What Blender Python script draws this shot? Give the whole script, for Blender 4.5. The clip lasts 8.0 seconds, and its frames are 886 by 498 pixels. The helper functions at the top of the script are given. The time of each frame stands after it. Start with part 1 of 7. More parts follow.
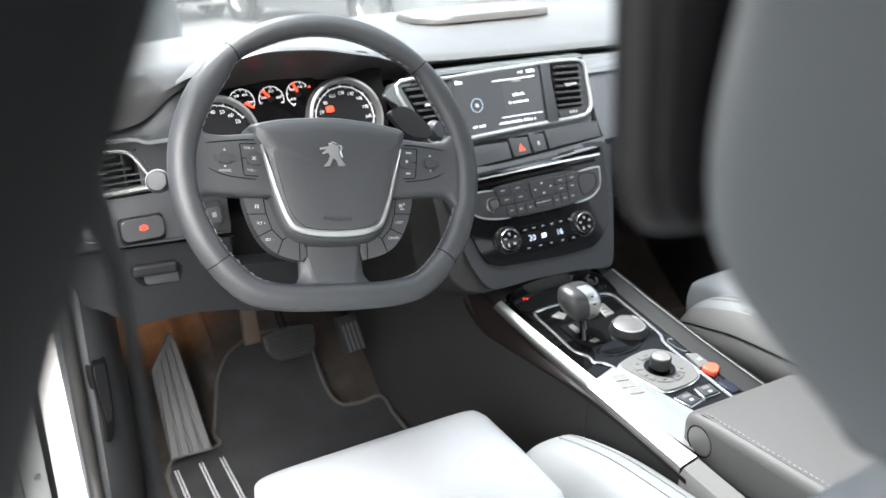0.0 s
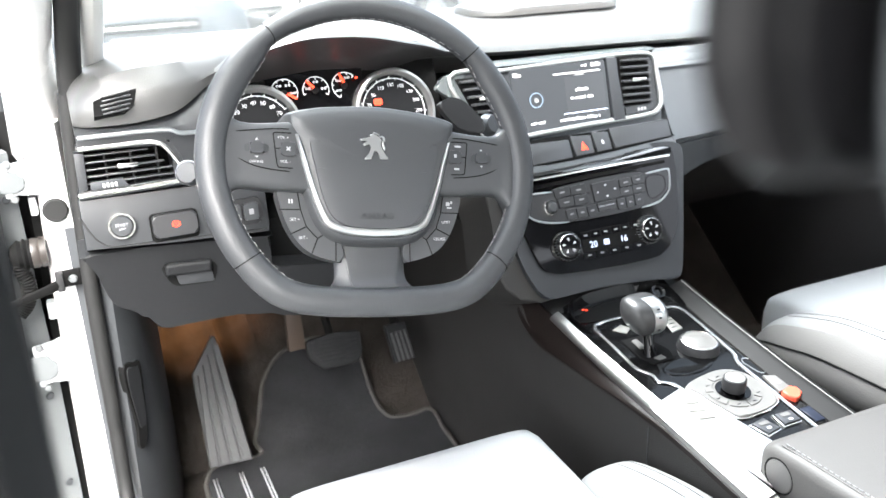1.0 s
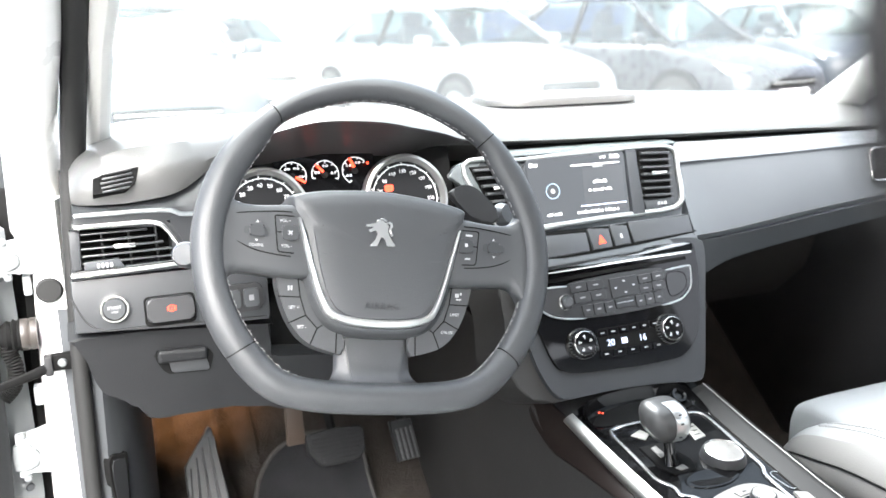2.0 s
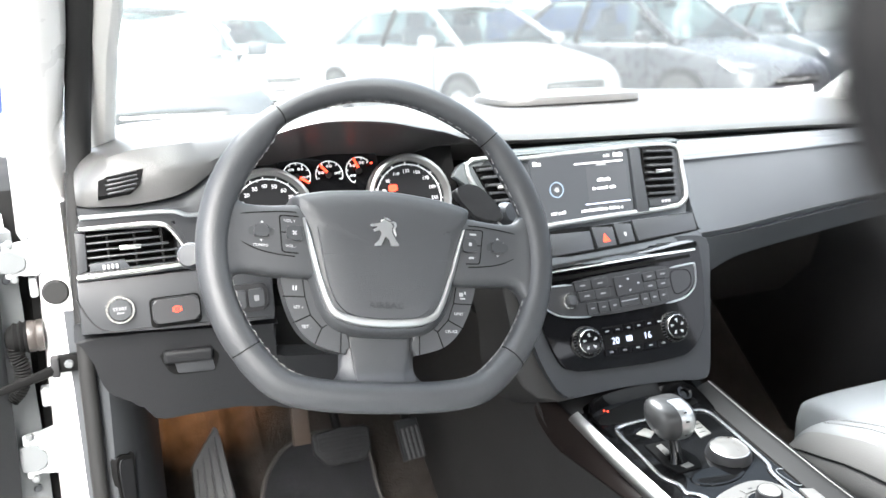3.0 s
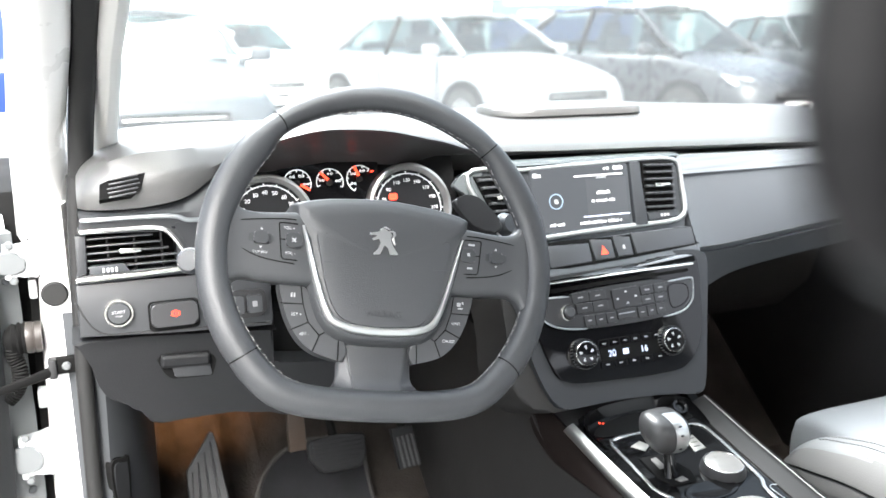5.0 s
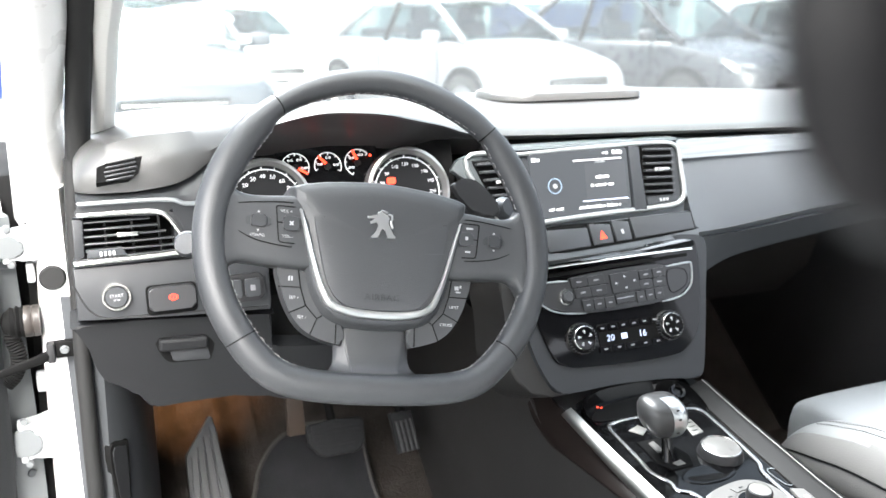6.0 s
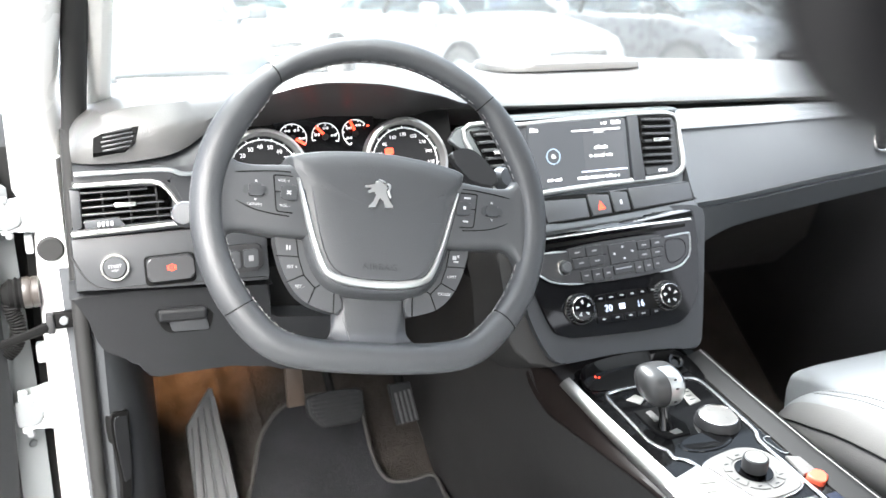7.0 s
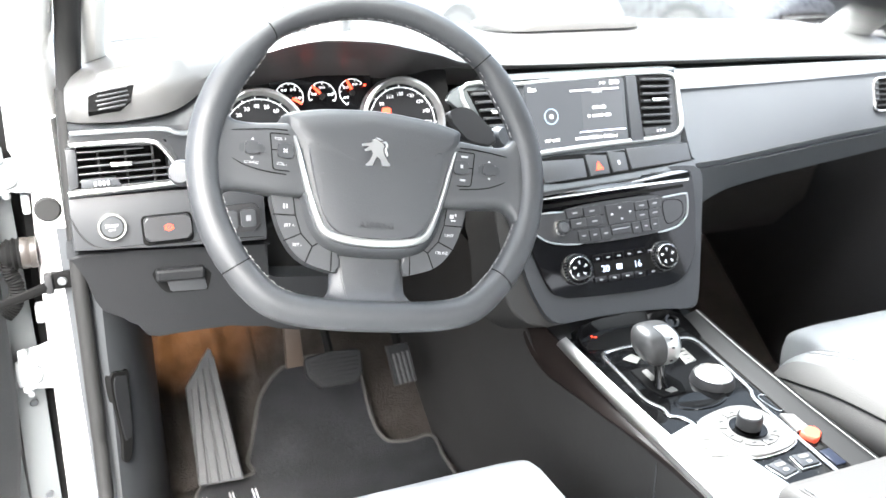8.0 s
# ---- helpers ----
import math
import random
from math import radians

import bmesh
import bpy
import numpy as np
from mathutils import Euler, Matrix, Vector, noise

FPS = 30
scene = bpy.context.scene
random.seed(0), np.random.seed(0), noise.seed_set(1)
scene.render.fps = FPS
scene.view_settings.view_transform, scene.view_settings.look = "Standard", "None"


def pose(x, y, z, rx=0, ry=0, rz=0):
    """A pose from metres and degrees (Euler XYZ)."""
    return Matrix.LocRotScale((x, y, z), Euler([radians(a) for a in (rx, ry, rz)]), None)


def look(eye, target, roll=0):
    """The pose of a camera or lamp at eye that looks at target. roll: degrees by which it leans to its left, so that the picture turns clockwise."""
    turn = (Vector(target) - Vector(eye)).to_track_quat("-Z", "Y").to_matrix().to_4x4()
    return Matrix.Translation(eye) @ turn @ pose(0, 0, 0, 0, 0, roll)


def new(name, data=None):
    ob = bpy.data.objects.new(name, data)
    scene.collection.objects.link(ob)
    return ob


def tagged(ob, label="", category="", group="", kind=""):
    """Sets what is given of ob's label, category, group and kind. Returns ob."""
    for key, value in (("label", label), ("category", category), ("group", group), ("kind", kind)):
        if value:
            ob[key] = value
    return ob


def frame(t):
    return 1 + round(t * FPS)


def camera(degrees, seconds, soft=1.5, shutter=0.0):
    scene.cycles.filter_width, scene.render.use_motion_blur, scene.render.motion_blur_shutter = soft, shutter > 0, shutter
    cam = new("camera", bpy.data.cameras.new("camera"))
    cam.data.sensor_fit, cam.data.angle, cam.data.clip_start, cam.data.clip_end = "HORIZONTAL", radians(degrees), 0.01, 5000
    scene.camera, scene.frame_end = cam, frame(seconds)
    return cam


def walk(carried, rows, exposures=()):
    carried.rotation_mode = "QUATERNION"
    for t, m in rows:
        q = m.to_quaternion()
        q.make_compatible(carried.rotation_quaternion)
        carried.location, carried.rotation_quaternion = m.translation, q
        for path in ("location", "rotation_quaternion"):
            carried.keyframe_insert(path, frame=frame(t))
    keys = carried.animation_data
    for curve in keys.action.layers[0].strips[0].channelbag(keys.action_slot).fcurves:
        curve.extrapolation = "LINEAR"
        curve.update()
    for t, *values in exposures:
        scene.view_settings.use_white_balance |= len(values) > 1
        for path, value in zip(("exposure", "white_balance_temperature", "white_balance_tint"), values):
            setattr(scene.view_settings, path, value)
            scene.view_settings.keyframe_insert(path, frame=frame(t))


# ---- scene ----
cam = camera(54.3, 8.0)
PATH = [
    (0, (-0.354, -0.937, 1.267), (0.517, 0.708, 0.536), -1.8),
    (0.2, (-0.337, -0.921, 1.247), (0.486, 0.745, 0.508), -2.8),
    (0.4, (-0.328, -0.904, 1.24), (0.457, 0.775, 0.49), -2.9),
    (0.5, (-0.324, -0.895, 1.24), (0.451, 0.789, 0.491), -2.3),
    (1, (-0.301, -0.871, 1.225), (0.441, 0.848, 0.521), -2.2),
    (1.5, (-0.285, -0.849, 1.213), (0.487, 0.9, 0.624), -1.2),
    (2, (-0.275, -0.826, 1.208), (0.466, 0.963, 0.707), -0.8),
    (2.2, (-0.273, -0.822, 1.208), (0.442, 0.981, 0.718), -1.1),
    (3.3, (-0.275, -0.83, 1.207), (0.458, 0.961, 0.704), -1.3),
    (3.5, (-0.275, -0.83, 1.206), (0.448, 0.966, 0.706), -1.3),
    (4, (-0.275, -0.831, 1.209), (0.46, 0.964, 0.721), -0.5),
    (5.5, (-0.274, -0.832, 1.211), (0.457, 0.966, 0.728), -0.1),
    (6, (-0.272, -0.832, 1.207), (0.457, 0.959, 0.694), -0.1),
    (6.5, (-0.273, -0.831, 1.205), (0.456, 0.949, 0.659), -0.2),
    (7, (-0.271, -0.834, 1.201), (0.453, 0.942, 0.633), -0.2),
    (7.5, (-0.272, -0.835, 1.197), (0.449, 0.929, 0.587), -0.3),
    (8, (-0.271, -0.837, 1.194), (0.447, 0.915, 0.551), -0.2),
]
EV = 2.98
walk(cam, [(t, look(eye, target, roll)) for t, eye, target, roll in PATH], [(0.0, EV - 0.45, 6150, 7), (0.5, EV - 0.19, 6150, 7), (1.0, EV + 0.10, 6150, 7), (1.5, EV + 0.38, 6150, 7), (2.0, EV + 0.31, 6150, 7), (3.5, EV - 0.01, 6150, 7), (5.5, EV - 0.06, 6150, 7), (6.5, EV + 0.03, 6150, 7), (8.0, EV + 0.60, 6150, 7)])
cam.data.dof.use_dof = True
cam.data.dof.focus_distance = 0.98
cam.data.dof.aperture_fstop = 6.0

# ---- world, sun and exposure ----
world = bpy.data.worlds.new("world")
scene.world = world
world.use_nodes = True
wn = world.node_tree.nodes
sky = wn.new("ShaderNodeTexSky")
sky.sky_type, sky.sun_disc = "NISHITA", False
sky.sun_elevation, sky.sun_rotation = radians(48), radians(200)
sky.air_density, sky.dust_density, sky.ozone_density = 0.7, 9.5, 0.2
haze = wn.new("ShaderNodeHueSaturation")
haze.inputs["Saturation"].default_value = 0.5
world.node_tree.links.new(sky.outputs[0], haze.inputs["Color"])
world.node_tree.links.new(haze.outputs[0], wn["Background"].inputs[0])
wn["Background"].inputs[1].default_value = 0.15
sun = new("sun", bpy.data.lights.new("sun", "SUN"))
sun.data.energy, sun.data.angle, sun.data.color = 2.2, radians(25), (1.0, 0.985, 0.965)
sun.matrix_world = look((0, 0, 30), (1.5, -15, 8.0))


# ---- materials ----
def mat(name, col, rough=0.5, metal=0.0, grain=0.0, grain_size=400.0, vary=0.12, vary_size=9.0, coat=0.0, spec=0.5, emit=None, power=0.0, sheen=0.0, grain_depth=0.0008, streak=None):
    """A principled material with a broad tone variation, a fine grain bump and uneven roughness."""
    m = bpy.data.materials.new(name)
    m.use_nodes = True
    nt = m.node_tree
    b = nt.nodes["Principled BSDF"]
    b.inputs["Base Color"].default_value = (*col, 1)
    b.inputs["Roughness"].default_value = rough
    b.inputs["Metallic"].default_value = metal
    b.inputs["Specular IOR Level"].default_value = spec
    b.inputs["Coat Weight"].default_value = coat
    b.inputs["Coat Roughness"].default_value = 0.06
    b.inputs["Sheen Weight"].default_value = sheen
    if emit:
        b.inputs["Emission Color"].default_value = (*emit, 1)
        b.inputs["Emission Strength"].default_value = power
    tc = nt.nodes.new("ShaderNodeTexCoord")
    if vary > 0:
        n = nt.nodes.new("ShaderNodeTexNoise")
        n.inputs["Scale"].default_value, n.inputs["Detail"].default_value = vary_size, 6
        if streak:
            mp = nt.nodes.new("ShaderNodeMapping")
            mp.inputs["Scale"].default_value = streak
            nt.links.new(tc.outputs["Object"], mp.inputs["Vector"])
            nt.links.new(mp.outputs[0], n.inputs["Vector"])
        else:
            nt.links.new(tc.outputs["Object"], n.inputs["Vector"])
        mix = nt.nodes.new("ShaderNodeMix")
        mix.data_type = "RGBA"
        mix.inputs[6].default_value = (*[c * (1 - vary) for c in col], 1)
        mix.inputs[7].default_value = (*[min(1, c * (1 + vary)) for c in col], 1)
        nt.links.new(n.outputs["Fac"], mix.inputs[0])
        nt.links.new(mix.outputs[2], b.inputs["Base Color"])
        r = nt.nodes.new("ShaderNodeMapRange")
        r.inputs["To Min"].default_value, r.inputs["To Max"].default_value = max(0.02, rough * 0.85), min(1, rough * 1.15)
        nt.links.new(n.outputs["Fac"], r.inputs["Value"])
        nt.links.new(r.outputs[0], b.inputs["Roughness"])
    if grain > 0:
        v = nt.nodes.new("ShaderNodeTexVoronoi")
        v.inputs["Scale"].default_value = grain_size
        nt.links.new(tc.outputs["Object"], v.inputs["Vector"])
        n2 = nt.nodes.new("ShaderNodeTexNoise")
        n2.inputs["Scale"].default_value = grain_size * 0.15
        nt.links.new(tc.outputs["Object"], n2.inputs["Vector"])
        add = nt.nodes.new("ShaderNodeMath")
        add.operation = "ADD"
        nt.links.new(v.outputs["Distance"], add.inputs[0])
        nt.links.new(n2.outputs["Fac"], add.inputs[1])
        bump = nt.nodes.new("ShaderNodeBump")
        bump.inputs["Strength"].default_value, bump.inputs["Distance"].default_value = grain, grain_depth
        nt.links.new(add.outputs[0], bump.inputs["Height"])
        nt.links.new(bump.outputs[0], b.inputs["Normal"])
    return m


SOFT = mat("soft_black_plastic", (0.031, 0.0325, 0.035), 0.44, grain=0.10, grain_size=900, spec=0.45)
TOPPAD = mat("dashboard_top_pad", (0.072, 0.0715, 0.070), 0.36, grain=0.18, grain_size=600, spec=0.7)
KNEE = mat("black_lower_plastic", (0.0105, 0.0110, 0.0120), 0.6, grain=0.25, grain_size=700, spec=0.25)
WHEELGREY = mat("wheel_soft_plastic", (0.046, 0.048, 0.051), 0.40, spec=0.6, grain=0.2, grain_size=900)
HOODIN = mat("hood_lining", (0.046, 0.044, 0.0445), 0.32, grain=0.15, grain_size=700)
KICK = mat("kick_panel_plastic", (0.045, 0.048, 0.052), 0.5, grain=0.2, grain_size=700)
DOORCARD = mat("door_card_plastic", (0.011, 0.012, 0.013), 0.6, grain=0.2, grain_size=600, spec=0.25)
PADSILVER = mat("silvered_control_plastic", (0.150, 0.146, 0.138), 0.42, vary=0.10, vary_size=60, spec=0.4)
CHAMPAGNE = mat("pale_champagne_metal", (0.34, 0.33, 0.30), 0.38, 0.6, vary=0.12, vary_size=60)
DARKRAIL = mat("dark_satin_rail", (0.011, 0.0105, 0.010), 0.48, vary=0.10, spec=0.12)
RAILALU = mat("brushed_rail_aluminium", (0.36, 0.355, 0.34), 0.34, 1.0, vary=0.20, vary_size=6, streak=(60, 1.0, 60))
STACKGREY = mat("stack_slate_trim", (0.028, 0.030, 0.033), 0.45, spec=0.30, grain=0.12, grain_size=800)
# floor carpet for the passenger's side, footwell shade put into its colour
PASSCARPET = mat("shaded_floor_carpet", (0.028, 0.0235, 0.0210), 0.95, grain=0.9, grain_size=420, vary=0.5, vary_size=20, spec=0.05)
TEALTRIM = mat("satin_teal_grey_trim", (0.105, 0.116, 0.119), 0.35, 0.25, vary=0.06)
BRONZE = mat("brown_bracket_plastic", (0.045, 0.031, 0.022), 0.6, vary=0.2)
GREYTRIM = mat("slate_grey_soft_trim", (0.038, 0.041, 0.045), 0.45, spec=0.35, grain=0.12, grain_size=800)
FASCIA = mat("slate_grey_fascia", (0.081, 0.087, 0.094), 0.40, grain=0.10, grain_size=800)
DARK = mat("dark_plastic", (0.022, 0.022, 0.023), 0.5, grain=0.15, grain_size=700, spec=0.35)
BLACK = mat("deep_black_plastic", (0.006, 0.006, 0.006), 0.75, spec=0.08)
LEATHER = mat("black_wheel_leather", (0.040, 0.042, 0.045), 0.41, grain=0.25, grain_size=900, spec=0.60, vary=0.2, vary_size=25)
GLOSS = mat("piano_black", (0.004, 0.004, 0.0045), 0.05, vary=0.02, spec=0.22)
TRAYGLOSS = mat("piano_black_tray", (0.004, 0.004, 0.0042), 0.08, vary=0.02, spec=0.22)
SWITCH = mat("dark_switch_plastic", (0.026, 0.0265, 0.028), 0.42, vary=0.05)
BTN = mat("button_plastic", (0.041, 0.043, 0.046), 0.38, vary=0.05)
USATIN = mat("satin_silver_trim", (0.60, 0.61, 0.60), 0.30, 0.9, vary=0.05)
CHROME = mat("satin_chrome", (0.86, 0.85, 0.82), 0.20, 1.0, vary=0.04)
ALU = mat("brushed_aluminium", (0.50, 0.49, 0.47), 0.38, 1.0, vary=0.16, vary_size=6, streak=(60, 1.0, 60))
STRIP = mat("satin_grey_strip", (0.40, 0.42, 0.43), 0.32, 0.85, vary=0.08)
FASCIASTRIP = mat("brushed_grey_fascia_strip", (0.24, 0.255, 0.265), 0.36, 0.5, vary=0.55, vary_size=4, streak=(1.2, 40, 60))
KNOB = mat("dark_satin_knob", (0.036, 0.036, 0.036), 0.38, 0.0, vary=0.08, vary_size=40, spec=0.45)
SEATW = mat("pale_grey_leather", (0.368, 0.380, 0.384), 0.62, spec=0.3, grain=0.22, grain_size=500, vary=0.05)
SEATT = mat("dark_taupe_leather", (0.150, 0.145, 0.138), 0.66, spec=0.25, grain=0.2, grain_size=500, vary=0.08)
SEATG = mat("light_taupe_leather", (0.235, 0.238, 0.235), 0.62, grain=0.18, grain_size=500, vary=0.08)
SEATD = mat("black_leather", (0.008, 0.008, 0.009), 0.40, grain=0.06, grain_size=500, spec=0.30)
SEATB = mat("slate_leather", (0.062, 0.070, 0.076), 0.45, grain=0.06, grain_size=500, vary=0.05)
ARMREST = mat("armrest_leather", (0.080, 0.076, 0.072), 0.6, grain=0.15, grain_size=500)
STITCH = mat("pale_thread", (0.24, 0.24, 0.24), 0.8)
CARPET = mat("charcoal_carpet", (0.025, 0.0255, 0.027), 0.95, grain=0.9, grain_size=600, vary=0.5, vary_size=14, grain_depth=0.0014, spec=0.05)
FOOTCARPET = mat("brown_black_carpet", (0.038, 0.033, 0.029), 0.95, grain=1.0, grain_size=380, vary=0.8, vary_size=22, grain_depth=0.0025, spec=0.1)
PIPING = mat("mat_edging_braid", (0.050, 0.047, 0.044), 0.8, grain=0.5)
TUNNEL = mat("dark_grained_plastic", (0.0250, 0.0243, 0.0236), 0.65, grain=0.3, grain_size=500, vary=0.2, spec=0.3)
RUBBER = mat("black_rubber", (0.016, 0.016, 0.016), 0.65, grain=0.1, spec=0.3)
PEDAL = mat("pedal_rubber", (0.014, 0.0145, 0.0155), 0.6, grain=0.2, spec=0.2)
FOOTREST = mat("ribbed_footrest_plastic", (0.064, 0.065, 0.067), 0.55, grain=0.2, spec=0.2)
WHITE = mat("white_car_paint", (0.80, 0.80, 0.79), 0.28, vary=0.02, coat=0.7)
PILLAR = mat("pale_pillar_fabric", (0.62, 0.62, 0.60), 0.8, grain=0.3, grain_size=900, vary=0.04)
HEADLINER = mat("pale_headliner", (0.42, 0.41, 0.40), 0.9, grain=0.3, vary=0.04)
BELT = mat("seat_belt_webbing", (0.012, 0.013, 0.0145), 0.75, spec=0.2, grain=0.5, grain_size=900)
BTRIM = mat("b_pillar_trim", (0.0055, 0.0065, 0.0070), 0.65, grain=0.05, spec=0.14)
HINGEPAINT = mat("painted_hinge_steel", (0.30, 0.31, 0.315), 0.45, vary=0.08, spec=0.4)
DIAL = mat("gauge_face", (0.005, 0.005, 0.006), 0.55, vary=0.02, spec=0.2)
LITW = mat("lit_white_marks", (0.62, 0.62, 0.62), 0.5, vary=0, emit=(1, 1, 1), power=0.09)
LITR = mat("lit_red_marks", (0.55, 0.02, 0.008), 0.5, vary=0, emit=(1.0, 0.055, 0.018), power=0.55)
LITB = mat("lit_blue_white_digits", (0.8, 0.85, 1), 0.5, vary=0, emit=(0.52, 0.66, 1.0), power=0.14)
PALEBLUE = mat("pale_blue_screen_mark", (0.20, 0.26, 0.33), 0.5, vary=0, emit=(0.5, 0.7, 1.0), power=0.03)
ORANGE = mat("orange_plastic", (0.80, 0.11, 0.055), 0.4, vary=0.05)
RADIO = mat("graphite_radio_plastic", (0.020, 0.0205, 0.022), 0.34, vary=0.06)
DIMLEGEND = mat("dim_grey_legend", (0.24, 0.245, 0.25), 0.5, vary=0)
LEGEND = mat("printed_white_legend", (0.43, 0.44, 0.45), 0.5, vary=0)
SCREEN = mat("display_glass", (0.018, 0.019, 0.021), 0.22, vary=0.02, emit=(0.58, 0.6, 0.63), power=0.030)
ASPHALT = mat("weathered_asphalt", (0.10, 0.10, 0.098), 0.85, grain=0.6, grain_size=60, vary=0.25, vary_size=0.8)
TYRE = mat("tyre_rubber", (0.02, 0.02, 0.02), 0.8)
WALLW = mat("white_render_wall", (0.78, 0.78, 0.76), 0.8, grain=0.3, grain_size=60, vary=0.06, vary_size=1.5)
BLUE = mat("blue_panel", (0.018, 0.042, 0.15), 0.4, vary=0.05)
LAMPLENS = mat("headlamp_glass", (0.5, 0.52, 0.54), 0.12, 0.6, vary=0.05)

GLASS = bpy.data.materials.new("clear_windscreen_glass")
GLASS.use_nodes = True
_n = GLASS.node_tree.nodes
_n.clear()
_o = _n.new("ShaderNodeOutputMaterial")
_t = _n.new("ShaderNodeBsdfTransparent")
_t.inputs[0].default_value = (0.93, 0.96, 0.95, 1)
_g = _n.new("ShaderNodeBsdfGlossy")
_g.inputs["Roughness"].default_value = 0.02
_x = _n.new("ShaderNodeMixShader")
_l = _n.new("ShaderNodeLayerWeight")
_p = _n.new("ShaderNodeMath")
_p.operation = "POWER"
_p.inputs[1].default_value = 4.0
_f = _n.new("ShaderNodeMath")
_f.operation = "MULTIPLY_ADD"
_f.inputs[1].default_value, _f.inputs[2].default_value = 0.35, 0.03
GLASS.node_tree.links.new(_l.outputs["Facing"], _p.inputs[0])
GLASS.node_tree.links.new(_p.outputs[0], _f.inputs[0])
GLASS.node_tree.links.new(_f.outputs[0], _x.inputs[0])
GLASS.node_tree.links.new(_t.outputs[0], _x.inputs[1])
GLASS.node_tree.links.new(_g.outputs[0], _x.inputs[2])
_d = _n.new("ShaderNodeBsdfTranslucent")
_d.inputs[0].default_value = (0.85, 0.87, 0.88, 1)
_c = _n.new("ShaderNodeTexCoord")
_z = _n.new("ShaderNodeTexNoise")
_z.inputs["Scale"].default_value, _z.inputs["Detail"].default_value = 3.0, 8
GLASS.node_tree.links.new(_c.outputs["Object"], _z.inputs["Vector"])
_r = _n.new("ShaderNodeMapRange")
_r.inputs["To Min"].default_value, _r.inputs["To Max"].default_value = 0.008, 0.024
GLASS.node_tree.links.new(_z.outputs["Fac"], _r.inputs["Value"])
_y = _n.new("ShaderNodeMixShader")
GLASS.node_tree.links.new(_r.outputs[0], _y.inputs[0])
GLASS.node_tree.links.new(_x.outputs[0], _y.inputs[1])
GLASS.node_tree.links.new(_d.outputs[0], _y.inputs[2])
GLASS.node_tree.links.new(_y.outputs[0], _o.inputs[0])


CARWIN = bpy.data.materials.new("tinted_car_glass")
CARWIN.use_nodes = True
_n = CARWIN.node_tree.nodes
_n.clear()
_o, _t, _g, _x = _n.new("ShaderNodeOutputMaterial"), _n.new("ShaderNodeBsdfTransparent"), _n.new("ShaderNodeBsdfGlossy"), _n.new("ShaderNodeMixShader")
_t.inputs[0].default_value, _g.inputs["Roughness"].default_value, _x.inputs[0].default_value = (0.62, 0.68, 0.68, 1), 0.03, 0.07
CARWIN.node_tree.links.new(_t.outputs[0], _x.inputs[1])
CARWIN.node_tree.links.new(_g.outputs[0], _x.inputs[2])
CARWIN.node_tree.links.new(_x.outputs[0], _o.inputs[0])


# ---- building helpers ----
def finish(bm, smooth=True, angle=38):
    bmesh.ops.remove_doubles(bm, verts=bm.verts, dist=1e-6)
    bmesh.ops.recalc_face_normals(bm, faces=bm.faces)
    for f in bm.faces:
        f.smooth = smooth and len(f.verts) <= 6
    for e in bm.edges:
        if len(e.link_faces) == 2 and e.calc_face_angle(0) > radians(angle):
            e.smooth = False
    return bm


def mesh_of(name, bm, material):
    finish(bm)
    me = bpy.data.meshes.new(name)
    bm.to_mesh(me)
    bm.free()
    me.materials.append(material)
    return me


def part(name, bm, material, parent, label="", m=None):
    ob = new(name, mesh_of(name, bm, material))
    ob.parent = parent
    if m is not None:
        ob.matrix_basis = m
    return tagged(ob, label)


def thing(name, label, category, m=None, group="", kind=""):
    ob = new(name)
    ob.empty_display_size = 0.05
    if m is not None:
        ob.matrix_basis = m
    return tagged(ob, label, category, group, kind)


def solo(name, bm, material, label, category, m=None, kind="", group=""):
    ob = new(name, mesh_of(name, bm, material))
    if m is not None:
        ob.matrix_basis = m
    return tagged(ob, label, category, group, kind)


def box(c, s, bevel=0.0, m=None, seg=2, bm=None):
    bm = bm or bmesh.new()
    made = bmesh.ops.create_cube(bm, size=1, matrix=Matrix.Translation(c) @ Matrix.Diagonal((*s, 1)))["verts"]
    if bevel:
        edges = list({e for v in made for e in v.link_edges})
        made = list({v for f in bmesh.ops.bevel(bm, geom=edges, offset=bevel, segments=seg, profile=0.5, affect="EDGES")["faces"] for v in f.verts} | {v for v in made if v.is_valid})
    if m is not None:
        bmesh.ops.transform(bm, matrix=m, verts=made)
    return bm


def prism(outline, z0, z1, bevel=0.0, seg=2, bm=None, m=None):
    """A plate with the given outline in x and y, from z0 to z1, its upper rim rounded."""
    bm = bm or bmesh.new()
    lo = [bm.verts.new((x, y, z0)) for x, y in outline]
    hi = [bm.verts.new((x, y, z1)) for x, y in outline]
    bm.faces.new(lo[::-1])
    top = bm.faces.new(hi)
    n = len(outline)
    for i in range(n):
        bm.faces.new((lo[i], lo[(i + 1) % n], hi[(i + 1) % n], hi[i]))
    vs = lo + hi
    if bevel:
        r = bmesh.ops.bevel(bm, geom=list(top.edges), offset=bevel, segments=seg, profile=0.5, affect="EDGES")
        vs = list({v for v in vs if v.is_valid} | set(r["verts"]))
    if m is not None:
        bmesh.ops.transform(bm, matrix=m, verts=vs)
    return bm


def rounded(w, h, r, n=5, cx=0, cy=0):
    pts = []
    for k, (sx, sy) in enumerate(((1, -1), (1, 1), (-1, 1), (-1, -1))):
        for i in range(n + 1):
            a = radians(-90 + 90 * k + 90 * i / n)
            pts.append((cx + sx * (w / 2 - r) + r * math.cos(a), cy + sy * (h / 2 - r) + r * math.sin(a)))
    return pts


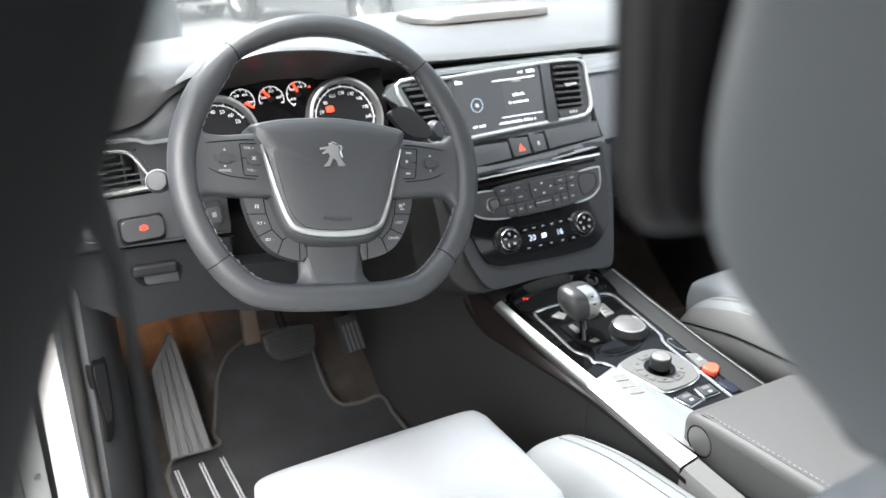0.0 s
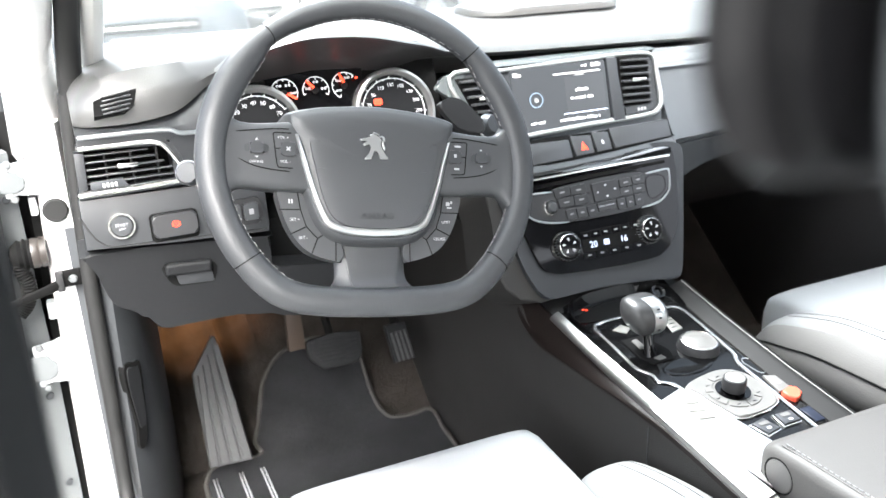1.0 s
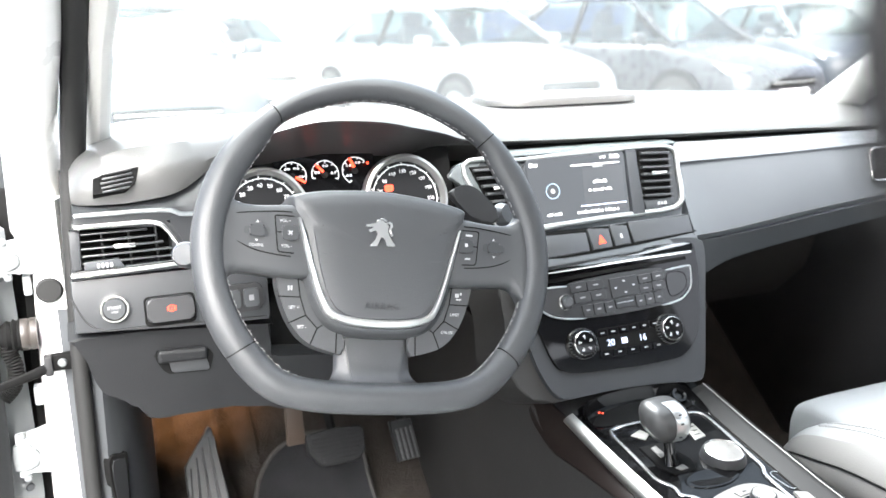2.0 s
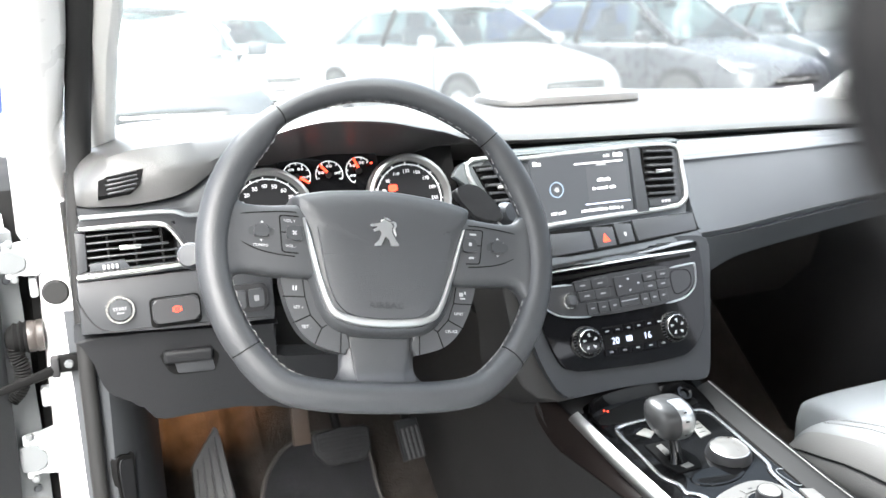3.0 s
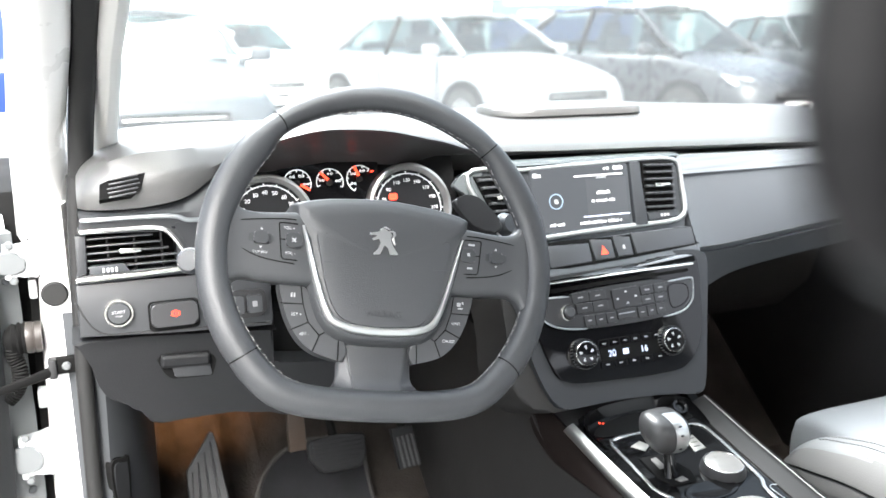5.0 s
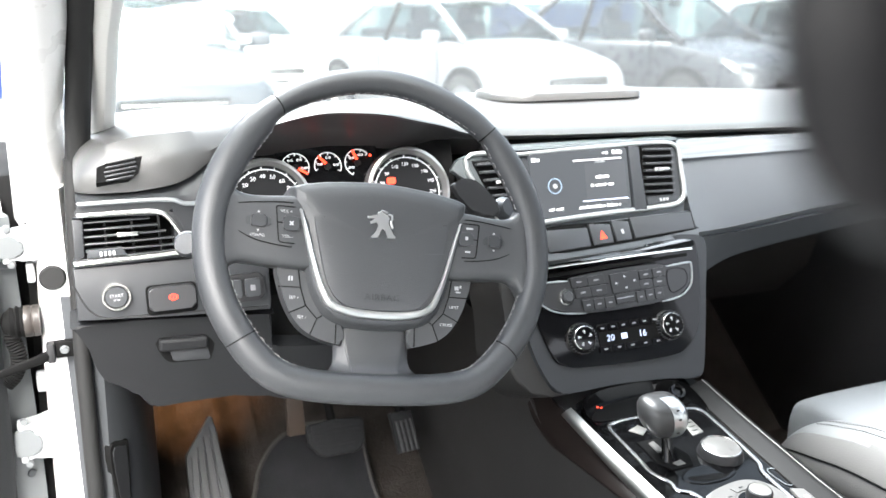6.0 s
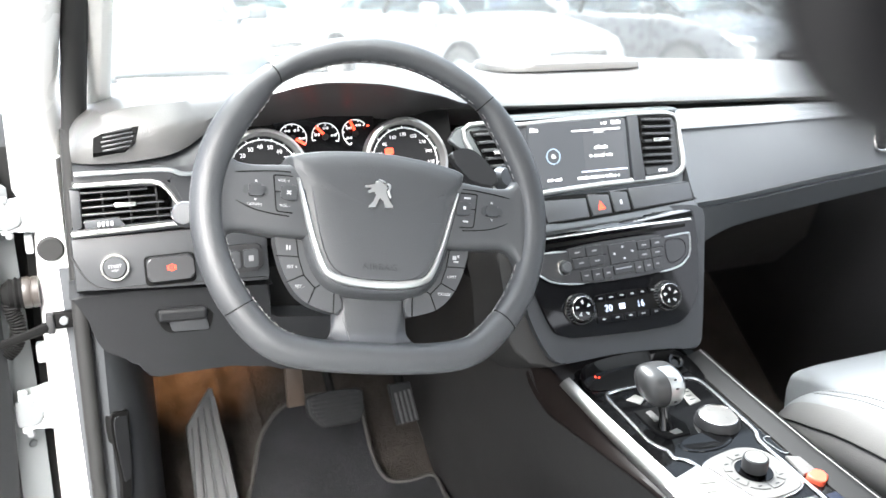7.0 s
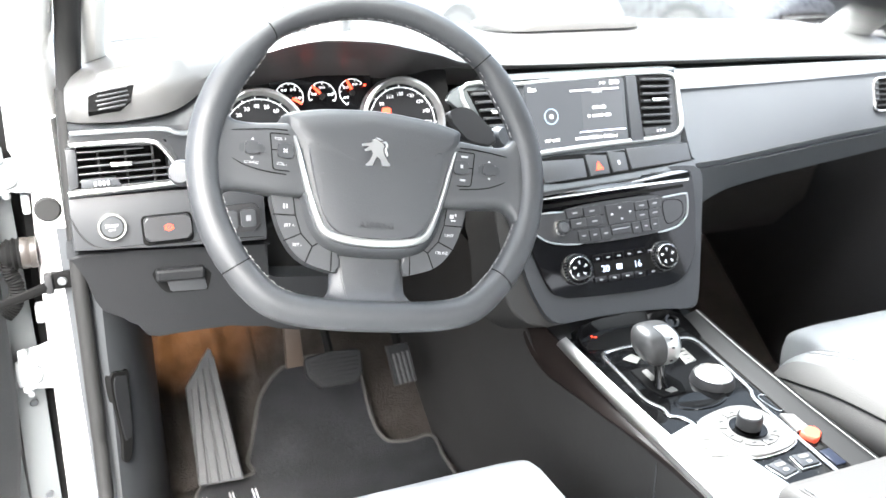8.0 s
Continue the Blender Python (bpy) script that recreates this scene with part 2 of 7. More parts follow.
def smooth_loop(pts, n=6, closed=True):
    """Catmull-Rom points through pts, of any dimension."""
    P = [Vector(p) for p in pts]
    out = []
    k = len(P)
    for i in range(k if closed else k - 1):
        if closed:
            a, b, c, d = P[i - 1], P[i], P[(i + 1) % k], P[(i + 2) % k]
        else:
            a, b, c, d = P[max(i - 1, 0)], P[i], P[i + 1], P[min(i + 2, k - 1)]
        for j in range(n):
            t = j / n
            out.append(tuple(0.5 * ((2 * b) + (c - a) * t + (2 * a - 5 * b + 4 * c - d) * t * t + (3 * b - a - 3 * c + d) * t ** 3)))
    if not closed:
        out.append(tuple(P[-1]))
    return out


def loft(rings, closed_ring=True, caps=True, closed_path=False, bm=None):
    bm = bm or bmesh.new()
    vs = [[bm.verts.new(p) for p in ring] for ring in rings]
    n = len(vs[0])
    for a, b in list(zip(vs, vs[1:])) + ([(vs[-1], vs[0])] if closed_path else []):
        for i in range(n if closed_ring else n - 1):
            j = (i + 1) % n
            bm.faces.new((a[i], a[j], b[j], b[i]))
    if caps and closed_ring and not closed_path:
        bm.faces.new(vs[0][::-1])
        bm.faces.new(vs[-1])
    return bm


def tube(path, r, n=10, closed=False, up=(0, 0, 1), flat=1.0, bm=None):
    """A rod along path; flat squeezes it along up."""
    P = [Vector(p) for p in path]
    rings = []
    for i, p in enumerate(P):
        if closed:
            d = P[(i + 1) % len(P)] - P[i - 1]
        else:
            d = P[min(i + 1, len(P) - 1)] - P[max(i - 1, 0)]
        d.normalize()
        s = d.cross(Vector(up))
        if s.length < 1e-4:
            s = d.cross(Vector((1, 0, 0)))
        s.normalize()
        u = s.cross(d)
        rr = r[i] if isinstance(r, (list, tuple)) else r
        rings.append([p + s * rr * math.cos(2 * math.pi * k / n) + u * rr * flat * math.sin(2 * math.pi * k / n) for k in range(n)])
    return loft(rings, True, not closed, closed, bm=bm)


def lathe(profile, n=28, bm=None, m=None):
    """A turned body about z from (radius, z) pairs."""
    bm = bm or bmesh.new()
    rings = []
    before = set(bm.verts)
    for r, z in profile:
        rings.append([bm.verts.new((r * math.cos(2 * math.pi * k / n), r * math.sin(2 * math.pi * k / n), z)) for k in range(n)])
    for a, b in zip(rings, rings[1:]):
        for i in range(n):
            bm.faces.new((a[i], a[(i + 1) % n], b[(i + 1) % n], b[i]))
    if m is not None:
        bmesh.ops.transform(bm, matrix=m, verts=[v for v in bm.verts if v not in before])
    return bm


def lettering(text, size, m, material, parent, name="lettering", spacing=1.0, lift=0.0002):
    """Raised print made with the built-in font, centred on m."""
    cu = bpy.data.curves.new(name, "FONT")
    cu.body, cu.size, cu.align_x, cu.align_y, cu.extrude, cu.resolution_u = text, size, "CENTER", "CENTER", lift, 3
    cu.space_character = spacing
    tmp = bpy.data.objects.new(name, cu)
    scene.collection.objects.link(tmp)
    bpy.context.view_layer.update()
    me = bpy.data.meshes.new_from_object(tmp.evaluated_get(bpy.context.evaluated_depsgraph_get()))
    bpy.data.objects.remove(tmp)
    bpy.data.curves.remove(cu)
    me.materials.clear()
    me.materials.append(material)
    ob = new(name, me)
    ob.parent, ob.matrix_basis = parent, m
    return ob


def face(x, y, z, a=0.0, turn=0.0, yaw=0.0):
    """A frame on a surface that faces the driver: x to the right, y up along it, z out of it; a: degrees that it leans back."""
    return pose(x, y, z, 0, 0, yaw) @ pose(0, 0, 0, 90 - a, 0, 0) @ pose(0, 0, 0, 0, 0, turn)


# ---- ground and surroundings ----
bm = bmesh.new()
bmesh.ops.create_grid(bm, x_segments=40, y_segments=40, size=400)
solo("ground", bm, ASPHALT, "grey weathered asphalt of a car lot", "ground", kind="structure")

# ---- the car's shell ----
shell = thing("saloon_shell", "white car body with open driver's doorway and pillars", "car body")


def closed_sweep(sections, n=3):
    k = len(sections[0][1])
    cols = [smooth_loop([(s[0], s[1][i][0], s[1][i][1]) for s in sections], n, closed=False) for i in range(k)]
    return loft([[cols[i][j] for i in range(k)] for j in range(len(cols[0]))], True, True)


# roof, right side and rear, which close the cabin
part("roof", closed_sweep([(-0.36, [(-0.15, 1.46), (-1.9, 1.47), (-1.9, 1.43), (-0.15, 1.42)]), (0.40, [(-0.22, 1.50), (-1.9, 1.52), (-1.9, 1.46), (-0.22, 1.45)]), (1.16, [(-0.15, 1.46), (-1.9, 1.47), (-1.9, 1.43), (-0.15, 1.42)])]), HEADLINER, shell, "pale headliner")
part("floor_pan", box((0.40, -0.45, 0.265), (1.50, 2.5, 0.05)), FOOTCARPET, shell)
part("toe_board", prism([(0.56, 0.29), (0.62, 0.24), (1.05, 0.60), (1.05, 1.0), (1.0, 1.0), (1.0, 0.64)], -0.34, 0.44, m=Matrix(((0, 0, 1, 0), (1, 0, 0, 0), (0, 1, 0, 0), (0, 0, 0, 1)))), FOOTCARPET, shell, "brown-passenger's toe board, carpet darkened for footwell shade")
# passenger's half of the toe board, coloured darker to stand for shade
part("toe_board", prism([(0.56, 0.29), (0.62, 0.24), (1.05, 0.60), (1.05, 1.0), (1.0, 1.0), (1.0, 0.64)], 0.44, 1.14, m=Matrix(((0, 0, 1, 0), (1, 0, 0, 0), (0, 1, 0, 0), (0, 0, 0, 1)))), PASSCARPET, shell, "passenger's toe board, carpet darkened for footwell shade")
part("right_side_lower", box((1.17, -0.45, 0.62), (0.06, 3.1, 0.76), 0.01), DARK, shell)
part("right_b_pillar", box((1.15, -0.80, 1.18), (0.05, 0.14, 0.52), 0.01), PILLAR, shell)
part("rear_bulkhead", box((0.40, -1.9, 0.62), (1.5, 0.08, 0.75), 0.02), SEATD, shell)
part("bonnet", closed_sweep([(-0.38, [(0.85, 0.98), (1.3, 0.93), (1.9, 0.80), (1.9, 0.76), (1.3, 0.88), (0.85, 0.92)]), (0.40, [(0.95, 1.02), (1.4, 0.98), (2.05, 0.84), (2.05, 0.80), (1.4, 0.93), (0.95, 0.96)]), (1.18, [(0.85, 0.98), (1.3, 0.93), (1.9, 0.80), (1.9, 0.76), (1.3, 0.88), (0.85, 0.92)])]), WHITE, shell, "glossy white bonnet")
part("cowl", box((0.40, 0.90, 0.99), (1.46, 0.16, 0.03), 0.01), BLACK, shell, "black scuttle panel")
part("firewall", box((0.40, 0.93, 0.77), (1.50, 0.05, 0.44), 0.005), BLACK, shell, "black firewall behind the dashboard")
# pillars on the driver's side
part("a_pillar_trim", tube([(-0.262, 0.46, 1.00), (-0.257, 0.38, 1.09), (-0.246, 0.26, 1.20), (-0.225, 0.05, 1.33), (-0.21, -0.16, 1.44)], 0.017, 12, flat=1.3), PILLAR, shell, "pale fabric-covered pillar trim")
part("a_pillar_seal", tube([(-0.296, 0.34, 0.99), (-0.284, 0.33, 1.10), (-0.272, 0.25, 1.20), (-0.257, 0.03, 1.34), (-0.25, -0.16, 1.42)], 0.0155, 12), RUBBER, shell, "black rubber door seal")
part("a_pillar_outer", tube([(-0.345, 0.44, 0.95), (-0.335, 0.36, 1.10), (-0.315, 0.22, 1.22), (-0.30, -0.02, 1.36), (-0.30, -0.16, 1.44)], 0.034, 12), WHITE, shell)
PILLAR_EDGE = ((0.30, -0.3735, 0.0), (0.45, -0.3700, 0.0), (0.62, -0.3660, 0.0), (0.76, -0.3618, 0.0), (0.86, -0.3580, 0.0), (0.94, -0.3545, 0.004), (1.0, -0.3470, 0.012))
part("hinge_pillar", loft([[(xl, 0.385, z), (xl + 0.004, 0.362, z), (xl + 0.016, 0.348, z), (-0.318, 0.345 + d, z), (-0.312, 0.36 + d, z), (-0.312, 0.42, z), (xl, 0.42, z)] for z, xl, d in PILLAR_EDGE]), WHITE, shell, "white painted hinge pillar")
part("gap_strip", loft([[(xl - 0.012, 0.412, z), (xl + 0.01, 0.404, z), (xl + 0.01, 0.43, z), (xl - 0.012, 0.43, z)] for z, xl, _ in PILLAR_EDGE]), BLACK, shell, "dark gap behind the hinge pillar")
part("inner_wing", box((-0.40, 0.62, 0.68), (0.08, 0.36, 0.66), 0.01), BLACK, shell)
part("sill", closed_sweep([(-0.40, [(0.40, 0.24), (0.40, 0.36), (-1.6, 0.36), (-1.6, 0.24)]), (-0.33, [(0.40, 0.24), (0.40, 0.385), (-1.6, 0.385), (-1.6, 0.24)])]), WHITE, shell, "white painted sill")
seal = part("door_seal", tube(smooth_loop([(-0.297, 0.336, 1.04), (-0.303, 0.328, 0.95), (-0.310, 0.322, 0.80), (-0.312, 0.320, 0.70), (-0.3135, 0.319, 0.60), (-0.315, 0.317, 0.52), (-0.317, 0.300, 0.45), (-0.320, 0.22, 0.41), (-0.321, 0.10, 0.40), (-0.322, -0.3, 0.395), (-0.33, -0.7, 0.40)], 5, False), 0.0105, 10), RUBBER, shell, "black rubber door seal")
part("hole_plug", lathe([(0.0, 0.004), (0.014, 0.004), (0.0165, 0.001), (0.0165, 0)], 24, m=face(-0.336, 0.345, 0.887)), RUBBER, shell, "round dark grey plug")
part("b_pillar_trim", loft([[(x + max(-0.06, min(z - 1.22, 0.06)) * 0.38 + (z - 1.2) * 0.04, y - (z - 1.2) * 0.12, z) for x, y in ((-0.347, -0.806), (-0.352, -0.79), (-0.366, -0.775), (-0.41, -0.74), (-0.45, -0.74), (-0.45, -0.88), (-0.41, -0.88), (-0.366, -0.850), (-0.351, -0.830))] for z in (0.34, 0.7, 1.0, 1.16, 1.19, 1.22, 1.25, 1.28, 1.42)]), BTRIM, shell, "dark grey door pillar trim")
# windscreen
ws = part("windscreen", closed_sweep([(-0.25, [(0.74, 1.0), (-0.12, 1.44), (-0.118, 1.445), (0.744, 1.004)]), (0.40, [(0.88, 1.03), (-0.18, 1.47), (-0.178, 1.475), (0.884, 1.034)]), (1.05, [(0.74, 1.0), (-0.12, 1.44), (-0.118, 1.445), (0.744, 1.004)])]), GLASS, shell, "clear raked windscreen")
ws.visible_shadow = False
part("right_a_pillar", tube([(1.08, 0.55, 0.98), (1.07, 0.2, 1.22), (1.04, -0.16, 1.44)], 0.035, 10), PILLAR, shell)

# ---- dashboard ----
dash = thing("dashboard", "black and slate-grey car dashboard with chrome trims", "dashboard")


def top_profile(front, ey, tz, bz, mid_z, fz):
    """Top pad in y and z: from the windscreen over the pad and round its rear edge, which runs from tz down to bz."""
    return [(front, fz), (0.58, mid_z), (0.40, mid_z + (tz - mid_z) * 0.4), (ey + 0.06, tz + 0.001), (ey + 0.022, tz - 0.003), (ey + 0.006, tz - 0.35 * (tz - bz)), (ey, tz - 0.6 * (tz - bz)), (ey + 0.004, bz + 0.004), (ey + 0.02, bz), (0.36, bz - 0.012), (front, fz - 0.07)]


part("top_pad", closed_sweep([
    (-0.296, top_profile(0.60, 0.228, 1.040, 1.013, 1.045, 1.02)), (-0.285, top_profile(0.62, 0.216, 1.056, 1.012, 1.055, 1.025)), (-0.262, top_profile(0.66, 0.208, 1.070, 1.012, 1.065, 1.03)), (-0.225, top_profile(0.72, 0.205, 1.080, 1.013, 1.072, 1.035)), (-0.175, top_profile(0.76, 0.207, 1.083, 1.022, 1.075, 1.04)),
    (-0.12, top_profile(0.80, 0.235, 1.083, 1.050, 1.076, 1.045)), (-0.06, top_profile(0.82, 0.265, 1.080, 1.056, 1.076, 1.047)), (0.16, top_profile(0.85, 0.268, 1.070, 1.046, 1.076, 1.052)), (0.30, top_profile(0.85, 0.262, 1.060, 1.040, 1.074, 1.054)),
    (0.55, top_profile(0.85, 0.253, 1.055, 1.036, 1.074, 1.060)), (0.85, top_profile(0.82, 0.25, 1.049, 1.030, 1.074, 1.062)), (1.09, top_profile(0.70, 0.26, 1.040, 1.020, 1.066, 1.05))], 6), TOPPAD, dash, "soft grained top pad catching the sky")
part("centre_speaker", prism(rounded(0.30, 0.16, 0.06, 8), 0, 0.012, 0.006, m=pose(0.52, 0.56, 1.0735)), TOPPAD, dash, "low oval speaker grille")
# black bar painted as the shade under the top pad, and the passenger's fascia
part("groove_shade", closed_sweep([(0.26, [(0.29, 1.045), (0.29, 1.02), (0.34, 1.02), (0.34, 1.045)]), (0.6, [(0.275, 1.038), (0.275, 1.02), (0.34, 1.02), (0.34, 1.038)]), (1.06, [(0.28, 1.028), (0.28, 1.015), (0.34, 1.015), (0.34, 1.028)])]), BLACK, dash)
part("fascia_strip", closed_sweep([(0.545, [(0.2435, 1.0320), (0.232, 1.004), (0.27, 1.0), (0.29, 1.026)]), (0.70, [(0.2485, 1.0290), (0.238, 1.003), (0.27, 1.0), (0.29, 1.026)]), (0.90, [(0.2550, 1.0265), (0.247, 1.004), (0.27, 1.0), (0.29, 1.022)]), (1.06, [(0.266, 1.024), (0.26, 1.006), (0.28, 1.0), (0.29, 1.02)])]), FASCIASTRIP, dash, "brushed grey metal strip")
part("passenger_fascia", closed_sweep([(0.553, [(0.24, 1.004), (0.2165, 0.95), (0.188, 0.899), (0.198, 0.885), (0.33, 0.90), (0.33, 1.0)]), (0.575, [(0.241, 1.0035), (0.2185, 0.95), (0.193, 0.898), (0.203, 0.885), (0.335, 0.90), (0.335, 1.0)]), (0.64, [(0.242, 1.003), (0.221, 0.95), (0.206, 0.897), (0.216, 0.885), (0.34, 0.90), (0.34, 1.0)]), (0.85, [(0.25, 1.003), (0.236, 0.955), (0.23, 0.908), (0.24, 0.896), (0.36, 0.91), (0.36, 1.0)]), (1.06, [(0.268, 1.004), (0.258, 0.96), (0.252, 0.915), (0.262, 0.904), (0.38, 0.915), (0.38, 1.0)])], 6), FASCIA, dash, "slate-grey passenger fascia")
part("fascia_lip", closed_sweep([(0.535, [(0.192, 0.888), (0.198, 0.70), (0.32, 0.70), (0.36, 0.90), (0.25, 0.895)]), (0.560, [(0.196, 0.888), (0.206, 0.765), (0.33, 0.76), (0.36, 0.90), (0.25, 0.895)]), (0.585, [(0.201, 0.887), (0.216, 0.812), (0.34, 0.80), (0.36, 0.90), (0.25, 0.895)]), (0.63, [(0.208, 0.886), (0.226, 0.833), (0.36, 0.82), (0.38, 0.90), (0.26, 0.892)]), (0.70, [(0.215, 0.888), (0.236, 0.844), (0.40, 0.83), (0.42, 0.90), (0.26, 0.894)]), (0.85, [(0.231, 0.896), (0.248, 0.856), (0.42, 0.84), (0.44, 0.90), (0.28, 0.902)]), (1.06, [(0.253, 0.904), (0.268, 0.869), (0.44, 0.85), (0.46, 0.90), (0.3, 0.91)])], 6), GREYTRIM, dash)
part("glovebox", closed_sweep([(0.50, [(0.46, 0.90), (0.52, 0.70), (0.60, 0.62), (0.9, 0.62), (0.9, 0.90)]), (1.12, [(0.46, 0.90), (0.52, 0.70), (0.60, 0.62), (0.9, 0.62), (0.9, 0.90)])]), mat("dark_glovebox_plastic", (0.020, 0.0185, 0.0175), 0.55, grain=0.2, grain_size=600, spec=0.3), dash, "dark grained glovebox lid")

# driver's side end: side vent corner, vent band, switch panel, knee panel
part("band_top", closed_sweep([(-0.296, [(0.222, 1.014), (0.207, 1.008), (0.205, 0.994), (0.25, 0.992), (0.30, 1.012)]), (-0.22, [(0.222, 1.016), (0.207, 1.008), (0.205, 0.994), (0.25, 0.992), (0.30, 1.016)]), (-0.17, [(0.226, 1.026), (0.209, 1.008), (0.207, 0.99), (0.25, 0.985), (0.30, 1.026)]), (-0.135, [(0.238, 1.044), (0.214, 1.010), (0.209, 0.985), (0.25, 0.98), (0.30, 1.044)]), (-0.115, [(0.250, 1.050), (0.222, 1.008), (0.212, 0.98), (0.25, 0.975), (0.30, 1.050)])], 4), SOFT, dash)
part("band_end", closed_sweep([(-0.192, [(0.2055, 0.996), (0.203, 0.936), (0.30, 0.93), (0.30, 0.996)]), (-0.15, [(0.210, 0.996), (0.206, 0.934), (0.30, 0.93), (0.30, 0.996)]), (-0.12, [(0.222, 0.975), (0.212, 0.932), (0.30, 0.93), (0.30, 0.975)]), (-0.04, [(0.234, 0.965), (0.224, 0.93), (0.30, 0.93), (0.30, 0.965)])], 3), SOFT, dash)
part("vent_cavity", box((-0.235, 0.262, 0.967), (0.125, 0.03, 0.075)), BLACK, dash)
part("band_trim", tube(smooth_loop([(-0.294, 0.2, 1.008), (-0.20, 0.197, 1.007), (-0.175, 0.197, 1.000), (-0.12, 0.205, 0.999)], 5, False), 0.0028, 8), STRIP, dash, "thin satin strip")
LP = face(-0.2, 0.2, 0.92, 8)
LL = face(-0.2, 0.214, 0.8, -6)
part("switch_panel", prism([(-0.106, 0.014), (-0.107, -0.047), (0.0, -0.054), (0.113, -0.060), (0.115, -0.050), (0.115, 0.012)], -0.06, 0.002, 0.003, m=LP), SOFT, dash)
part("knee_panel", prism(smooth_loop([(-0.101, 0.066), (-0.1005, 0.0445), (-0.0918, 0.004), (-0.0768, -0.0185), (-0.0560, -0.0278), (-0.0460, -0.0395), (-0.0380, -0.0535), (-0.0250, -0.0570), (0.0156, -0.0565), (0.09, -0.0600), (0.144, -0.079), (0.200, -0.080), (0.21, -0.06), (0.21, -0.012), (0.20, -0.007), (0.124, 0.003), (0.117, 0.005), (0.116, 0.012), (0.116, 0.046), (0.114, 0.050), (0.105, 0.051)], 3), -0.05, 0.004, 0.003, m=LL), KNEE, dash, "black knee panel with a small pull")
part("steering_shroud", prism([(0.09, 0.06), (0.09, -0.07), (0.30, -0.09), (0.33, 0.06)], -0.10, -0.03, 0.004, m=LL), BLACK, dash)

# left vent
vent = part("vent", prism([(-0.1015, 0.070), (-0.1025, 0.023), (-0.0925, 0.026), (-0.0905, 0.069)], -0.03, 0.006, 0.001, m=LP), SOFT, dash, "black louvred air vent")
part("shroud", prism([(-0.098, 0.078), (-0.098, 0.071), (-0.006, 0.068), (0.006, 0.058), (0.022, 0.024), (0.030, 0.024), (0.012, 0.066), (-0.002, 0.077)], -0.03, 0.004, 0.001, m=LP), SOFT, vent)
part("shroud", prism([(-0.104, 0.024), (-0.104, 0.014), (0.030, 0.016), (0.024, 0.026)], -0.03, 0.004, 0.001, m=LP), SOFT, vent)
for i in range(3):
    part("vane", box((-0.068 + i * 0.030, 0.045, -0.014), (0.0022, 0.040, 0.016), 0.0006), DARK, vent, m=LP)
part("vent_frame", tube([(x, y, 0.009) for x, y in smooth_loop([(-0.096, 0.074), (-0.05, 0.074), (-0.012, 0.0725), (0.004, 0.062), (0.024, 0.026)], 5, False)], 0.0032, 8, up=(0, 0, 1)), CHROME, vent, "chrome vent surround", m=LP)
part("vent_frame", tube([(-0.104, 0.0195, 0.009), (-0.04, 0.0205, 0.009), (0.022, 0.0225, 0.009)], 0.0032, 8), CHROME, vent, "chrome vent surround", m=LP)
for i in range(5):
    y = 0.0285 + i * 0.0083
    part("slat", box((-0.038 - i * 0.0042, y + 0.003, -0.004), (0.108 - i * 0.0085, 0.0022, 0.012), 0.0009, m=pose(0, 0, 0, 0, 0, 0)), BTN, vent, m=LP)
part("vent_tab", box((-0.044, 0.0485, 0.004), (0.024, 0.0055, 0.006), 0.0015), CHROME, vent, "chrome slider", m=LP)
for k in range(4):
    part("thumbwheel", box((-0.0745 + k * 0.0046, 0.0285, 0.0075), (0.0030, 0.0052, 0.004), 0.0008), LEGEND, vent, m=LP)
part("wheel_plate", prism([(-0.090, 0.0245), (-0.046, 0.0245), (-0.052, 0.0345), (-0.089, 0.034)], -0.01, 0.0065, 0.001), GREYTRIM, vent, m=LP)
side_vent = part("side_vent", prism([(-0.026, -0.014), (-0.024, 0.004), (-0.010, 0.010), (0.026, 0.015), (0.020, -0.004), (0.008, -0.012)], -0.02, 0.0008, m=face(-0.246, 0.2045, 1.043, 26)), BLACK, dash, "slotted side demister vent")
for i in range(5):
    part("slat", box((-0.002 + i * 0.0016, -0.010 + i * 0.0050, 0.0012), (0.036 - abs(i - 2) * 0.003, 0.0022, 0.003), 0.0008), BTN, side_vent, m=face(-0.246, 0.2045, 1.043, 26) @ pose(0, 0, 0, 0, 0, 8))

def ring_mark(r, w, n=20):
    """A thin flat ring, as printed symbols have."""
    return lathe([(r, 0), (r, 0.0005), (r + w, 0.0005), (r + w, 0)], n)


# start button and parking brake switch
sb = part("start_button", lathe([(0, 0.007), (0.0115, 0.007), (0.0125, 0.006), (0.0125, 0.002)], 32), BTN, dash, "round engine start button", m=LP @ pose(-0.063, -0.023, 0.002))
part("ring", lathe([(0.0128, 0.004), (0.0135, 0.006), (0.0158, 0.006), (0.0168, 0.003), (0.0168, 0)], 32), CHROME, sb, "chrome ring")
lettering("START", 0.0052, pose(0, 0.0015, 0.0072), LEGEND, sb)
lettering("STOP", 0.0032, pose(0, -0.0035, 0.0072), LEGEND, sb)
# black plate, larger and set lower, paints the shadow beneath the brake switch
part("switch_shade", prism(rounded(0.058, 0.036, 0.006), 0, 0.0012, 0.0004), BLACK, dash, m=LP @ pose(-0.002, -0.0325, 0.002))
pb = part("parking_brake_switch", prism(rounded(0.053, 0.028, 0.006, 6), 0, 0.013, 0.0022, 3), SWITCH, dash, "parking brake switch with a lit red mark", m=LP @ pose(-0.002, -0.030, 0.002))
part("lamp", ring_mark(0.0030, 0.0010), LITR, pb, "lit red symbol", m=pose(0.001, 0.001, 0.0130))
part("lamp", box((0.001, 0.001, 0.0133), (0.0010, 0.0030, 0.0005)), LITR, pb)
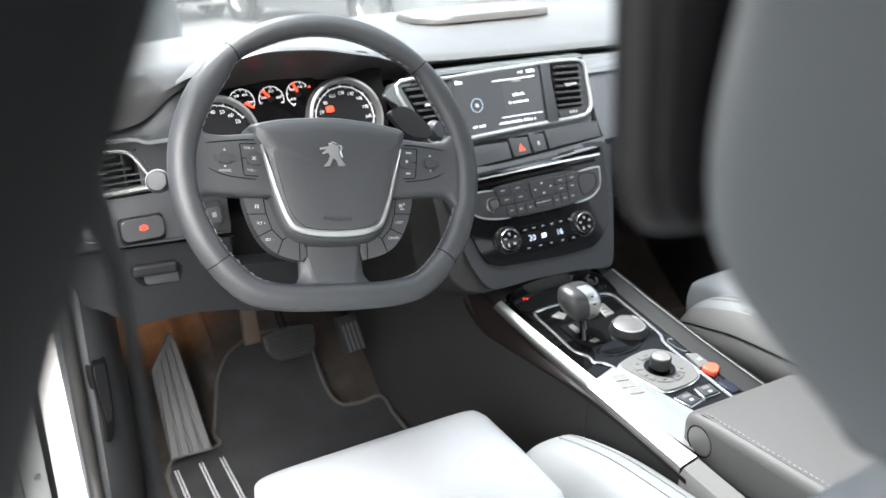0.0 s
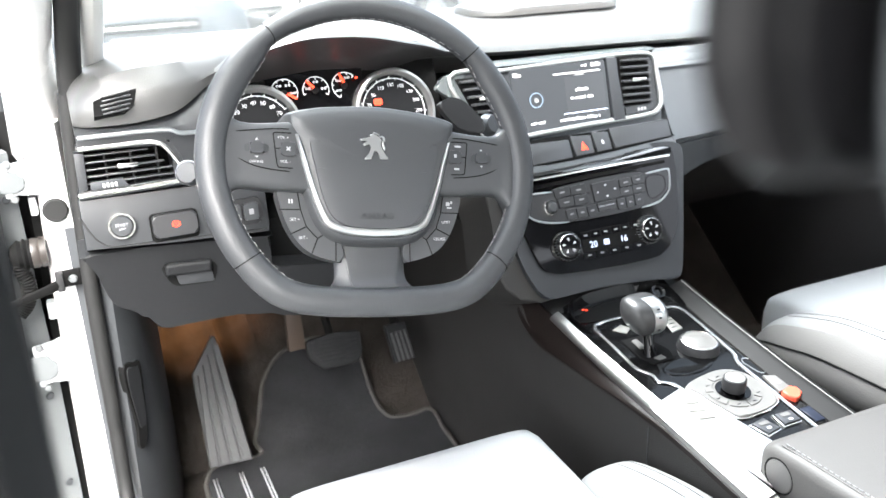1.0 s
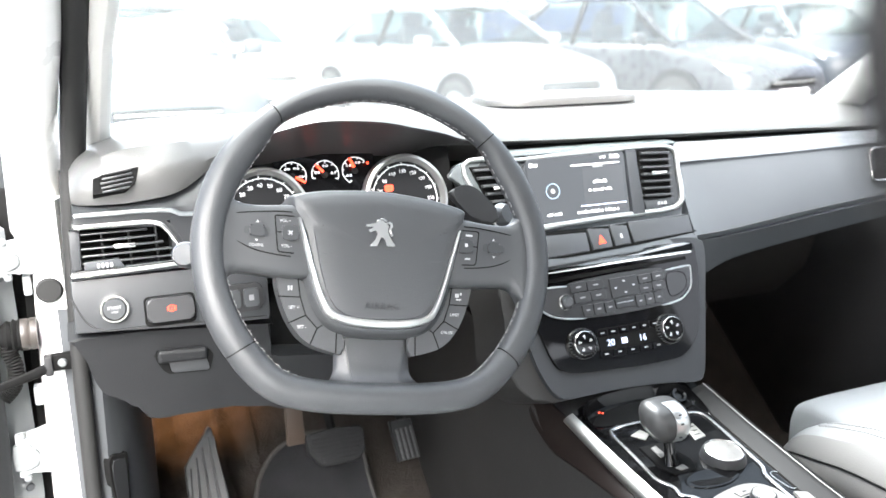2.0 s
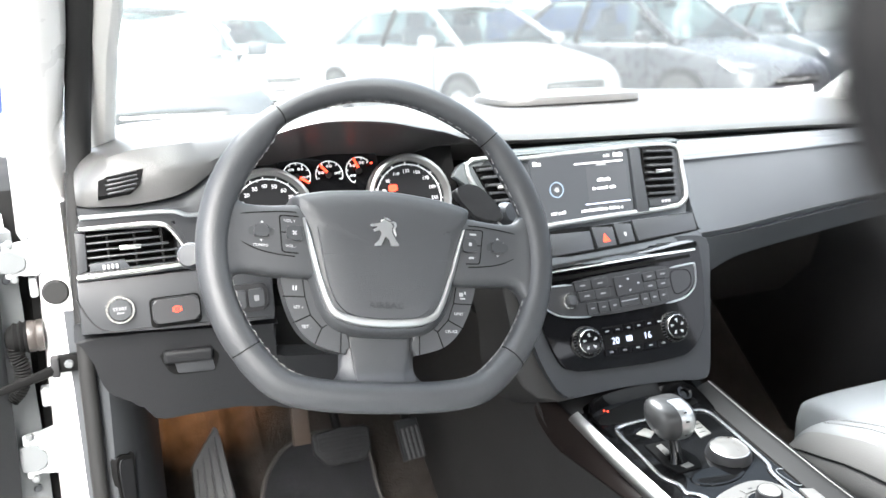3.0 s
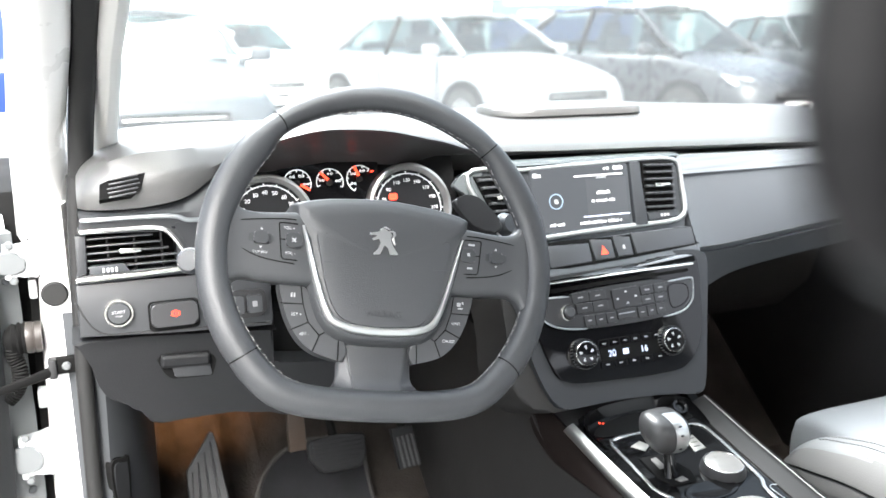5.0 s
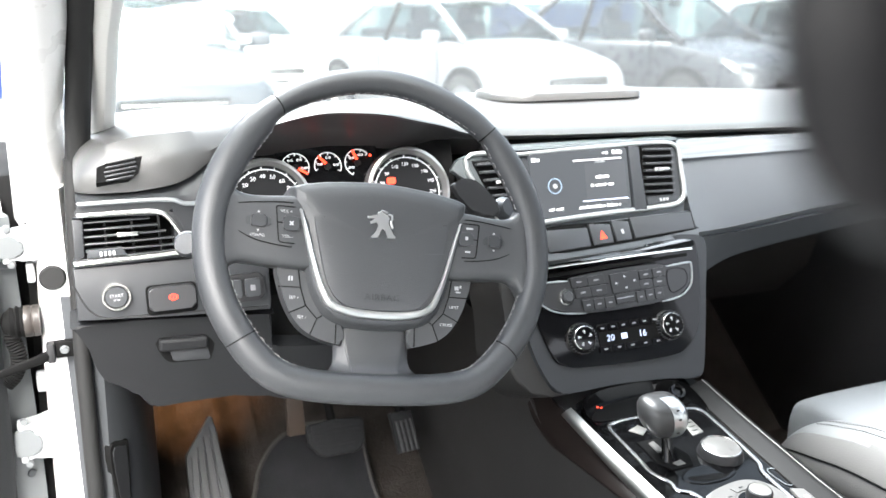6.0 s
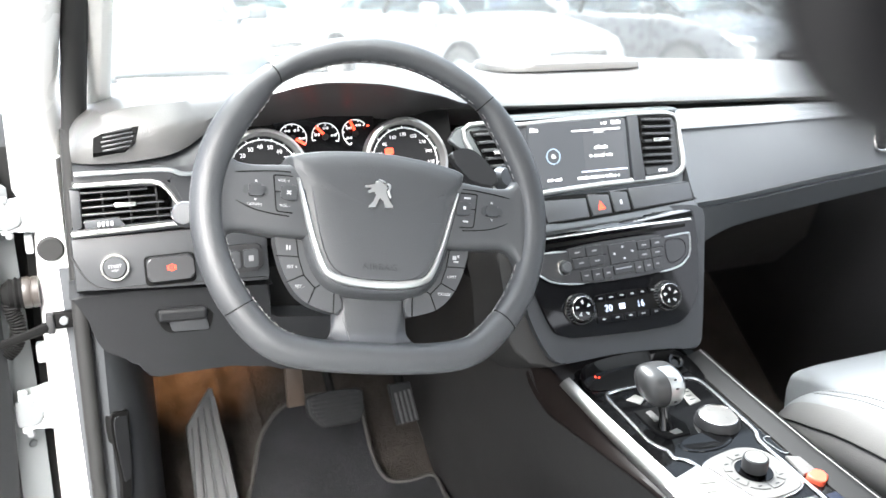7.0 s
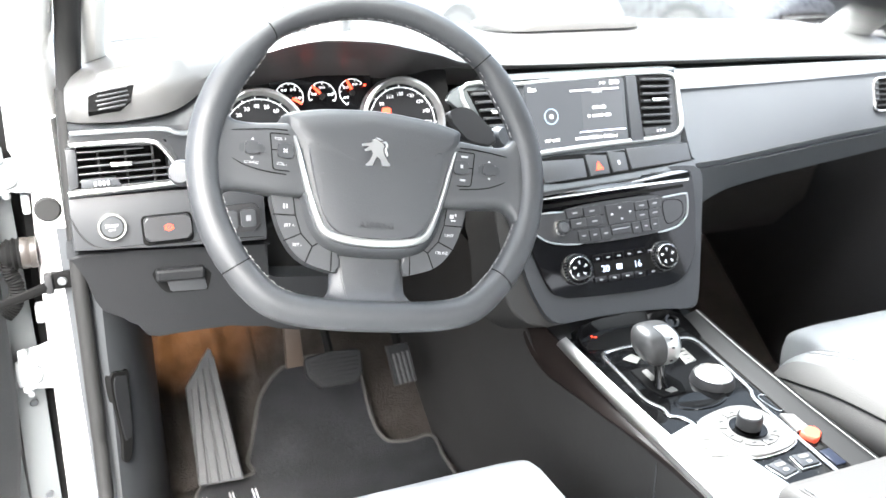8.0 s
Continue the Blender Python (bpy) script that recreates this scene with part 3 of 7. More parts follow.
for dx in (-1, 1):
    part("lamp", box((0.001 + dx * 0.0044, 0.001, 0.0133), (0.0011, 0.0052, 0.0005)), LITR, pb)
part("surround", tube([(x, y, 0.002) for x, y in smooth_loop([(-0.108, -0.006), (-0.085, -0.044), (-0.03, -0.049), (0.11, -0.056)], 4, False)], 0.0012, 6), DARK, dash, m=LP)
hs = part("headlamp_switch", prism(rounded(0.05, 0.034, 0.008), 0, 0.006, 0.002), DARK, dash, m=LP @ pose(0.082, -0.029, 0.002))
part("key", prism(rounded(0.018, 0.022, 0.003), 0, 0.005, 0.001), BTN, hs, m=pose(0.010, 0, 0.006))
part("key", prism(rounded(0.018, 0.022, 0.003), 0, 0.005, 0.001), BTN, hs, m=pose(-0.012, 0, 0.006))
part("mark", prism(rounded(0.006, 0.007, 0.001), 0, 0.0005), DIMLEGEND, hs, m=pose(0.010, 0, 0.011))
# pull of the knee panel
pull = part("pull", prism(rounded(0.058, 0.0165, 0.004, 4, 0.0065, 0.0275), 0, 0.009, 0.004, 3), KNEE, dash, "moulded pull of the knee panel", m=LL @ pose(0, 0, 0.004, 0, 0, -3))
# flat black backing paints the shadow round the pocket
part("pocket_shade", prism(smooth_loop([(-0.0225, 0.034), (-0.0190, 0.012), (-0.0100, 0.0025), (0.0, 0.0015), (0.034, 0.0015), (0.0400, 0.006), (0.0385, 0.030)], 3), 0.0, 0.0007, 0.0002), BLACK, pull, "black backing painted as the pocket's shadow")
part("pocket", prism([(-0.0100, 0.0200), (0.0350, 0.0195), (0.0385, 0.0040), (0.0360, 0.0020), (-0.0030, 0.0030), (-0.0060, 0.0050)], 0.0, 0.0016, 0.0006), SOFT, pull, "sloping pocket under the grip")

# instrument cluster under its hood
CL = face(0.03, 0.262, 1.012, 18)
hood_front = [(-0.150, 0.030), (-0.130, 0.046), (-0.10, 0.0625), (-0.065, 0.075), (-0.015, 0.084), (0.03, 0.0835), (0.075, 0.079), (0.118, 0.069), (0.165, 0.057), (0.205, 0.044), (0.25, 0.038)]
hs_pts = smooth_loop(hood_front, 4, False)
lining_pts = [(-0.152, -0.03), (-0.151, 0.01)] + hs_pts + [(0.252, 0.01), (0.254, -0.03)]


def ease(t):
    t = max(0.0, min(1.0, t))
    return t * t * (3 - 2 * t)


def hood_ring(y, z0, grow, rise=1.0, pts=hs_pts):
    """One arch of the hood; its ends draw back towards the windscreen to meet the top pad."""
    back = max(0.0, min(1.0, (0.36 - y) / 0.18))
    return [((x - 0.04) * grow + 0.04, y + (z0 + z * rise - 1.0) * 0.2 + back * (0.072 * ease((x - 0.09) / 0.14) + 0.050 * ease((-0.06 - x) / 0.09)), z0 + z * rise * grow) for x, z in pts]


part("hood_lining", loft([hood_ring(0.268, 0.996, 0.97, 0.58, lining_pts), hood_ring(0.240, 1.003, 0.98, 0.79, lining_pts), hood_ring(0.189, 1.011, 0.99, 1.0, lining_pts)], closed_ring=False, caps=False), HOODIN, dash, "dark lining under the instrument hood")
part("cluster_hood", loft([hood_ring(0.187, 1.011, 0.99), hood_ring(0.179, 1.013, 1.0), hood_ring(0.186, 1.015, 1.012), hood_ring(0.25, 1.010, 1.03), hood_ring(0.40, 0.990, 1.0)], closed_ring=False), TOPPAD, dash, "soft black instrument hood")
part("instrument_backing", prism(rounded(0.32, 0.13, 0.03), -0.012, -0.004, m=CL), BLACK, dash)
cluster = part("instrument_panel", prism([(-0.065, -0.05), (0.05, -0.05), (0.05, 0.034), (-0.02, 0.037), (-0.085, 0.031)], -0.004, 0.0, m=CL), GLOSS, dash, "black instrument panel")


def ring_arc(r0, r1, a0, a1, z0, z1, bm=None):
    """A flat arc between two radii and two angles."""
    n = max(6, int(abs(a1 - a0) / 7))
    angs = [radians(a0 + (a1 - a0) * i / n) for i in range(n + 1)]
    return loft([[(r0 * math.cos(a), r0 * math.sin(a), z0), (r1 * math.cos(a), r1 * math.sin(a), z0), (r1 * math.cos(a), r1 * math.sin(a), z1), (r0 * math.cos(a), r0 * math.sin(a), z1)] for a in angs], bm=bm)


def gauge(cx, cy, r, numbers, a0, a1, ticks, needle, small=False, num_size=0.0085):
    """A round instrument: face, chrome bezel, marks, figures and needle."""
    rf = r * 0.22 if small else r
    g = part("gauge", lathe([(0, 0.001), (rf, 0.001), (rf, -0.003)], 40), DIAL, cluster, "round black gauge with white figures", m=CL @ pose(cx, cy, 0.004))
    if not small:
        part("bezel", lathe([(r * 0.96, 0.001), (r * 0.99, 0.008), (r * 1.04, 0.012), (r * 1.11, 0.011), (r * 1.15, 0.005), (r * 1.16, -0.002)], 44), mat("satin_bezel_metal", (0.42, 0.42, 0.41), 0.36, 0.9, vary=0.05), g, "chrome bezel")
    tk = ring_arc(r * (0.91 if small else 0.865), r * (0.965 if small else 0.885), a0, a1, 0.0014, 0.002)
    if not small:
        for i in range(ticks + 1):
            a = radians(a0 + (a1 - a0) * i / ticks)
            big = i % 2 == 0
            ln = r * (0.085 if big else 0.035)
            box((r * (0.90 if big else 0.85), 0, 0.0018), (ln, r * (0.022 if big else 0.012), 0.0006), m=Matrix.Rotation(a, 4, "Z"), bm=tk)
    part("scale", tk, LITW, g, "white scale marks")
    for i, txt in enumerate(numbers):
        a = radians(a0 + (a1 - a0) * i / (len(numbers) - 1))
        lettering(txt, num_size, pose(r * 0.70 * math.cos(a), r * 0.70 * math.sin(a), 0.0018), LITW, g, "figures")
    if small:
        for k in range(7):
            a = radians(a0 + (a1 - a0) * k / 6)
            part("tick", box((r * 0.84, 0, 0.0017), (r * (0.20 if k % 3 == 0 else 0.12), r * 0.06, 0.0006)), LITW, g, m=Matrix.Rotation(a, 4, "Z"))
        for f in (0.14, 0.5, 0.86):
            a = radians(a0 + (a1 - a0) * f)
            for dx in (-0.11, 0.11):
                part("figure_mark", ring_arc(r * 0.045, r * 0.085, 0, 350, 0.0014, 0.002), LITW, g, m=pose(r * (0.58 * math.cos(a) + dx), r * 0.58 * math.sin(a), 0))
    if needle is not None:
        part("needle", prism([(r * 0.22, -r * 0.095), (r * 0.96, -r * 0.07), (r * 0.96, r * 0.07), (r * 0.22, r * 0.095)], 0.003, 0.0045, m=Matrix.Rotation(radians(needle), 4, "Z")), LITR, g, "red needle")
    return g


gauge(-0.104, -0.034, 0.051, ["0", "10", "20", "30", "40", "50", "60", "70"], 175, 31, 14, None, num_size=0.0074)
gauge(0.086, -0.031, 0.052, ["10", "30", "50", "70", "90", "110", "130", "150", "170", "190", "210", "230", "250"], 232, -52, 24, None, num_size=0.0066)
gauge(-0.0625, 0.0105, 0.0190, [], 150, -35, 6, -33, small=True)
gauge(-0.0195, 0.0095, 0.0190, [], 195, -25, 6, 132, small=True)
gauge(0.0215, 0.0115, 0.0190, [], 240, 40, 6, 112, small=True)
part("warning_lamp", prism(rounded(0.012, 0.009, 0.003), 0.005, 0.0062), LITR, cluster, "lit red warning lamp", m=CL @ pose(0.0640, -0.0160, 0.002))
part("warning_lamp", prism(rounded(0.0036, 0.0026, 0.001), 0.005, 0.0062), LITR, cluster, "lit red warning lamp", m=CL @ pose(0.0385, 0.0200, 0.002))

# centre display with a vent on either side
SC = face(0.36, 0.22, 0.98, 14)
bez = smooth_loop([(-0.166, 0.046), (-0.081, 0.0480), (-0.018, 0.0500), (0.076, 0.0518), (0.125, 0.0524), (0.165, 0.0508), (0.1790, 0.0440), (0.1825, 0.0300), (0.1835, 0.0100), (0.1858, -0.0200), (0.1815, -0.0345), (0.1640, -0.0412), (0.113, -0.0438), (0.045, -0.0452), (-0.030, -0.0480), (-0.09, -0.0500), (-0.122, -0.0400)], 5)
display = part("display", prism(bez, -0.05, -0.004, 0.002, m=SC), GREYTRIM, dash, "colour display between two air vents")
part("display_ledge", prism([(-0.12, -0.040), (0.19, -0.036), (0.186, -0.064), (-0.12, -0.068)], -0.05, -0.006, 0.002), FASCIA, display, "grey ledge under the display", m=SC)
part("display_surround", tube([(x, y, -0.001) for x, y in bez], [0.0030 + 0.0014 * max(0.0, min(1.0, (0.045 - y) / 0.05)) for x, y in bez], 10, closed=True), USATIN, display, "satin chrome surround", m=SC)
part("screen", prism(rounded(0.160, 0.092, 0.004, cx=0.009, cy=0.002), -0.004, 0.0012, 0.001), SCREEN, display, "lit dark screen", m=SC)
part("bezel_wing", prism(smooth_loop([(-0.186, 0.032), (-0.180, 0.042), (-0.165, 0.051), (-0.137, 0.051), (-0.1475, 0.040), (-0.150, 0.030), (-0.130, -0.018), (-0.138, -0.030), (-0.160, 0.008), (-0.172, 0.022)], 3), -0.012, -0.003, 0.002), TEALTRIM, display, "satin grey trim beside the vent", m=SC)
part("screen_pillar", prism([(0.091, 0.05), (0.108, 0.05), (0.116, -0.045), (0.094, -0.045)], -0.004, 0.004, 0.002), GREYTRIM, display, m=SC)

part("display_cap", closed_sweep([(0.235, [(0.2340, 1.0315), (0.2370, 1.0355), (0.262, 1.0362), (0.262, 1.02)]), (0.40, [(0.2340, 1.0320), (0.2370, 1.0358), (0.262, 1.0365), (0.262, 1.02)]), (0.544, [(0.2350, 1.0325), (0.2380, 1.0350), (0.262, 1.0355), (0.262, 1.02)])], 3), TEALTRIM, dash, "satin grey band over the display")


def words(x, y, h, lengths, material=LITW):
    """A row of unreadable words: each a run of short strokes of uneven height, from x to the right."""
    rnd = random.Random(int(1000 * (x + 2 * y)) + 7)
    for ln in lengths:
        bm = bmesh.new()
        for k in range(ln):
            tall = rnd.choice((0.72, 0.72, 1.0, 0.85))
            box((x + h * 0.30, y + h * (tall - 0.72) / 2, 0.0016), (h * 0.44, h * tall, 0.0006), bm=bm)
            x += h * 0.56
        part("line_of_text", bm, material, display, m=SC)
        x += h * 0.55


part("screen_field", box((0.050, -0.002, 0.0014), (0.068, 0.062, 0.0004)), mat("lit_dark_field", (0.024, 0.025, 0.027), 0.22, vary=0.02, emit=(0.58, 0.6, 0.63), power=0.030), display, m=SC)
part("line_of_text", box((0.0385, 0.0335, 0.0018), (0.080, 0.0020, 0.0006)), LITW, display, m=SC)
part("line_of_text", box((0.0475, -0.0250, 0.0018), (0.076, 0.0012, 0.0006)), LITB, display, m=SC)
words(-0.068, 0.0375, 0.0058, (4,))
words(0.0475, 0.0420, 0.0042, (1, 2))
words(0.0640, 0.0420, 0.0058, (5,))
words(0.0340, 0.0300, 0.0030, (10,), DIMLEGEND)
words(0.0330, 0.0080, 0.0050, (8,))
words(0.0240, -0.0035, 0.0046, (2, 7, 4))
words(-0.0470, -0.0335, 0.0042, (4, 5))
words(0.0020, -0.0340, 0.0046, (17, 7, 1))
part("icon_core", lathe([(0.0, 0.0008), (0.0035, 0.0008), (0.0035, 0.0)], 20), DIMLEGEND, display, m=SC @ pose(-0.034, 0.0, 0.0012))
part("icon_hand", box((0.0012, -0.0008, 0.0012), (0.0040, 0.0014, 0.0005)), LITW, display, m=SC @ pose(-0.034, 0.0, 0.0012, 0, 0, -25))
part("icon", lathe([(0.0098, 0.0), (0.0098, 0.0008), (0.0112, 0.0008), (0.0112, 0)], 28), PALEBLUE, display, m=SC @ pose(-0.034, 0.0, 0.0012))


def louvre(m, w, h, n, shear=0.0):
    v = part("vent", prism([(-w / 2 + shear, h / 2), (-w / 2 - shear, -h / 2), (w / 2 - shear, -h / 2), (w / 2 + shear, h / 2)], -0.006, 0.0), BLACK, display, "black louvred air vent", m=m)
    for i in range(n):
        y = -h / 2 + h * (i + 0.5) / n
        part("slat", box((2 * shear * y / h, y, 0.003), (w * 0.95, h / n * 0.32, 0.009), 0.0008), BTN, v)
    part("vent_tab", box((0, 0.001, 0.010), (w * 0.5, 0.005, 0.006), 0.0012), CHROME, v, "chrome slider")
    return v


louvre(SC @ pose(0.1400, 0.0110, 0.001, 0, 0, -2), 0.052, 0.072, 7, 0.0)
part("wheel_plate", prism([(0.118, -0.0395), (0.116, -0.0265), (0.168, -0.0255), (0.170, -0.0370)], -0.004, 0.0028, 0.001), GREYTRIM, display, m=SC)
for k in range(3):
    part("thumbwheel", box((0.1405 + k * 0.0058, -0.0325, 0.0030), (0.0036, 0.0046, 0.0016), 0.0005), LEGEND, display, m=SC)
louvre(SC @ pose(-0.118, 0.010, 0.001), 0.048, 0.066, 6, -0.015)

# passenger's end vent
EV_M = face(1.005, 0.253, 0.966, 14)
end_vent = part("end_vent", prism(rounded(0.070, 0.052, 0.010), -0.02, 0.0015, 0.001), BLACK, dash, "passenger side air vent", m=EV_M)
part("vent_frame", tube([(x, y, 0.003) for x, y in rounded(0.074, 0.056, 0.012)], 0.003, 8, closed=True), CHROME, end_vent, "chrome surround")
for i in range(5):
    part("slat", box((0, -0.018 + i * 0.009, 0.004), (0.064, 0.0022, 0.006), 0.0008), DARK, end_vent)

# row of switches under the display
BR = face(0.40, 0.172, 0.912, 30, 0, 9)
row = part("switch_bar", prism([(-0.135, 0.0275), (0.0, 0.0235), (0.150, 0.0210), (0.158, 0.0180), (0.1625, 0.0100), (0.1625, -0.008), (0.158, -0.024), (-0.13, -0.020)], -0.05, 0.0, 0.003), FASCIA, dash, m=BR)
part("recess", prism(smooth_loop([(-0.124, 0.026), (0.0, 0.022), (0.149, 0.0190), (0.157, 0.014), (0.155, -0.005), (0.148, -0.010), (0.0, -0.013), (-0.126, -0.008)], 3), 0.0, 0.0008), BLACK, row)
for x0, x1 in ((-0.122, -0.0475), (-0.0435, -0.006), (-0.0025, 0.0285), (0.0325, 0.1530)):
    part("switch", prism([(x0, 0.0225), (x0, -0.0085), (x1 - 0.003, -0.009), (x1, 0.0175)], 0.0, 0.003, 0.0012), BTN, row)
part("mark", box((0.012, 0.004, 0.0032), (0.004, 0.006, 0.0004)), LEGEND, row)
part("hazard_triangle", prism([(-0.0315, -0.0020), (-0.0185, -0.0020), (-0.0250, 0.0100)], 0.003, 0.0036), LITR, row, "red hazard triangle")

# centre stack
ST = face(0.40, 0.145, 0.825, 23)
stack_out = smooth_loop([(-0.165, 0.078), (0.0, 0.084), (0.138, 0.080), (0.156, 0.066), (0.142, -0.01), (0.118, -0.110), (0.108, -0.124), (0.08, -0.122), (-0.03, -0.114), (-0.105, -0.116), (-0.150, -0.112), (-0.185, -0.075), (-0.182, 0.0)], 4)
part("console_cheek", prism([(x * 0.985, y) for x, y in stack_out], -0.12, -0.014, 0.004, 3, m=ST), TUNNEL, dash, "dark side of the centre stack")
stack_face = smooth_loop([(-0.155, 0.080), (0.0, 0.085), (0.110, 0.084), (0.150, 0.080), (0.1600, 0.072), (0.1590, 0.055), (0.1440, -0.0084), (0.1300, -0.066), (0.1200, -0.104), (0.1140, -0.119), (0.1010, -0.1255), (0.0523, -0.1185), (-0.0314, -0.1140), (-0.0899, -0.1150), (-0.116, -0.114), (-0.132, -0.100), (-0.150, -0.055), (-0.156, 0.0)], 4)
stack = part("centre_fascia", prism(stack_face, -0.016, -0.004, 0.0022, 2, m=ST), STACKGREY, dash, "grey centre stack")
gl = smooth_loop([(-0.143, 0.072), (-0.10, 0.0745), (-0.002, 0.0765), (0.10, 0.0765), (0.1310, 0.0755), (0.1368, 0.0700), (0.1370, 0.060), (0.1345, 0.0265), (0.1215, -0.0386), (0.1034, -0.0691), (0.0795, -0.0850), (0.030, -0.0880), (-0.016, -0.0868), (-0.085, -0.0830), (-0.1055, -0.0785), (-0.1235, -0.0649), (-0.1416, -0.0065), (-0.146, 0.03)], 4)
panel = part("gloss_panel", prism(gl, -0.004, 0.002, 0.002, m=ST), GLOSS, stack, "piano-black control panel")
part("upper_strip", prism([(-0.135, 0.0600), (-0.133, 0.0710), (0.0, 0.0755), (0.118, 0.0755), (0.1325, 0.0735), (0.1340, 0.0640)], 0.0015, 0.0024, 0.0005), mat("smoked_chrome_strip", (0.30, 0.31, 0.32), 0.04, 1.0, vary=0.02), panel, "mirror-gloss smoked strip", m=ST @ pose(0, 0.0675, 0.0012, 7) @ pose(0, -0.0675, 0))
# the strip's left half: a window's green reflection put in as colour
part("strip_reflection", prism([(-0.13, 0.0610), (-0.128, 0.0720), (-0.012, 0.0740), (-0.008, 0.0635)], 0.0022, 0.0030, 0.0003), mat("green_black_reflection", (0.012, 0.022, 0.022), 0.15, vary=0.05), panel, "green-black patch painted as a window reflection", m=ST)
part("cd_slot", prism([(-0.115, 0.0490), (0.118, 0.0555), (0.118, 0.0505), (-0.115, 0.0435)], 0.002, 0.0028, 0.0004), BLACK, panel, m=ST)
part("chrome_bar", tube([(-0.13, 0.0568, 0.004), (-0.0085, 0.0593, 0.004), (0.05, 0.0602, 0.004), (0.1275, 0.0608, 0.004)], 0.0019, 8), CHROME, panel, "chrome bar", m=ST)
for line in ([(-0.127, 0.0372), (-0.105, 0.0368), (-0.086, 0.0358)], [(-0.138, 0.014), (-0.1323, 0.009), (-0.117, -0.0017), (-0.095, -0.0080), (-0.066, -0.0114)], [(0.060, -0.0100), (0.078, -0.0085), (0.0958, -0.0046), (0.108, 0.003), (0.1155, 0.0115), (0.1190, 0.025), (0.1205, 0.0390), (0.116, 0.0410), (0.095, 0.0402), (0.077, 0.0392)]):
    n_line = smooth_loop(line, 4, False)
    part("chrome_bar", tube([(x, y, 0.0052) for x, y in n_line], [0.0005 + 0.0009 * min(1, k / 3, (len(n_line) - 1 - k) / 3) for k in range(len(n_line))], 8), STRIP, panel, "satin grey trim", m=ST)
radio = part("radio_panel", prism(smooth_loop([(-0.128, 0.0355), (-0.085, 0.0345), (-0.080, 0.0400), (-0.02, 0.0440), (0.06, 0.0445), (0.080, 0.0380), (0.1180, 0.0390), (0.1165, 0.025), (0.1135, 0.0120), (0.094, -0.0030), (0.065, -0.0092), (0.0, -0.0120), (-0.066, -0.0105), (-0.115, 0.0), (-0.133, 0.012)], 3), 0.002, 0.005, 0.001, m=ST), RADIO, panel, "dark radio keypad")
part("knob_recess", tube([(x, y, 0.0053) for x, y in smooth_loop([(0.078, 0.033), (0.105, 0.033), (0.110, 0.020), (0.103, 0.008), (0.085, 0.001), (0.076, 0.006)], 4)], 0.0006, 6, closed=True), BLACK, radio, "dark outline of a blank field", m=ST)
KEYPAD = [(-0.0700, 0.0325, 0.0260, 0.0140), (-0.0425, 0.0325, 0.0270, 0.0140), (0.0035, 0.0245, 0.0460, 0.0280), (0.0390, 0.0315, 0.0220, 0.0125), (0.0615, 0.0325, 0.0210, 0.0125), (-0.0660, 0.0175, 0.0260, 0.0140), (-0.0405, 0.0180, 0.0250, 0.0140), (0.0375, 0.0180, 0.0220, 0.0125), (0.0595, 0.0190, 0.0210, 0.0125),
        (-0.0612, -0.0005, 0.0165, 0.0155), (-0.0435, -0.0008, 0.0165, 0.0155), (-0.0258, -0.0008, 0.0165, 0.0155), (-0.0005, 0.0020, 0.0310, 0.0135), (0.0255, 0.0010, 0.0145, 0.0165), (0.0410, 0.0018, 0.0145, 0.0165), (0.0565, 0.0028, 0.0145, 0.0165)]
for kx, ky, kw, kh in KEYPAD:
    key = part("key", prism(rounded(kw, kh, 0.0018, 3), 0.0, 0.0022, 0.0009), RADIO, radio, m=ST @ pose(kx, ky, 0.0052, 0, 0, 2))
    if kw > 0.04:
        for dx, dy in ((-0.015, 0), (0.015, 0), (0, 0.008), (0, -0.008)):
            part("mark", box((dx, dy, 0.0023), (0.0034, 0.0024, 0.0004)), LEGEND, key)
    elif kw > 0.03:
        part("mark", box((0, 0.001, 0.0023), (0.027, 0.0013, 0.0004)), STRIP, key)
    else:
        part("mark", box((0, 0, 0.0023), (min(0.008, kw * 0.35), 0.0020, 0.0004)), DIMLEGEND, key)
part("joint", box((-0.0515, 0.0255, 0.0053), (0.056, 0.0010, 0.0006)), BLACK, radio, m=ST)
part("joint", box((0.0485, 0.0250, 0.0053), (0.047, 0.0010, 0.0006)), BLACK, radio, m=ST)
kn = part("volume_knob", lathe([(0, 0.014), (0.006, 0.014), (0.008, 0.012), (0.0085, 0)], 24), BTN, radio, "small volume knob", m=ST @ pose(-0.0945, 0.0140, 0.004))
part("ring", lathe([(0.0086, 0.008), (0.0098, 0.009), (0.0112, 0.007), (0.0112, 0)], 28), CHROME, kn, "chrome ring")
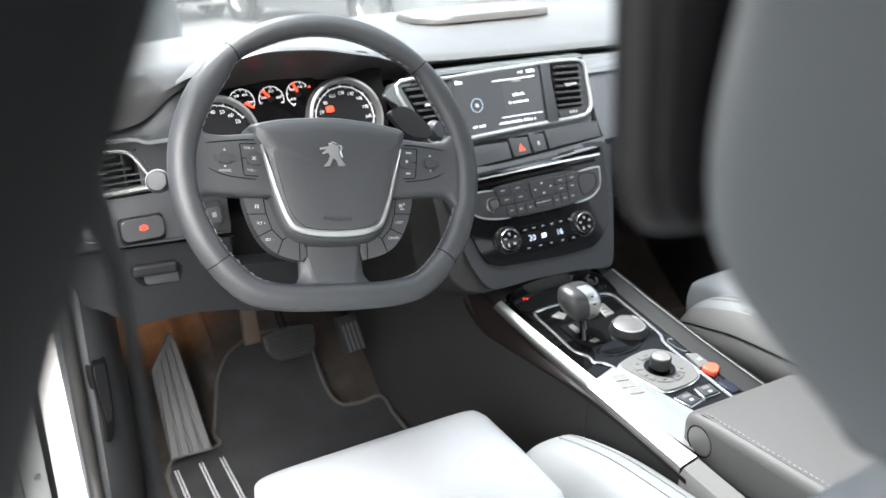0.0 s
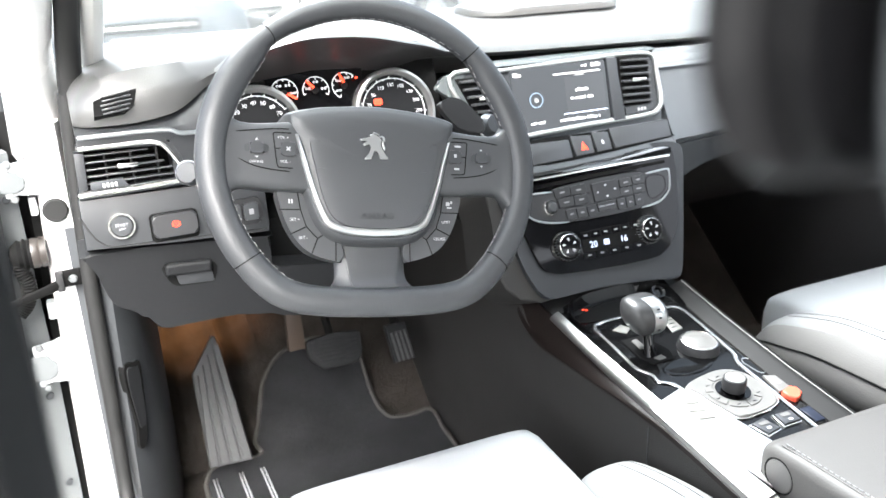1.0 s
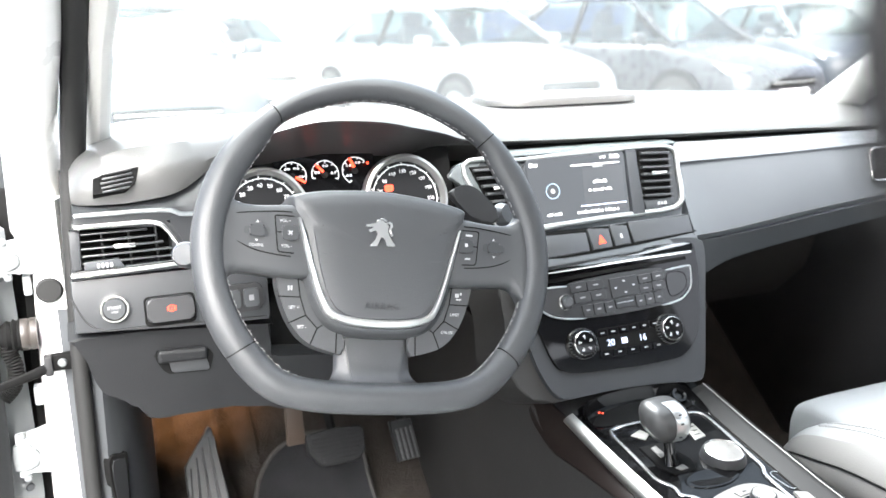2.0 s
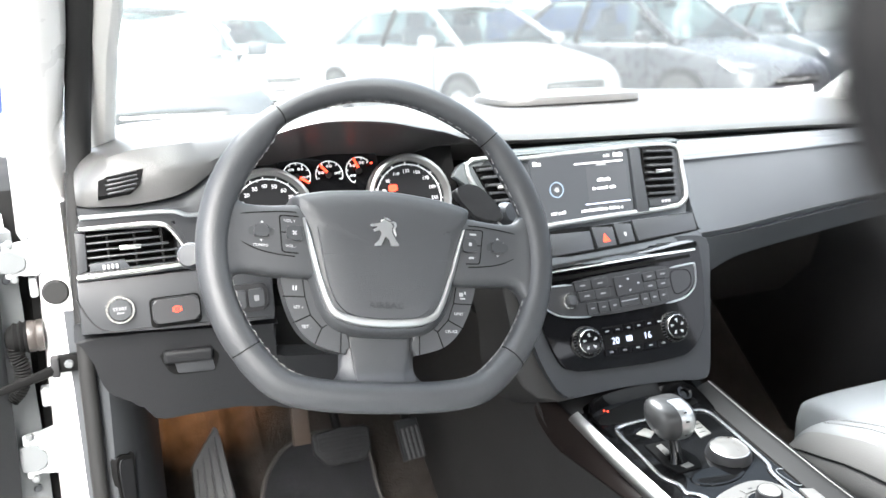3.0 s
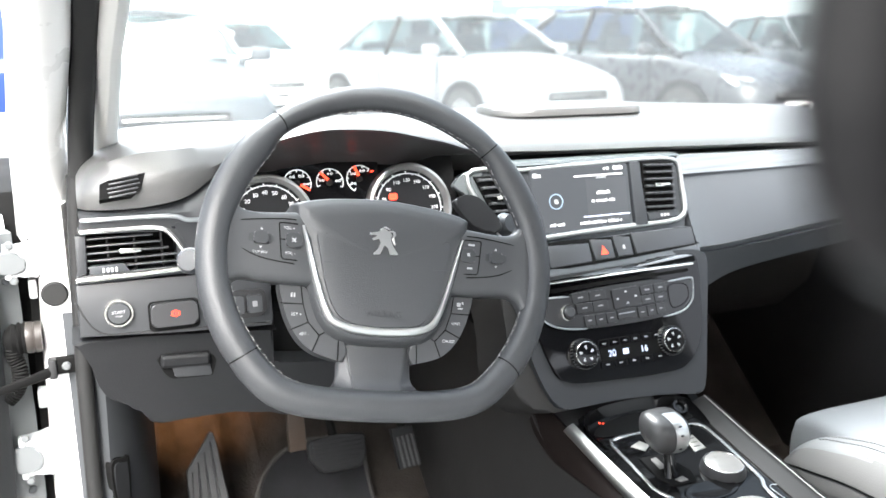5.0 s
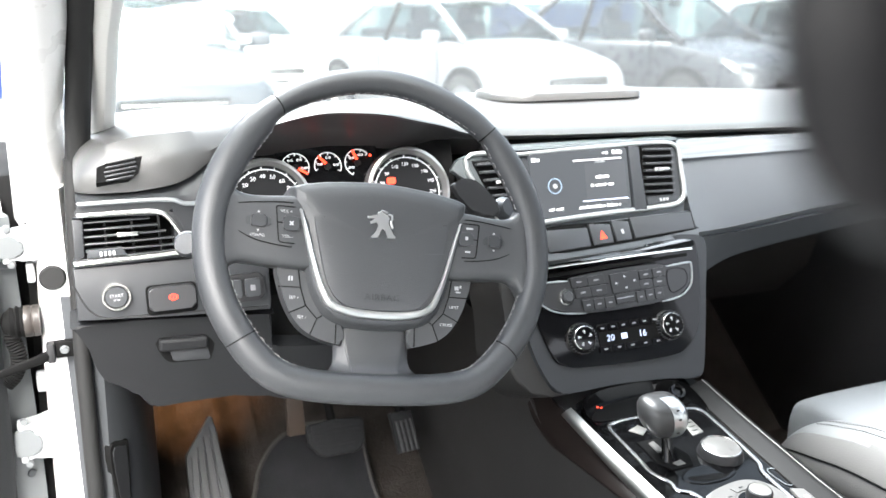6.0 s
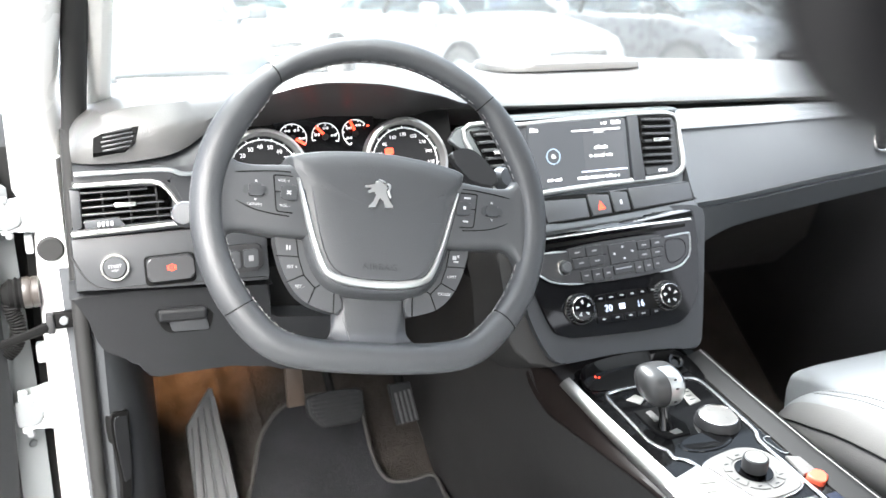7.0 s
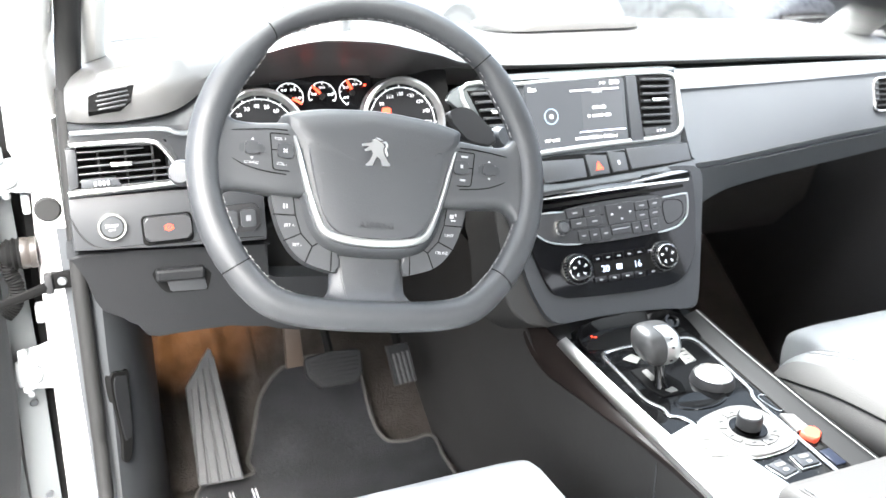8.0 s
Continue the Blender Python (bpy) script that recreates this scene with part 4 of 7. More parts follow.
for x in (-0.0788, 0.0640):
    k = part("climate_knob", lathe([(0, 0.0125), (0.0150, 0.0125), (0.0158, 0.0118), (0.0158, 0)], 36), GLOSS, panel, "round climate knob", m=ST @ pose(x, -0.0445, 0.002))
    part("ring", lathe([(0.0158, 0.0120), (0.0162, 0.0134), (0.0168, 0.0130), (0.0170, 0.0118)], 40), CHROME, k, "thin chrome ring")
    part("grip", lathe([(0.0170, 0.0120), (0.0185, 0.0110), (0.0200, 0.0090), (0.0206, 0.0050), (0.0206, 0.0)], 40), GLOSS, k, "dark knurled grip")
    for a in range(30):
        part("knurl", box((0.0201, 0, 0.0062), (0.0016, 0.0014, 0.006)), BTN, k, m=Matrix.Rotation(radians(12 * a), 4, "Z"))
    part("ring", lathe([(0.0204, 0.0), (0.0206, 0.0034), (0.0214, 0.0038), (0.0220, 0.0020), (0.0220, 0.0)], 40), CHROME, k, "chrome base ring")
    for a in range(5):
        part("symbol", box((0.0090, 0, 0.0127), (0.0052, 0.0016, 0.0006)), LEGEND, k, m=Matrix.Rotation(radians(90 + 72 * a), 4, "Z"))
        part("symbol", box((0.0098, 0.0016, 0.0127), (0.0016, 0.0022, 0.0006)), LEGEND, k, m=Matrix.Rotation(radians(90 + 72 * a), 4, "Z"))
part("climate_display", prism(rounded(0.098, 0.040, 0.003), 0.002, 0.0032, 0.0008), BLACK, panel, m=ST @ pose(-0.002, -0.0485, 0))
lettering("20", 0.0128, ST @ pose(-0.0329, -0.0497, 0.0035), LITB, panel, "digits")
lettering("16", 0.0128, ST @ pose(0.0196, -0.0498, 0.0035), LITB, panel, "digits")
part("digits", box((-0.0107, -0.0492, 0.0036), (0.009, 0.0075, 0.0005)), LITB, panel, m=ST)
for cx, cy in [(-0.0442 + 0.0173 * c, -0.0348 + 0.0003 * c) for c in range(6)] + [(-0.0435 + 0.0215 * c, -0.0637) for c in range(5)]:
    ck = part("climate_key", prism(rounded(0.0145 if cy > -0.05 else 0.0190, 0.0085, 0.001), 0, 0.0012, 0.0004), GLOSS, panel, m=ST @ pose(cx, cy, 0.0034))
    part("mark", box((0, 0, 0.0013), (0.0056, 0.0020, 0.0004)), DIMLEGEND, ck)

# stalks
for sx, mm in ((-1, pose(-0.188, 0.105, 0.976)), (1, pose(0.187, 0.105, 0.984))):
    stalk = part("column_stalk", tube([(0.10 * -sx, 0.02, 0), (0.03 * -sx, 0.0, 0.0), (0.008 * -sx, -0.004, 0)], [0.008, 0.0075, 0.0085], 12), DARK, dash, "black column stalk", m=mm)
    part("stalk_end", lathe([(0, 0.010), (0.011, 0.009), (0.0135, 0.004), (0.0135, -0.006), (0.010, -0.010), (0, -0.010)], 22), GREYTRIM, stalk, "rounded stalk end", m=pose(0, -0.010, 0, 68, 0, 20 * sx))
    part("stalk_ring", lathe([(0.0120, 0.002), (0.0142, 0.001), (0.0142, -0.002), (0.0120, -0.003)], 22), STRIP, stalk, "thin satin ring", m=pose(0, -0.007, 0, 68, 0, 20 * sx))
part("paddle", prism(smooth_loop([(-0.03, 0.010), (-0.022, 0.020), (-0.006, 0.022), (0.010, 0.014), (0.026, -0.006), (0.036, -0.024), (0.028, -0.034), (0.0, -0.03)], 4), 0, 0.012, 0.004, 3), DARK, dash, "dark shift paddle", m=face(0.140, 0.09, 1.005, 24) @ Matrix.Diagonal((0.85, 0.85, 0.85, 1)))

# ---- steering wheel ----
WM = face(0, 0, 1.0, 24, -10.5)
wheel = thing("steering_wheel", "black leather flat-bottomed steering wheel with chrome U trim", "steering wheel", WM)
RC, RR = -0.0172, 0.1738
rim_pts = []
for i in range(96):
    a = radians(90 + 360 * i / 96)
    x, y = RR * math.cos(a), RC + RR * math.sin(a)
    lim = -0.1705
    if y < lim + 0.022:
        over = (lim + 0.022 - y)
        y = lim + 0.022 - 0.022 * (1 - math.exp(-over / 0.022))
    rim_pts.append((x, y, 0.0))


def rim_inner(ang):
    """Half thickness of the rim towards the hub, with a waist and a thumb bulge, by the angle above the middle."""
    bulge = 0.5 - 0.5 * math.tanh((ang - 42) / 3.5)
    return 0.0128 - 0.0032 * math.exp(-((ang - 50) / 10) ** 2) * (1 - bulge) + 0.0030 * bulge * math.exp(-((ang - 30) / 22) ** 2) + 0.0012 * bulge


rings = []
for i, p in enumerate(rim_pts):
    p = Vector(p)
    d = (Vector(rim_pts[(i + 1) % 96]) - Vector(rim_pts[i - 1])).normalized()
    s = d.cross(Vector((0, 0, 1)))
    ang = math.degrees(math.atan2(p.y - RC, abs(p.x)))
    low = 0.5 - 0.5 * math.tanh((ang + 22) / 16)
    seam = 0.965 if i in (11, 85, 34, 62) else 1.0
    out_r, in_r, dep = (0.0142 + 0.0022 * low + (0.0028 if p.x < 0 else 0.0008) * math.exp(-((ang - 5) / 38) ** 2)) * seam, (rim_inner(ang) + 0.0012 * low) * seam, (0.0145 + 0.001 * low) * seam
    rings.append([p + s * (out_r if math.cos(2 * math.pi * k / 20) > 0 else in_r) * math.cos(2 * math.pi * k / 20) + Vector((0, 0, 1)) * dep * math.sin(2 * math.pi * k / 20) for k in range(20)])
rim = part("rim", loft(rings, True, False, True), LEATHER, wheel, "black leather rim")
for i in (11, 85, 34, 62):
    p = Vector(rim_pts[i])
    d = (Vector(rim_pts[(i + 1) % 96]) - Vector(rim_pts[i - 1])).normalized()
    ring = rings[i - 1]
    part("seam", loft([[p + (q - Vector(rim_pts[i - 1])) * g + d * e for q in ring] for g, e in ((0.96, -0.0006), (1.012, -0.0004), (1.012, 0.0004), (0.96, 0.0006))]), BLACK, rim, "dark seam")
st = bmesh.new()
for lo, hi in ((11, 40), (56, 85), (86, 106)):
    for i in range(lo * 3, hi * 3):
        if i % 3 == 2:
            continue
        a, b = rim_pts[(i // 3) % 96], rim_pts[(i // 3 + 1) % 96]
        f = (i % 3) / 3
        p = Vector(a).lerp(Vector(b), f)
        c = Vector((0, RC, 0))
        inn = (c - p).normalized()
        d = (Vector(b) - Vector(a)).normalized()
        q = Matrix((d, inn, Vector((0, 0, 1)))).transposed().to_4x4()
        box((0, 0, 0), (0.0028, 0.0010, 0.0010), m=Matrix.Translation(p + inn * (rim_inner(math.degrees(math.atan2(p.y - RC, abs(p.x)))) + 0.0012 * max(0.0, min(1.0, (RC - p.y) / 0.1)) + 0.0001) + Vector((0, 0, 0.0022))) @ q @ Matrix.Rotation(0.5 if i % 2 else -0.2, 4, "Z"), bm=st)
tagged(part("stitching", st, STITCH, rim, "pale thread along the inner edge"), kind="stuff")


hub_line = [(-0.0945, 0.0345), (-0.075, 0.0400), (-0.05, 0.0440), (0, 0.0475), (0.05, 0.0440), (0.075, 0.0400), (0.0945, 0.0345), (0.0955, 0.0260), (0.0905, 0.0), (0.0850, -0.026), (0.0775, -0.058), (0.0690, -0.082), (0.0570, -0.0980), (0.038, -0.1065), (0, -0.1090), (-0.038, -0.1065), (-0.0570, -0.0980), (-0.0690, -0.082), (-0.0775, -0.058), (-0.0850, -0.026), (-0.0905, 0.0), (-0.0955, 0.0260)]
hubo = smooth_loop(hub_line, 4)
HUB_M = pose(-0.002, 0, -0.003)


def hub_at(f, y):
    """The inset of the cover's edge, smaller along its upper side."""
    return 1 - (1 - f) * (1.0 if y < 0.02 else 0.55)


rings = []
for f, z in ((1.0, -0.040), (1.0, -0.016), (0.996, -0.010), (0.985, -0.0055), (0.965, -0.001), (0.935, 0.0035), (0.905, 0.0062), (0.888, 0.0070), (0.882, 0.0055), (0.785, 0.0080), (0.778, 0.0100), (0.70, 0.0114), (0.45, 0.0124), (0.15, 0.0128)):
    rings.append([(x * hub_at(f, y), -0.02 + (y + 0.02) * hub_at(f, y), (z if y < 0.005 or f > 0.89 or f < 0.78 else 0.0070 + (0.888 - f) * 0.027)) for x, y in hubo])
hub = part("airbag_cover", loft(rings), WHEELGREY, wheel, "domed black airbag cover", m=HUB_M)
u_out = smooth_loop([(0.0868, 0.0090), (0.0800, -0.0200), (0.0728, -0.0470), (0.0632, -0.0745), (0.0530, -0.0890), (0.0300, -0.0965), (0.0, -0.0985)], 5, False)
u_in = smooth_loop([(0.0845, 0.0085), (0.0752, -0.0200), (0.0672, -0.0470), (0.0570, -0.0725), (0.0465, -0.0845), (0.0250, -0.0885), (0.0, -0.0900)], 5, False)
u_pairs = [((-a, b), (-c, d)) for (a, b), (c, d) in zip(u_out, u_in)] + [((a, b), (c, d)) for (a, b), (c, d) in list(zip(u_out, u_in))[-2::-1]]
part("u_trim", loft([[(ox, oy, 0.0055), (ox * 0.97 + ix * 0.03, oy * 0.97 + iy * 0.03, 0.0078), (ox * 0.75 + ix * 0.25, oy * 0.75 + iy * 0.25, 0.0098), (ox * 0.3 + ix * 0.7, oy * 0.3 + iy * 0.7, 0.0112), (ox * 0.04 + ix * 0.96, oy * 0.04 + iy * 0.96, 0.0106), (ix, iy, 0.0070)] for (ox, oy), (ix, iy) in u_pairs]), USATIN, hub, "satin chrome U-shaped trim")
part("mould_line", tube([(-0.066, -0.026, 0.0112), (-0.03, -0.029, 0.0122), (0.03, -0.029, 0.0122), (0.066, -0.026, 0.0112)], 0.0003, 6), WHEELGREY, hub)
lettering("AIRBAG", 0.0095, pose(0, -0.0765, 0.0121, -2), SOFT, hub, spacing=1.15, lift=0.0004)
for sx in (-1, 1):
    part("horn_mark", box((sx * 0.062, 0.004, 0.0113), (0.0016, 0.0050, 0.0005)), SOFT, hub)
    part("horn_mark", box((sx * 0.062 + 0.0045, 0.0045, 0.0113), (0.0050, 0.0012, 0.0005)), SOFT, hub)
# plain silver emblem
emb = bmesh.new()
for o in ([(-47, 32), (-45, 25), (-12, 25), (-38, 14), (-35, 6), (-14, 12), (-9, -2), (-20, -24), (-38, -38), (-37, -43), (-14, -42), (-12, -32), (-3, -14), (4, -10), (16, -22), (20, -44), (47, -46), (48, -39), (38, -32), (34, -16), (24, 4), (24, 14), (32, 22), (26, 34), (12, 40), (2, 48), (-8, 47), (-11, 41), (0, 38), (-10, 35)],
          [(24, 38), (36, 40), (44, 34), (45, 22), (36, 12), (37, 4), (44, -8), (39, -13), (33, 0), (31, 12), (38, 24), (37, 33), (30, 35)], [(2, 50), (14, 47), (26, 41), (26, 45), (14, 52), (4, 54)]):
    prism([(0.0003 * x, 0.0003 * y) for x, y in o], 0.0, 0.0034, 0.0007, 2, bm=emb)
part("emblem", emb, mat("satin_silver", (0.70, 0.71, 0.71), 0.30, 0.9, vary=0.03), hub, "plain silver emblem", m=pose(-0.0035, -0.002, 0.0118, 0, 0, 5))
SPOKE_SEC = smooth_loop([(0.070, 0.0245, -0.0510, 0.0030, -0.024), (0.086, 0.0240, -0.0510, 0.0036, -0.024), (0.100, 0.0228, -0.0505, 0.0040, -0.023), (0.122, 0.0207, -0.0490, 0.0040, -0.021), (0.137, 0.0205, -0.0482, 0.0042, -0.018), (0.1455, 0.0222, -0.0495, 0.0046, -0.015), (0.1510, 0.0262, -0.0535, 0.0052, -0.013), (0.1555, 0.0335, -0.0610, 0.0060, -0.011), (0.160, 0.0440, -0.0735, 0.0066, -0.010), (0.166, 0.0520, -0.0830, 0.0060, -0.008)], 4, False)
for sx in (-1, 1):
    def mir(pts):
        return [(sx * x, y) for x, y in (pts if sx > 0 else pts[::-1])]
    SPM = pose(-0.003, 0, 0)
    spoke = part("spoke", loft([[(sx * x, yt - 0.001, zb), (sx * x, yt, zf - 0.010), (sx * x, yt - 0.0006, zf - 0.0055), (sx * x, yt - 0.0024, zf - 0.0022), (sx * x, yt - 0.0060, zf - 0.0004), (sx * x, yt - 0.014, zf), (sx * x, (yt + yb) / 2, zf + 0.0002), (sx * x, yb + 0.014, zf), (sx * x, yb + 0.0075, zf - 0.0006), (sx * x, yb + 0.0032, zf - 0.0028), (sx * x, yb + 0.0008, zf - 0.0065), (sx * x, yb, zf - 0.011), (sx * x, yb + 0.001, zb)] for x, yt, yb, zf, zb in SPOKE_SEC]), WHEELGREY, wheel, "black spoke with switches", m=SPM)
    pad = smooth_loop([(0.092, 0.0142), (0.111, 0.0136), (0.147, 0.0088), (0.1555, 0.0035), (0.1575, -0.0035), (0.1535, -0.011), (0.1450, -0.0185), (0.128, -0.0258), (0.110, -0.0292), (0.092, -0.0308)], 5, False)
    part("pad_joint", tube([(sx * x, y, 0.0042) for x, y in pad], 0.00055, 6), BLACK, spoke, "dark joint line")
    keys = smooth_loop([(0.090, 0.0100), (0.1055, 0.0100), (0.1085, 0.0088), (0.1085, 0.0060), (0.1055, -0.0210), (0.1040, -0.0258), (0.1010, -0.0268), (0.089, -0.0272)], 4, False)
    part("pad_joint", tube([(sx * x, y, 0.0042) for x, y in keys], 0.00055, 6), BLACK, spoke, "dark joint line")
    part("pad_joint", tube([(sx * 0.1068, -0.0068, 0.0042), (sx * 0.1005, -0.0068, 0.0042)], 0.0005, 6), BLACK, spoke)
    part("key", prism(smooth_loop(mir([(0.086, -0.0004), (0.098, -0.0004), (0.1015, -0.0020), (0.1010, -0.0115), (0.0985, -0.0138), (0.086, -0.0140)][::-1]), 3), 0.0038, 0.0062, 0.0010), BTN, spoke, "raised middle key")
    if sx < 0:
        for r_z in (45, -45):
            part("mark", box((0, 0, 0), (0.0055, 0.0012, 0.0004)), LEGEND, spoke, m=pose(-0.0935, -0.0072, 0.0064, 0, 0, r_z))
        lettering("VOL +", 0.0042, pose(-0.0985, 0.0048, 0.0043), LEGEND, spoke)
        lettering("VOL -", 0.0042, pose(-0.0965, -0.0205, 0.0043), LEGEND, spoke)
        lettering("CONFIG", 0.0038, pose(-0.1262, -0.0215, 0.0043), LEGEND, spoke)
    else:
        for mx, my, mw in ((0.0975, 0.0050, 0.0075), (0.0955, -0.0205, 0.0060)):
            part("mark", box((mx, my, 0.0043), (mw, 0.0020, 0.0004)), LEGEND, spoke)
        part("mark", box((0.0935, -0.0062, 0.0064), (0.0030, 0.0036, 0.0004)), LEGEND, spoke)
    part("roller_recess", prism(rounded(0.0250, 0.0085, 0.0025, cx=sx * 0.1258, cy=-0.0072), 0.0036, 0.0045, 0.0003), BTN, spoke)
    part("roller", prism(rounded(0.0145, 0.0118, 0.0020, cx=sx * 0.1258, cy=-0.0072), 0.0036, 0.0072, 0.0018, 3), BTN, spoke, "small ribbed roller")
    for yy in (0.0012, -0.0156):
        part("mark", prism([(sx * 0.1242, yy), (sx * 0.1274, yy), (sx * 0.1258, yy + (0.0024 if yy > 0 else -0.0024))][::sx], 0.0040, 0.0045), LEGEND, spoke)
    WING_M = pose(-0.003, 0, -0.004)
    wing = part("control_wing", prism(smooth_loop(mir([(0.080, -0.0480), (0.094, -0.0478), (0.1015, -0.0478), (0.1036, -0.0492), (0.1030, -0.0560), (0.0996, -0.0680), (0.0950, -0.0815), (0.0884, -0.0945), (0.0795, -0.1065), (0.0675, -0.1155), (0.0540, -0.1205), (0.0404, -0.1235), (0.0350, -0.1230), (0.0350, -0.100), (0.060, -0.080)]), 4), -0.024, -0.0030, 0.0032, 4), WHEELGREY, wheel, "finger-tip control block", m=WING_M)
    for line in ([(0.1012, -0.0690), (0.0790, -0.0688), (0.0730, -0.0868), (0.0612, -0.0992)], [(0.0900, -0.0950), (0.0730, -0.0868)], [(0.0678, -0.1160), (0.0612, -0.0992), (0.0560, -0.0960)], [(0.0416, -0.1240), (0.0414, -0.1010)], [(0.0820, -0.0500), (0.0790, -0.0688)]):
        part("joint", tube([(sx * x, y, -0.0030) for x, y in line], 0.00060, 6), BLACK, wing)
    for txt, tx, ty in (("SET +" if sx < 0 else "LIMIT", 0.0850, -0.0795), ("SET -" if sx < 0 else "CRUISE", 0.0765, -0.0985)):
        lettering(txt, 0.0044, pose(sx * tx, ty, -0.0028), LEGEND, wing)
    if sx < 0:
        for dx in (-0.0014, 0.0014):
            part("mark", box((-0.0895 + dx, -0.0602, -0.0028), (0.0015, 0.0046, 0.0004)), LEGEND, wing)
    else:
        for dx, dy, w, h in ((-0.0018, 0.0004, 0.0044, 0.0042), (0.0026, 0.0022, 0.0020, 0.0028), (0.0, -0.0038, 0.0056, 0.0016)):
            part("mark", box((0.0895 + dx, -0.0592 + dy, -0.0028), (w, h, 0.0004)), LEGEND, wing)
LOW_SEC = smooth_loop([(-0.092, 0.0350, 0.0405, -0.013), (-0.106, 0.0342, 0.0402, -0.012), (-0.124, 0.0312, 0.0398, -0.010), (-0.136, 0.0288, 0.0398, -0.0085), (-0.1440, 0.0270, 0.0408, -0.0062), (-0.1500, 0.0262, 0.0445, -0.0030), (-0.1545, 0.0262, 0.0510, 0.0010), (-0.1590, 0.0270, 0.0620, 0.0050), (-0.1650, 0.0290, 0.0760, 0.0070)], 4, False)
LOW_M = pose(-0.0045, 0.0015, 0)
low = part("lower_spoke", loft([[(sgn * q, y, zz) for sgn, q, zz in ((-1, wo - 0.004, z - 0.020), (-1, wo, z - 0.0105), (-1, wo - 0.0012, z - 0.0070), (-1, (wi + wo) / 2 + 0.001, z - 0.0046), (-1, wi + 0.0028, z - 0.0030), (-1, wi, z - 0.0004), (-1, wi - 0.003, z), (1, wi - 0.003, z), (1, wi, z - 0.0004), (1, wi + 0.0028, z - 0.0030), (1, (wi + wo) / 2 + 0.001, z - 0.0046), (1, wo - 0.0012, z - 0.0070), (1, wo, z - 0.0105), (1, wo - 0.004, z - 0.020))] for y, wi, wo, z in LOW_SEC]), LEATHER, wheel, "leather flare round the lower spoke", m=LOW_M)
part("spoke_inlay", loft([[(-wi + 0.002, y, z - 0.001), (-wi + 0.0025, y, z + 0.0007), (-wi + 0.0045, y, z + 0.0012), (wi - 0.0045, y, z + 0.0012), (wi - 0.0025, y, z + 0.0007), (wi - 0.002, y, z - 0.001)] for y, wi, wo, z in LOW_SEC if y > -0.158]), WHEELGREY, low, "smooth slate-grey spoke inlay")
part("column", lathe([(0.050, -0.20), (0.050, -0.03), (0.045, -0.02)], 28), BLACK, wheel, "dark steering column cowl")

# ---- centre console ----
CP = pose(0.40, -0.10, 0.68, 6)
console = thing("centre_console", "black centre console with metal rails and gloss tray", "console")
ZY = Matrix(((0, 0, 1, 0), (1, 0, 0, 0), (0, 1, 0, 0), (0, 0, 0, 1)))
part("console_body", loft([[(-0.118, y, -0.42), (-0.122, y, -0.10), (-0.112, y, -0.008), (-0.10, y, -0.004), (0.085, y, -0.004), (0.094, y, -0.012), (0.112, y, -0.10), (0.15, y, -0.42)] for y in (-0.75, -0.24, 0.0, 0.215, 0.30)]), DARK, console, "dark console side", m=CP)
part("tunnel_side", loft([[(0.300, y, z), (xt, y, z), (xt + 0.002, y, z - 0.02), (0.280, y, 0.28), (0.31, y, 0.28)] for y, z, xt in smooth_loop([(-0.75, 0.598, 0.2755), (-0.33, 0.642, 0.2755), (-0.16, 0.660, 0.277), (-0.09, 0.662, 0.271), (-0.025, 0.662, 0.267), (0.06, 0.660, 0.266), (0.108, 0.660, 0.266), (0.135, 0.668, 0.266), (0.165, 0.690, 0.266), (0.22, 0.72, 0.266), (0.34, 0.755, 0.266), (0.50, 0.77, 0.266), (0.95, 0.77, 0.266)], 5, False)]), TUNNEL, console, "dark grained tunnel side")
part("tunnel_seam", tube([(0.2765, -0.140, 0.645), (0.2775, -0.138, 0.56), (0.2790, -0.134, 0.44)], 0.0008, 6), BTN, console, "fine seam")
# right tunnel side, in a blacker material than the left to paint footwell shade
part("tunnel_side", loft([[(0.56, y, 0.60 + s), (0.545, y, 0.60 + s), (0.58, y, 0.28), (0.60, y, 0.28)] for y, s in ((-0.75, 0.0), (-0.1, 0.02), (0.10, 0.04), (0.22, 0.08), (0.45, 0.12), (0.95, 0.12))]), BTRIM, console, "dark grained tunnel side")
flank_line = smooth_loop([(-0.235, -0.010), (-0.12, -0.010), (-0.059, -0.011), (0.009, -0.016), (0.073, -0.026), (0.157, -0.041), (0.190, -0.047), (0.215, -0.047), (0.240, -0.042), (0.256, -0.034), (0.266, -0.024)], 5, False)
part("console_flank", loft([[(-0.117, y, -0.006), (-0.1262, y, -0.008 + 0.2 * b), (-0.1262 - 0.0070 * g, y, 0.75 * b - 0.002), (-0.1262 - 0.0100 * g, y, b - 0.002), (-0.1262 - 0.0083 * g, y, b - 0.006), (-0.118, y, b - 0.008)] for y, b in flank_line for g in (max(0.0, min(1.0, (y + 0.12) / 0.16)),)]), mat("dark_brown_gloss_trim", (0.0095, 0.0070, 0.0062), 0.50, spec=0.14), console, "glossy dark brown side trim", m=CP)
RAIL = smooth_loop([(-0.222, -0.1235, -0.0985), (-0.176, -0.1235, -0.1020), (-0.125, -0.1235, -0.1042), (-0.075, -0.1238, -0.1070), (-0.025, -0.1246, -0.1100), (0.04, -0.1260, -0.1120), (0.09, -0.1272, -0.1130), (0.14, -0.1268, -0.1126), (0.19, -0.1250, -0.1115)], 4, False)
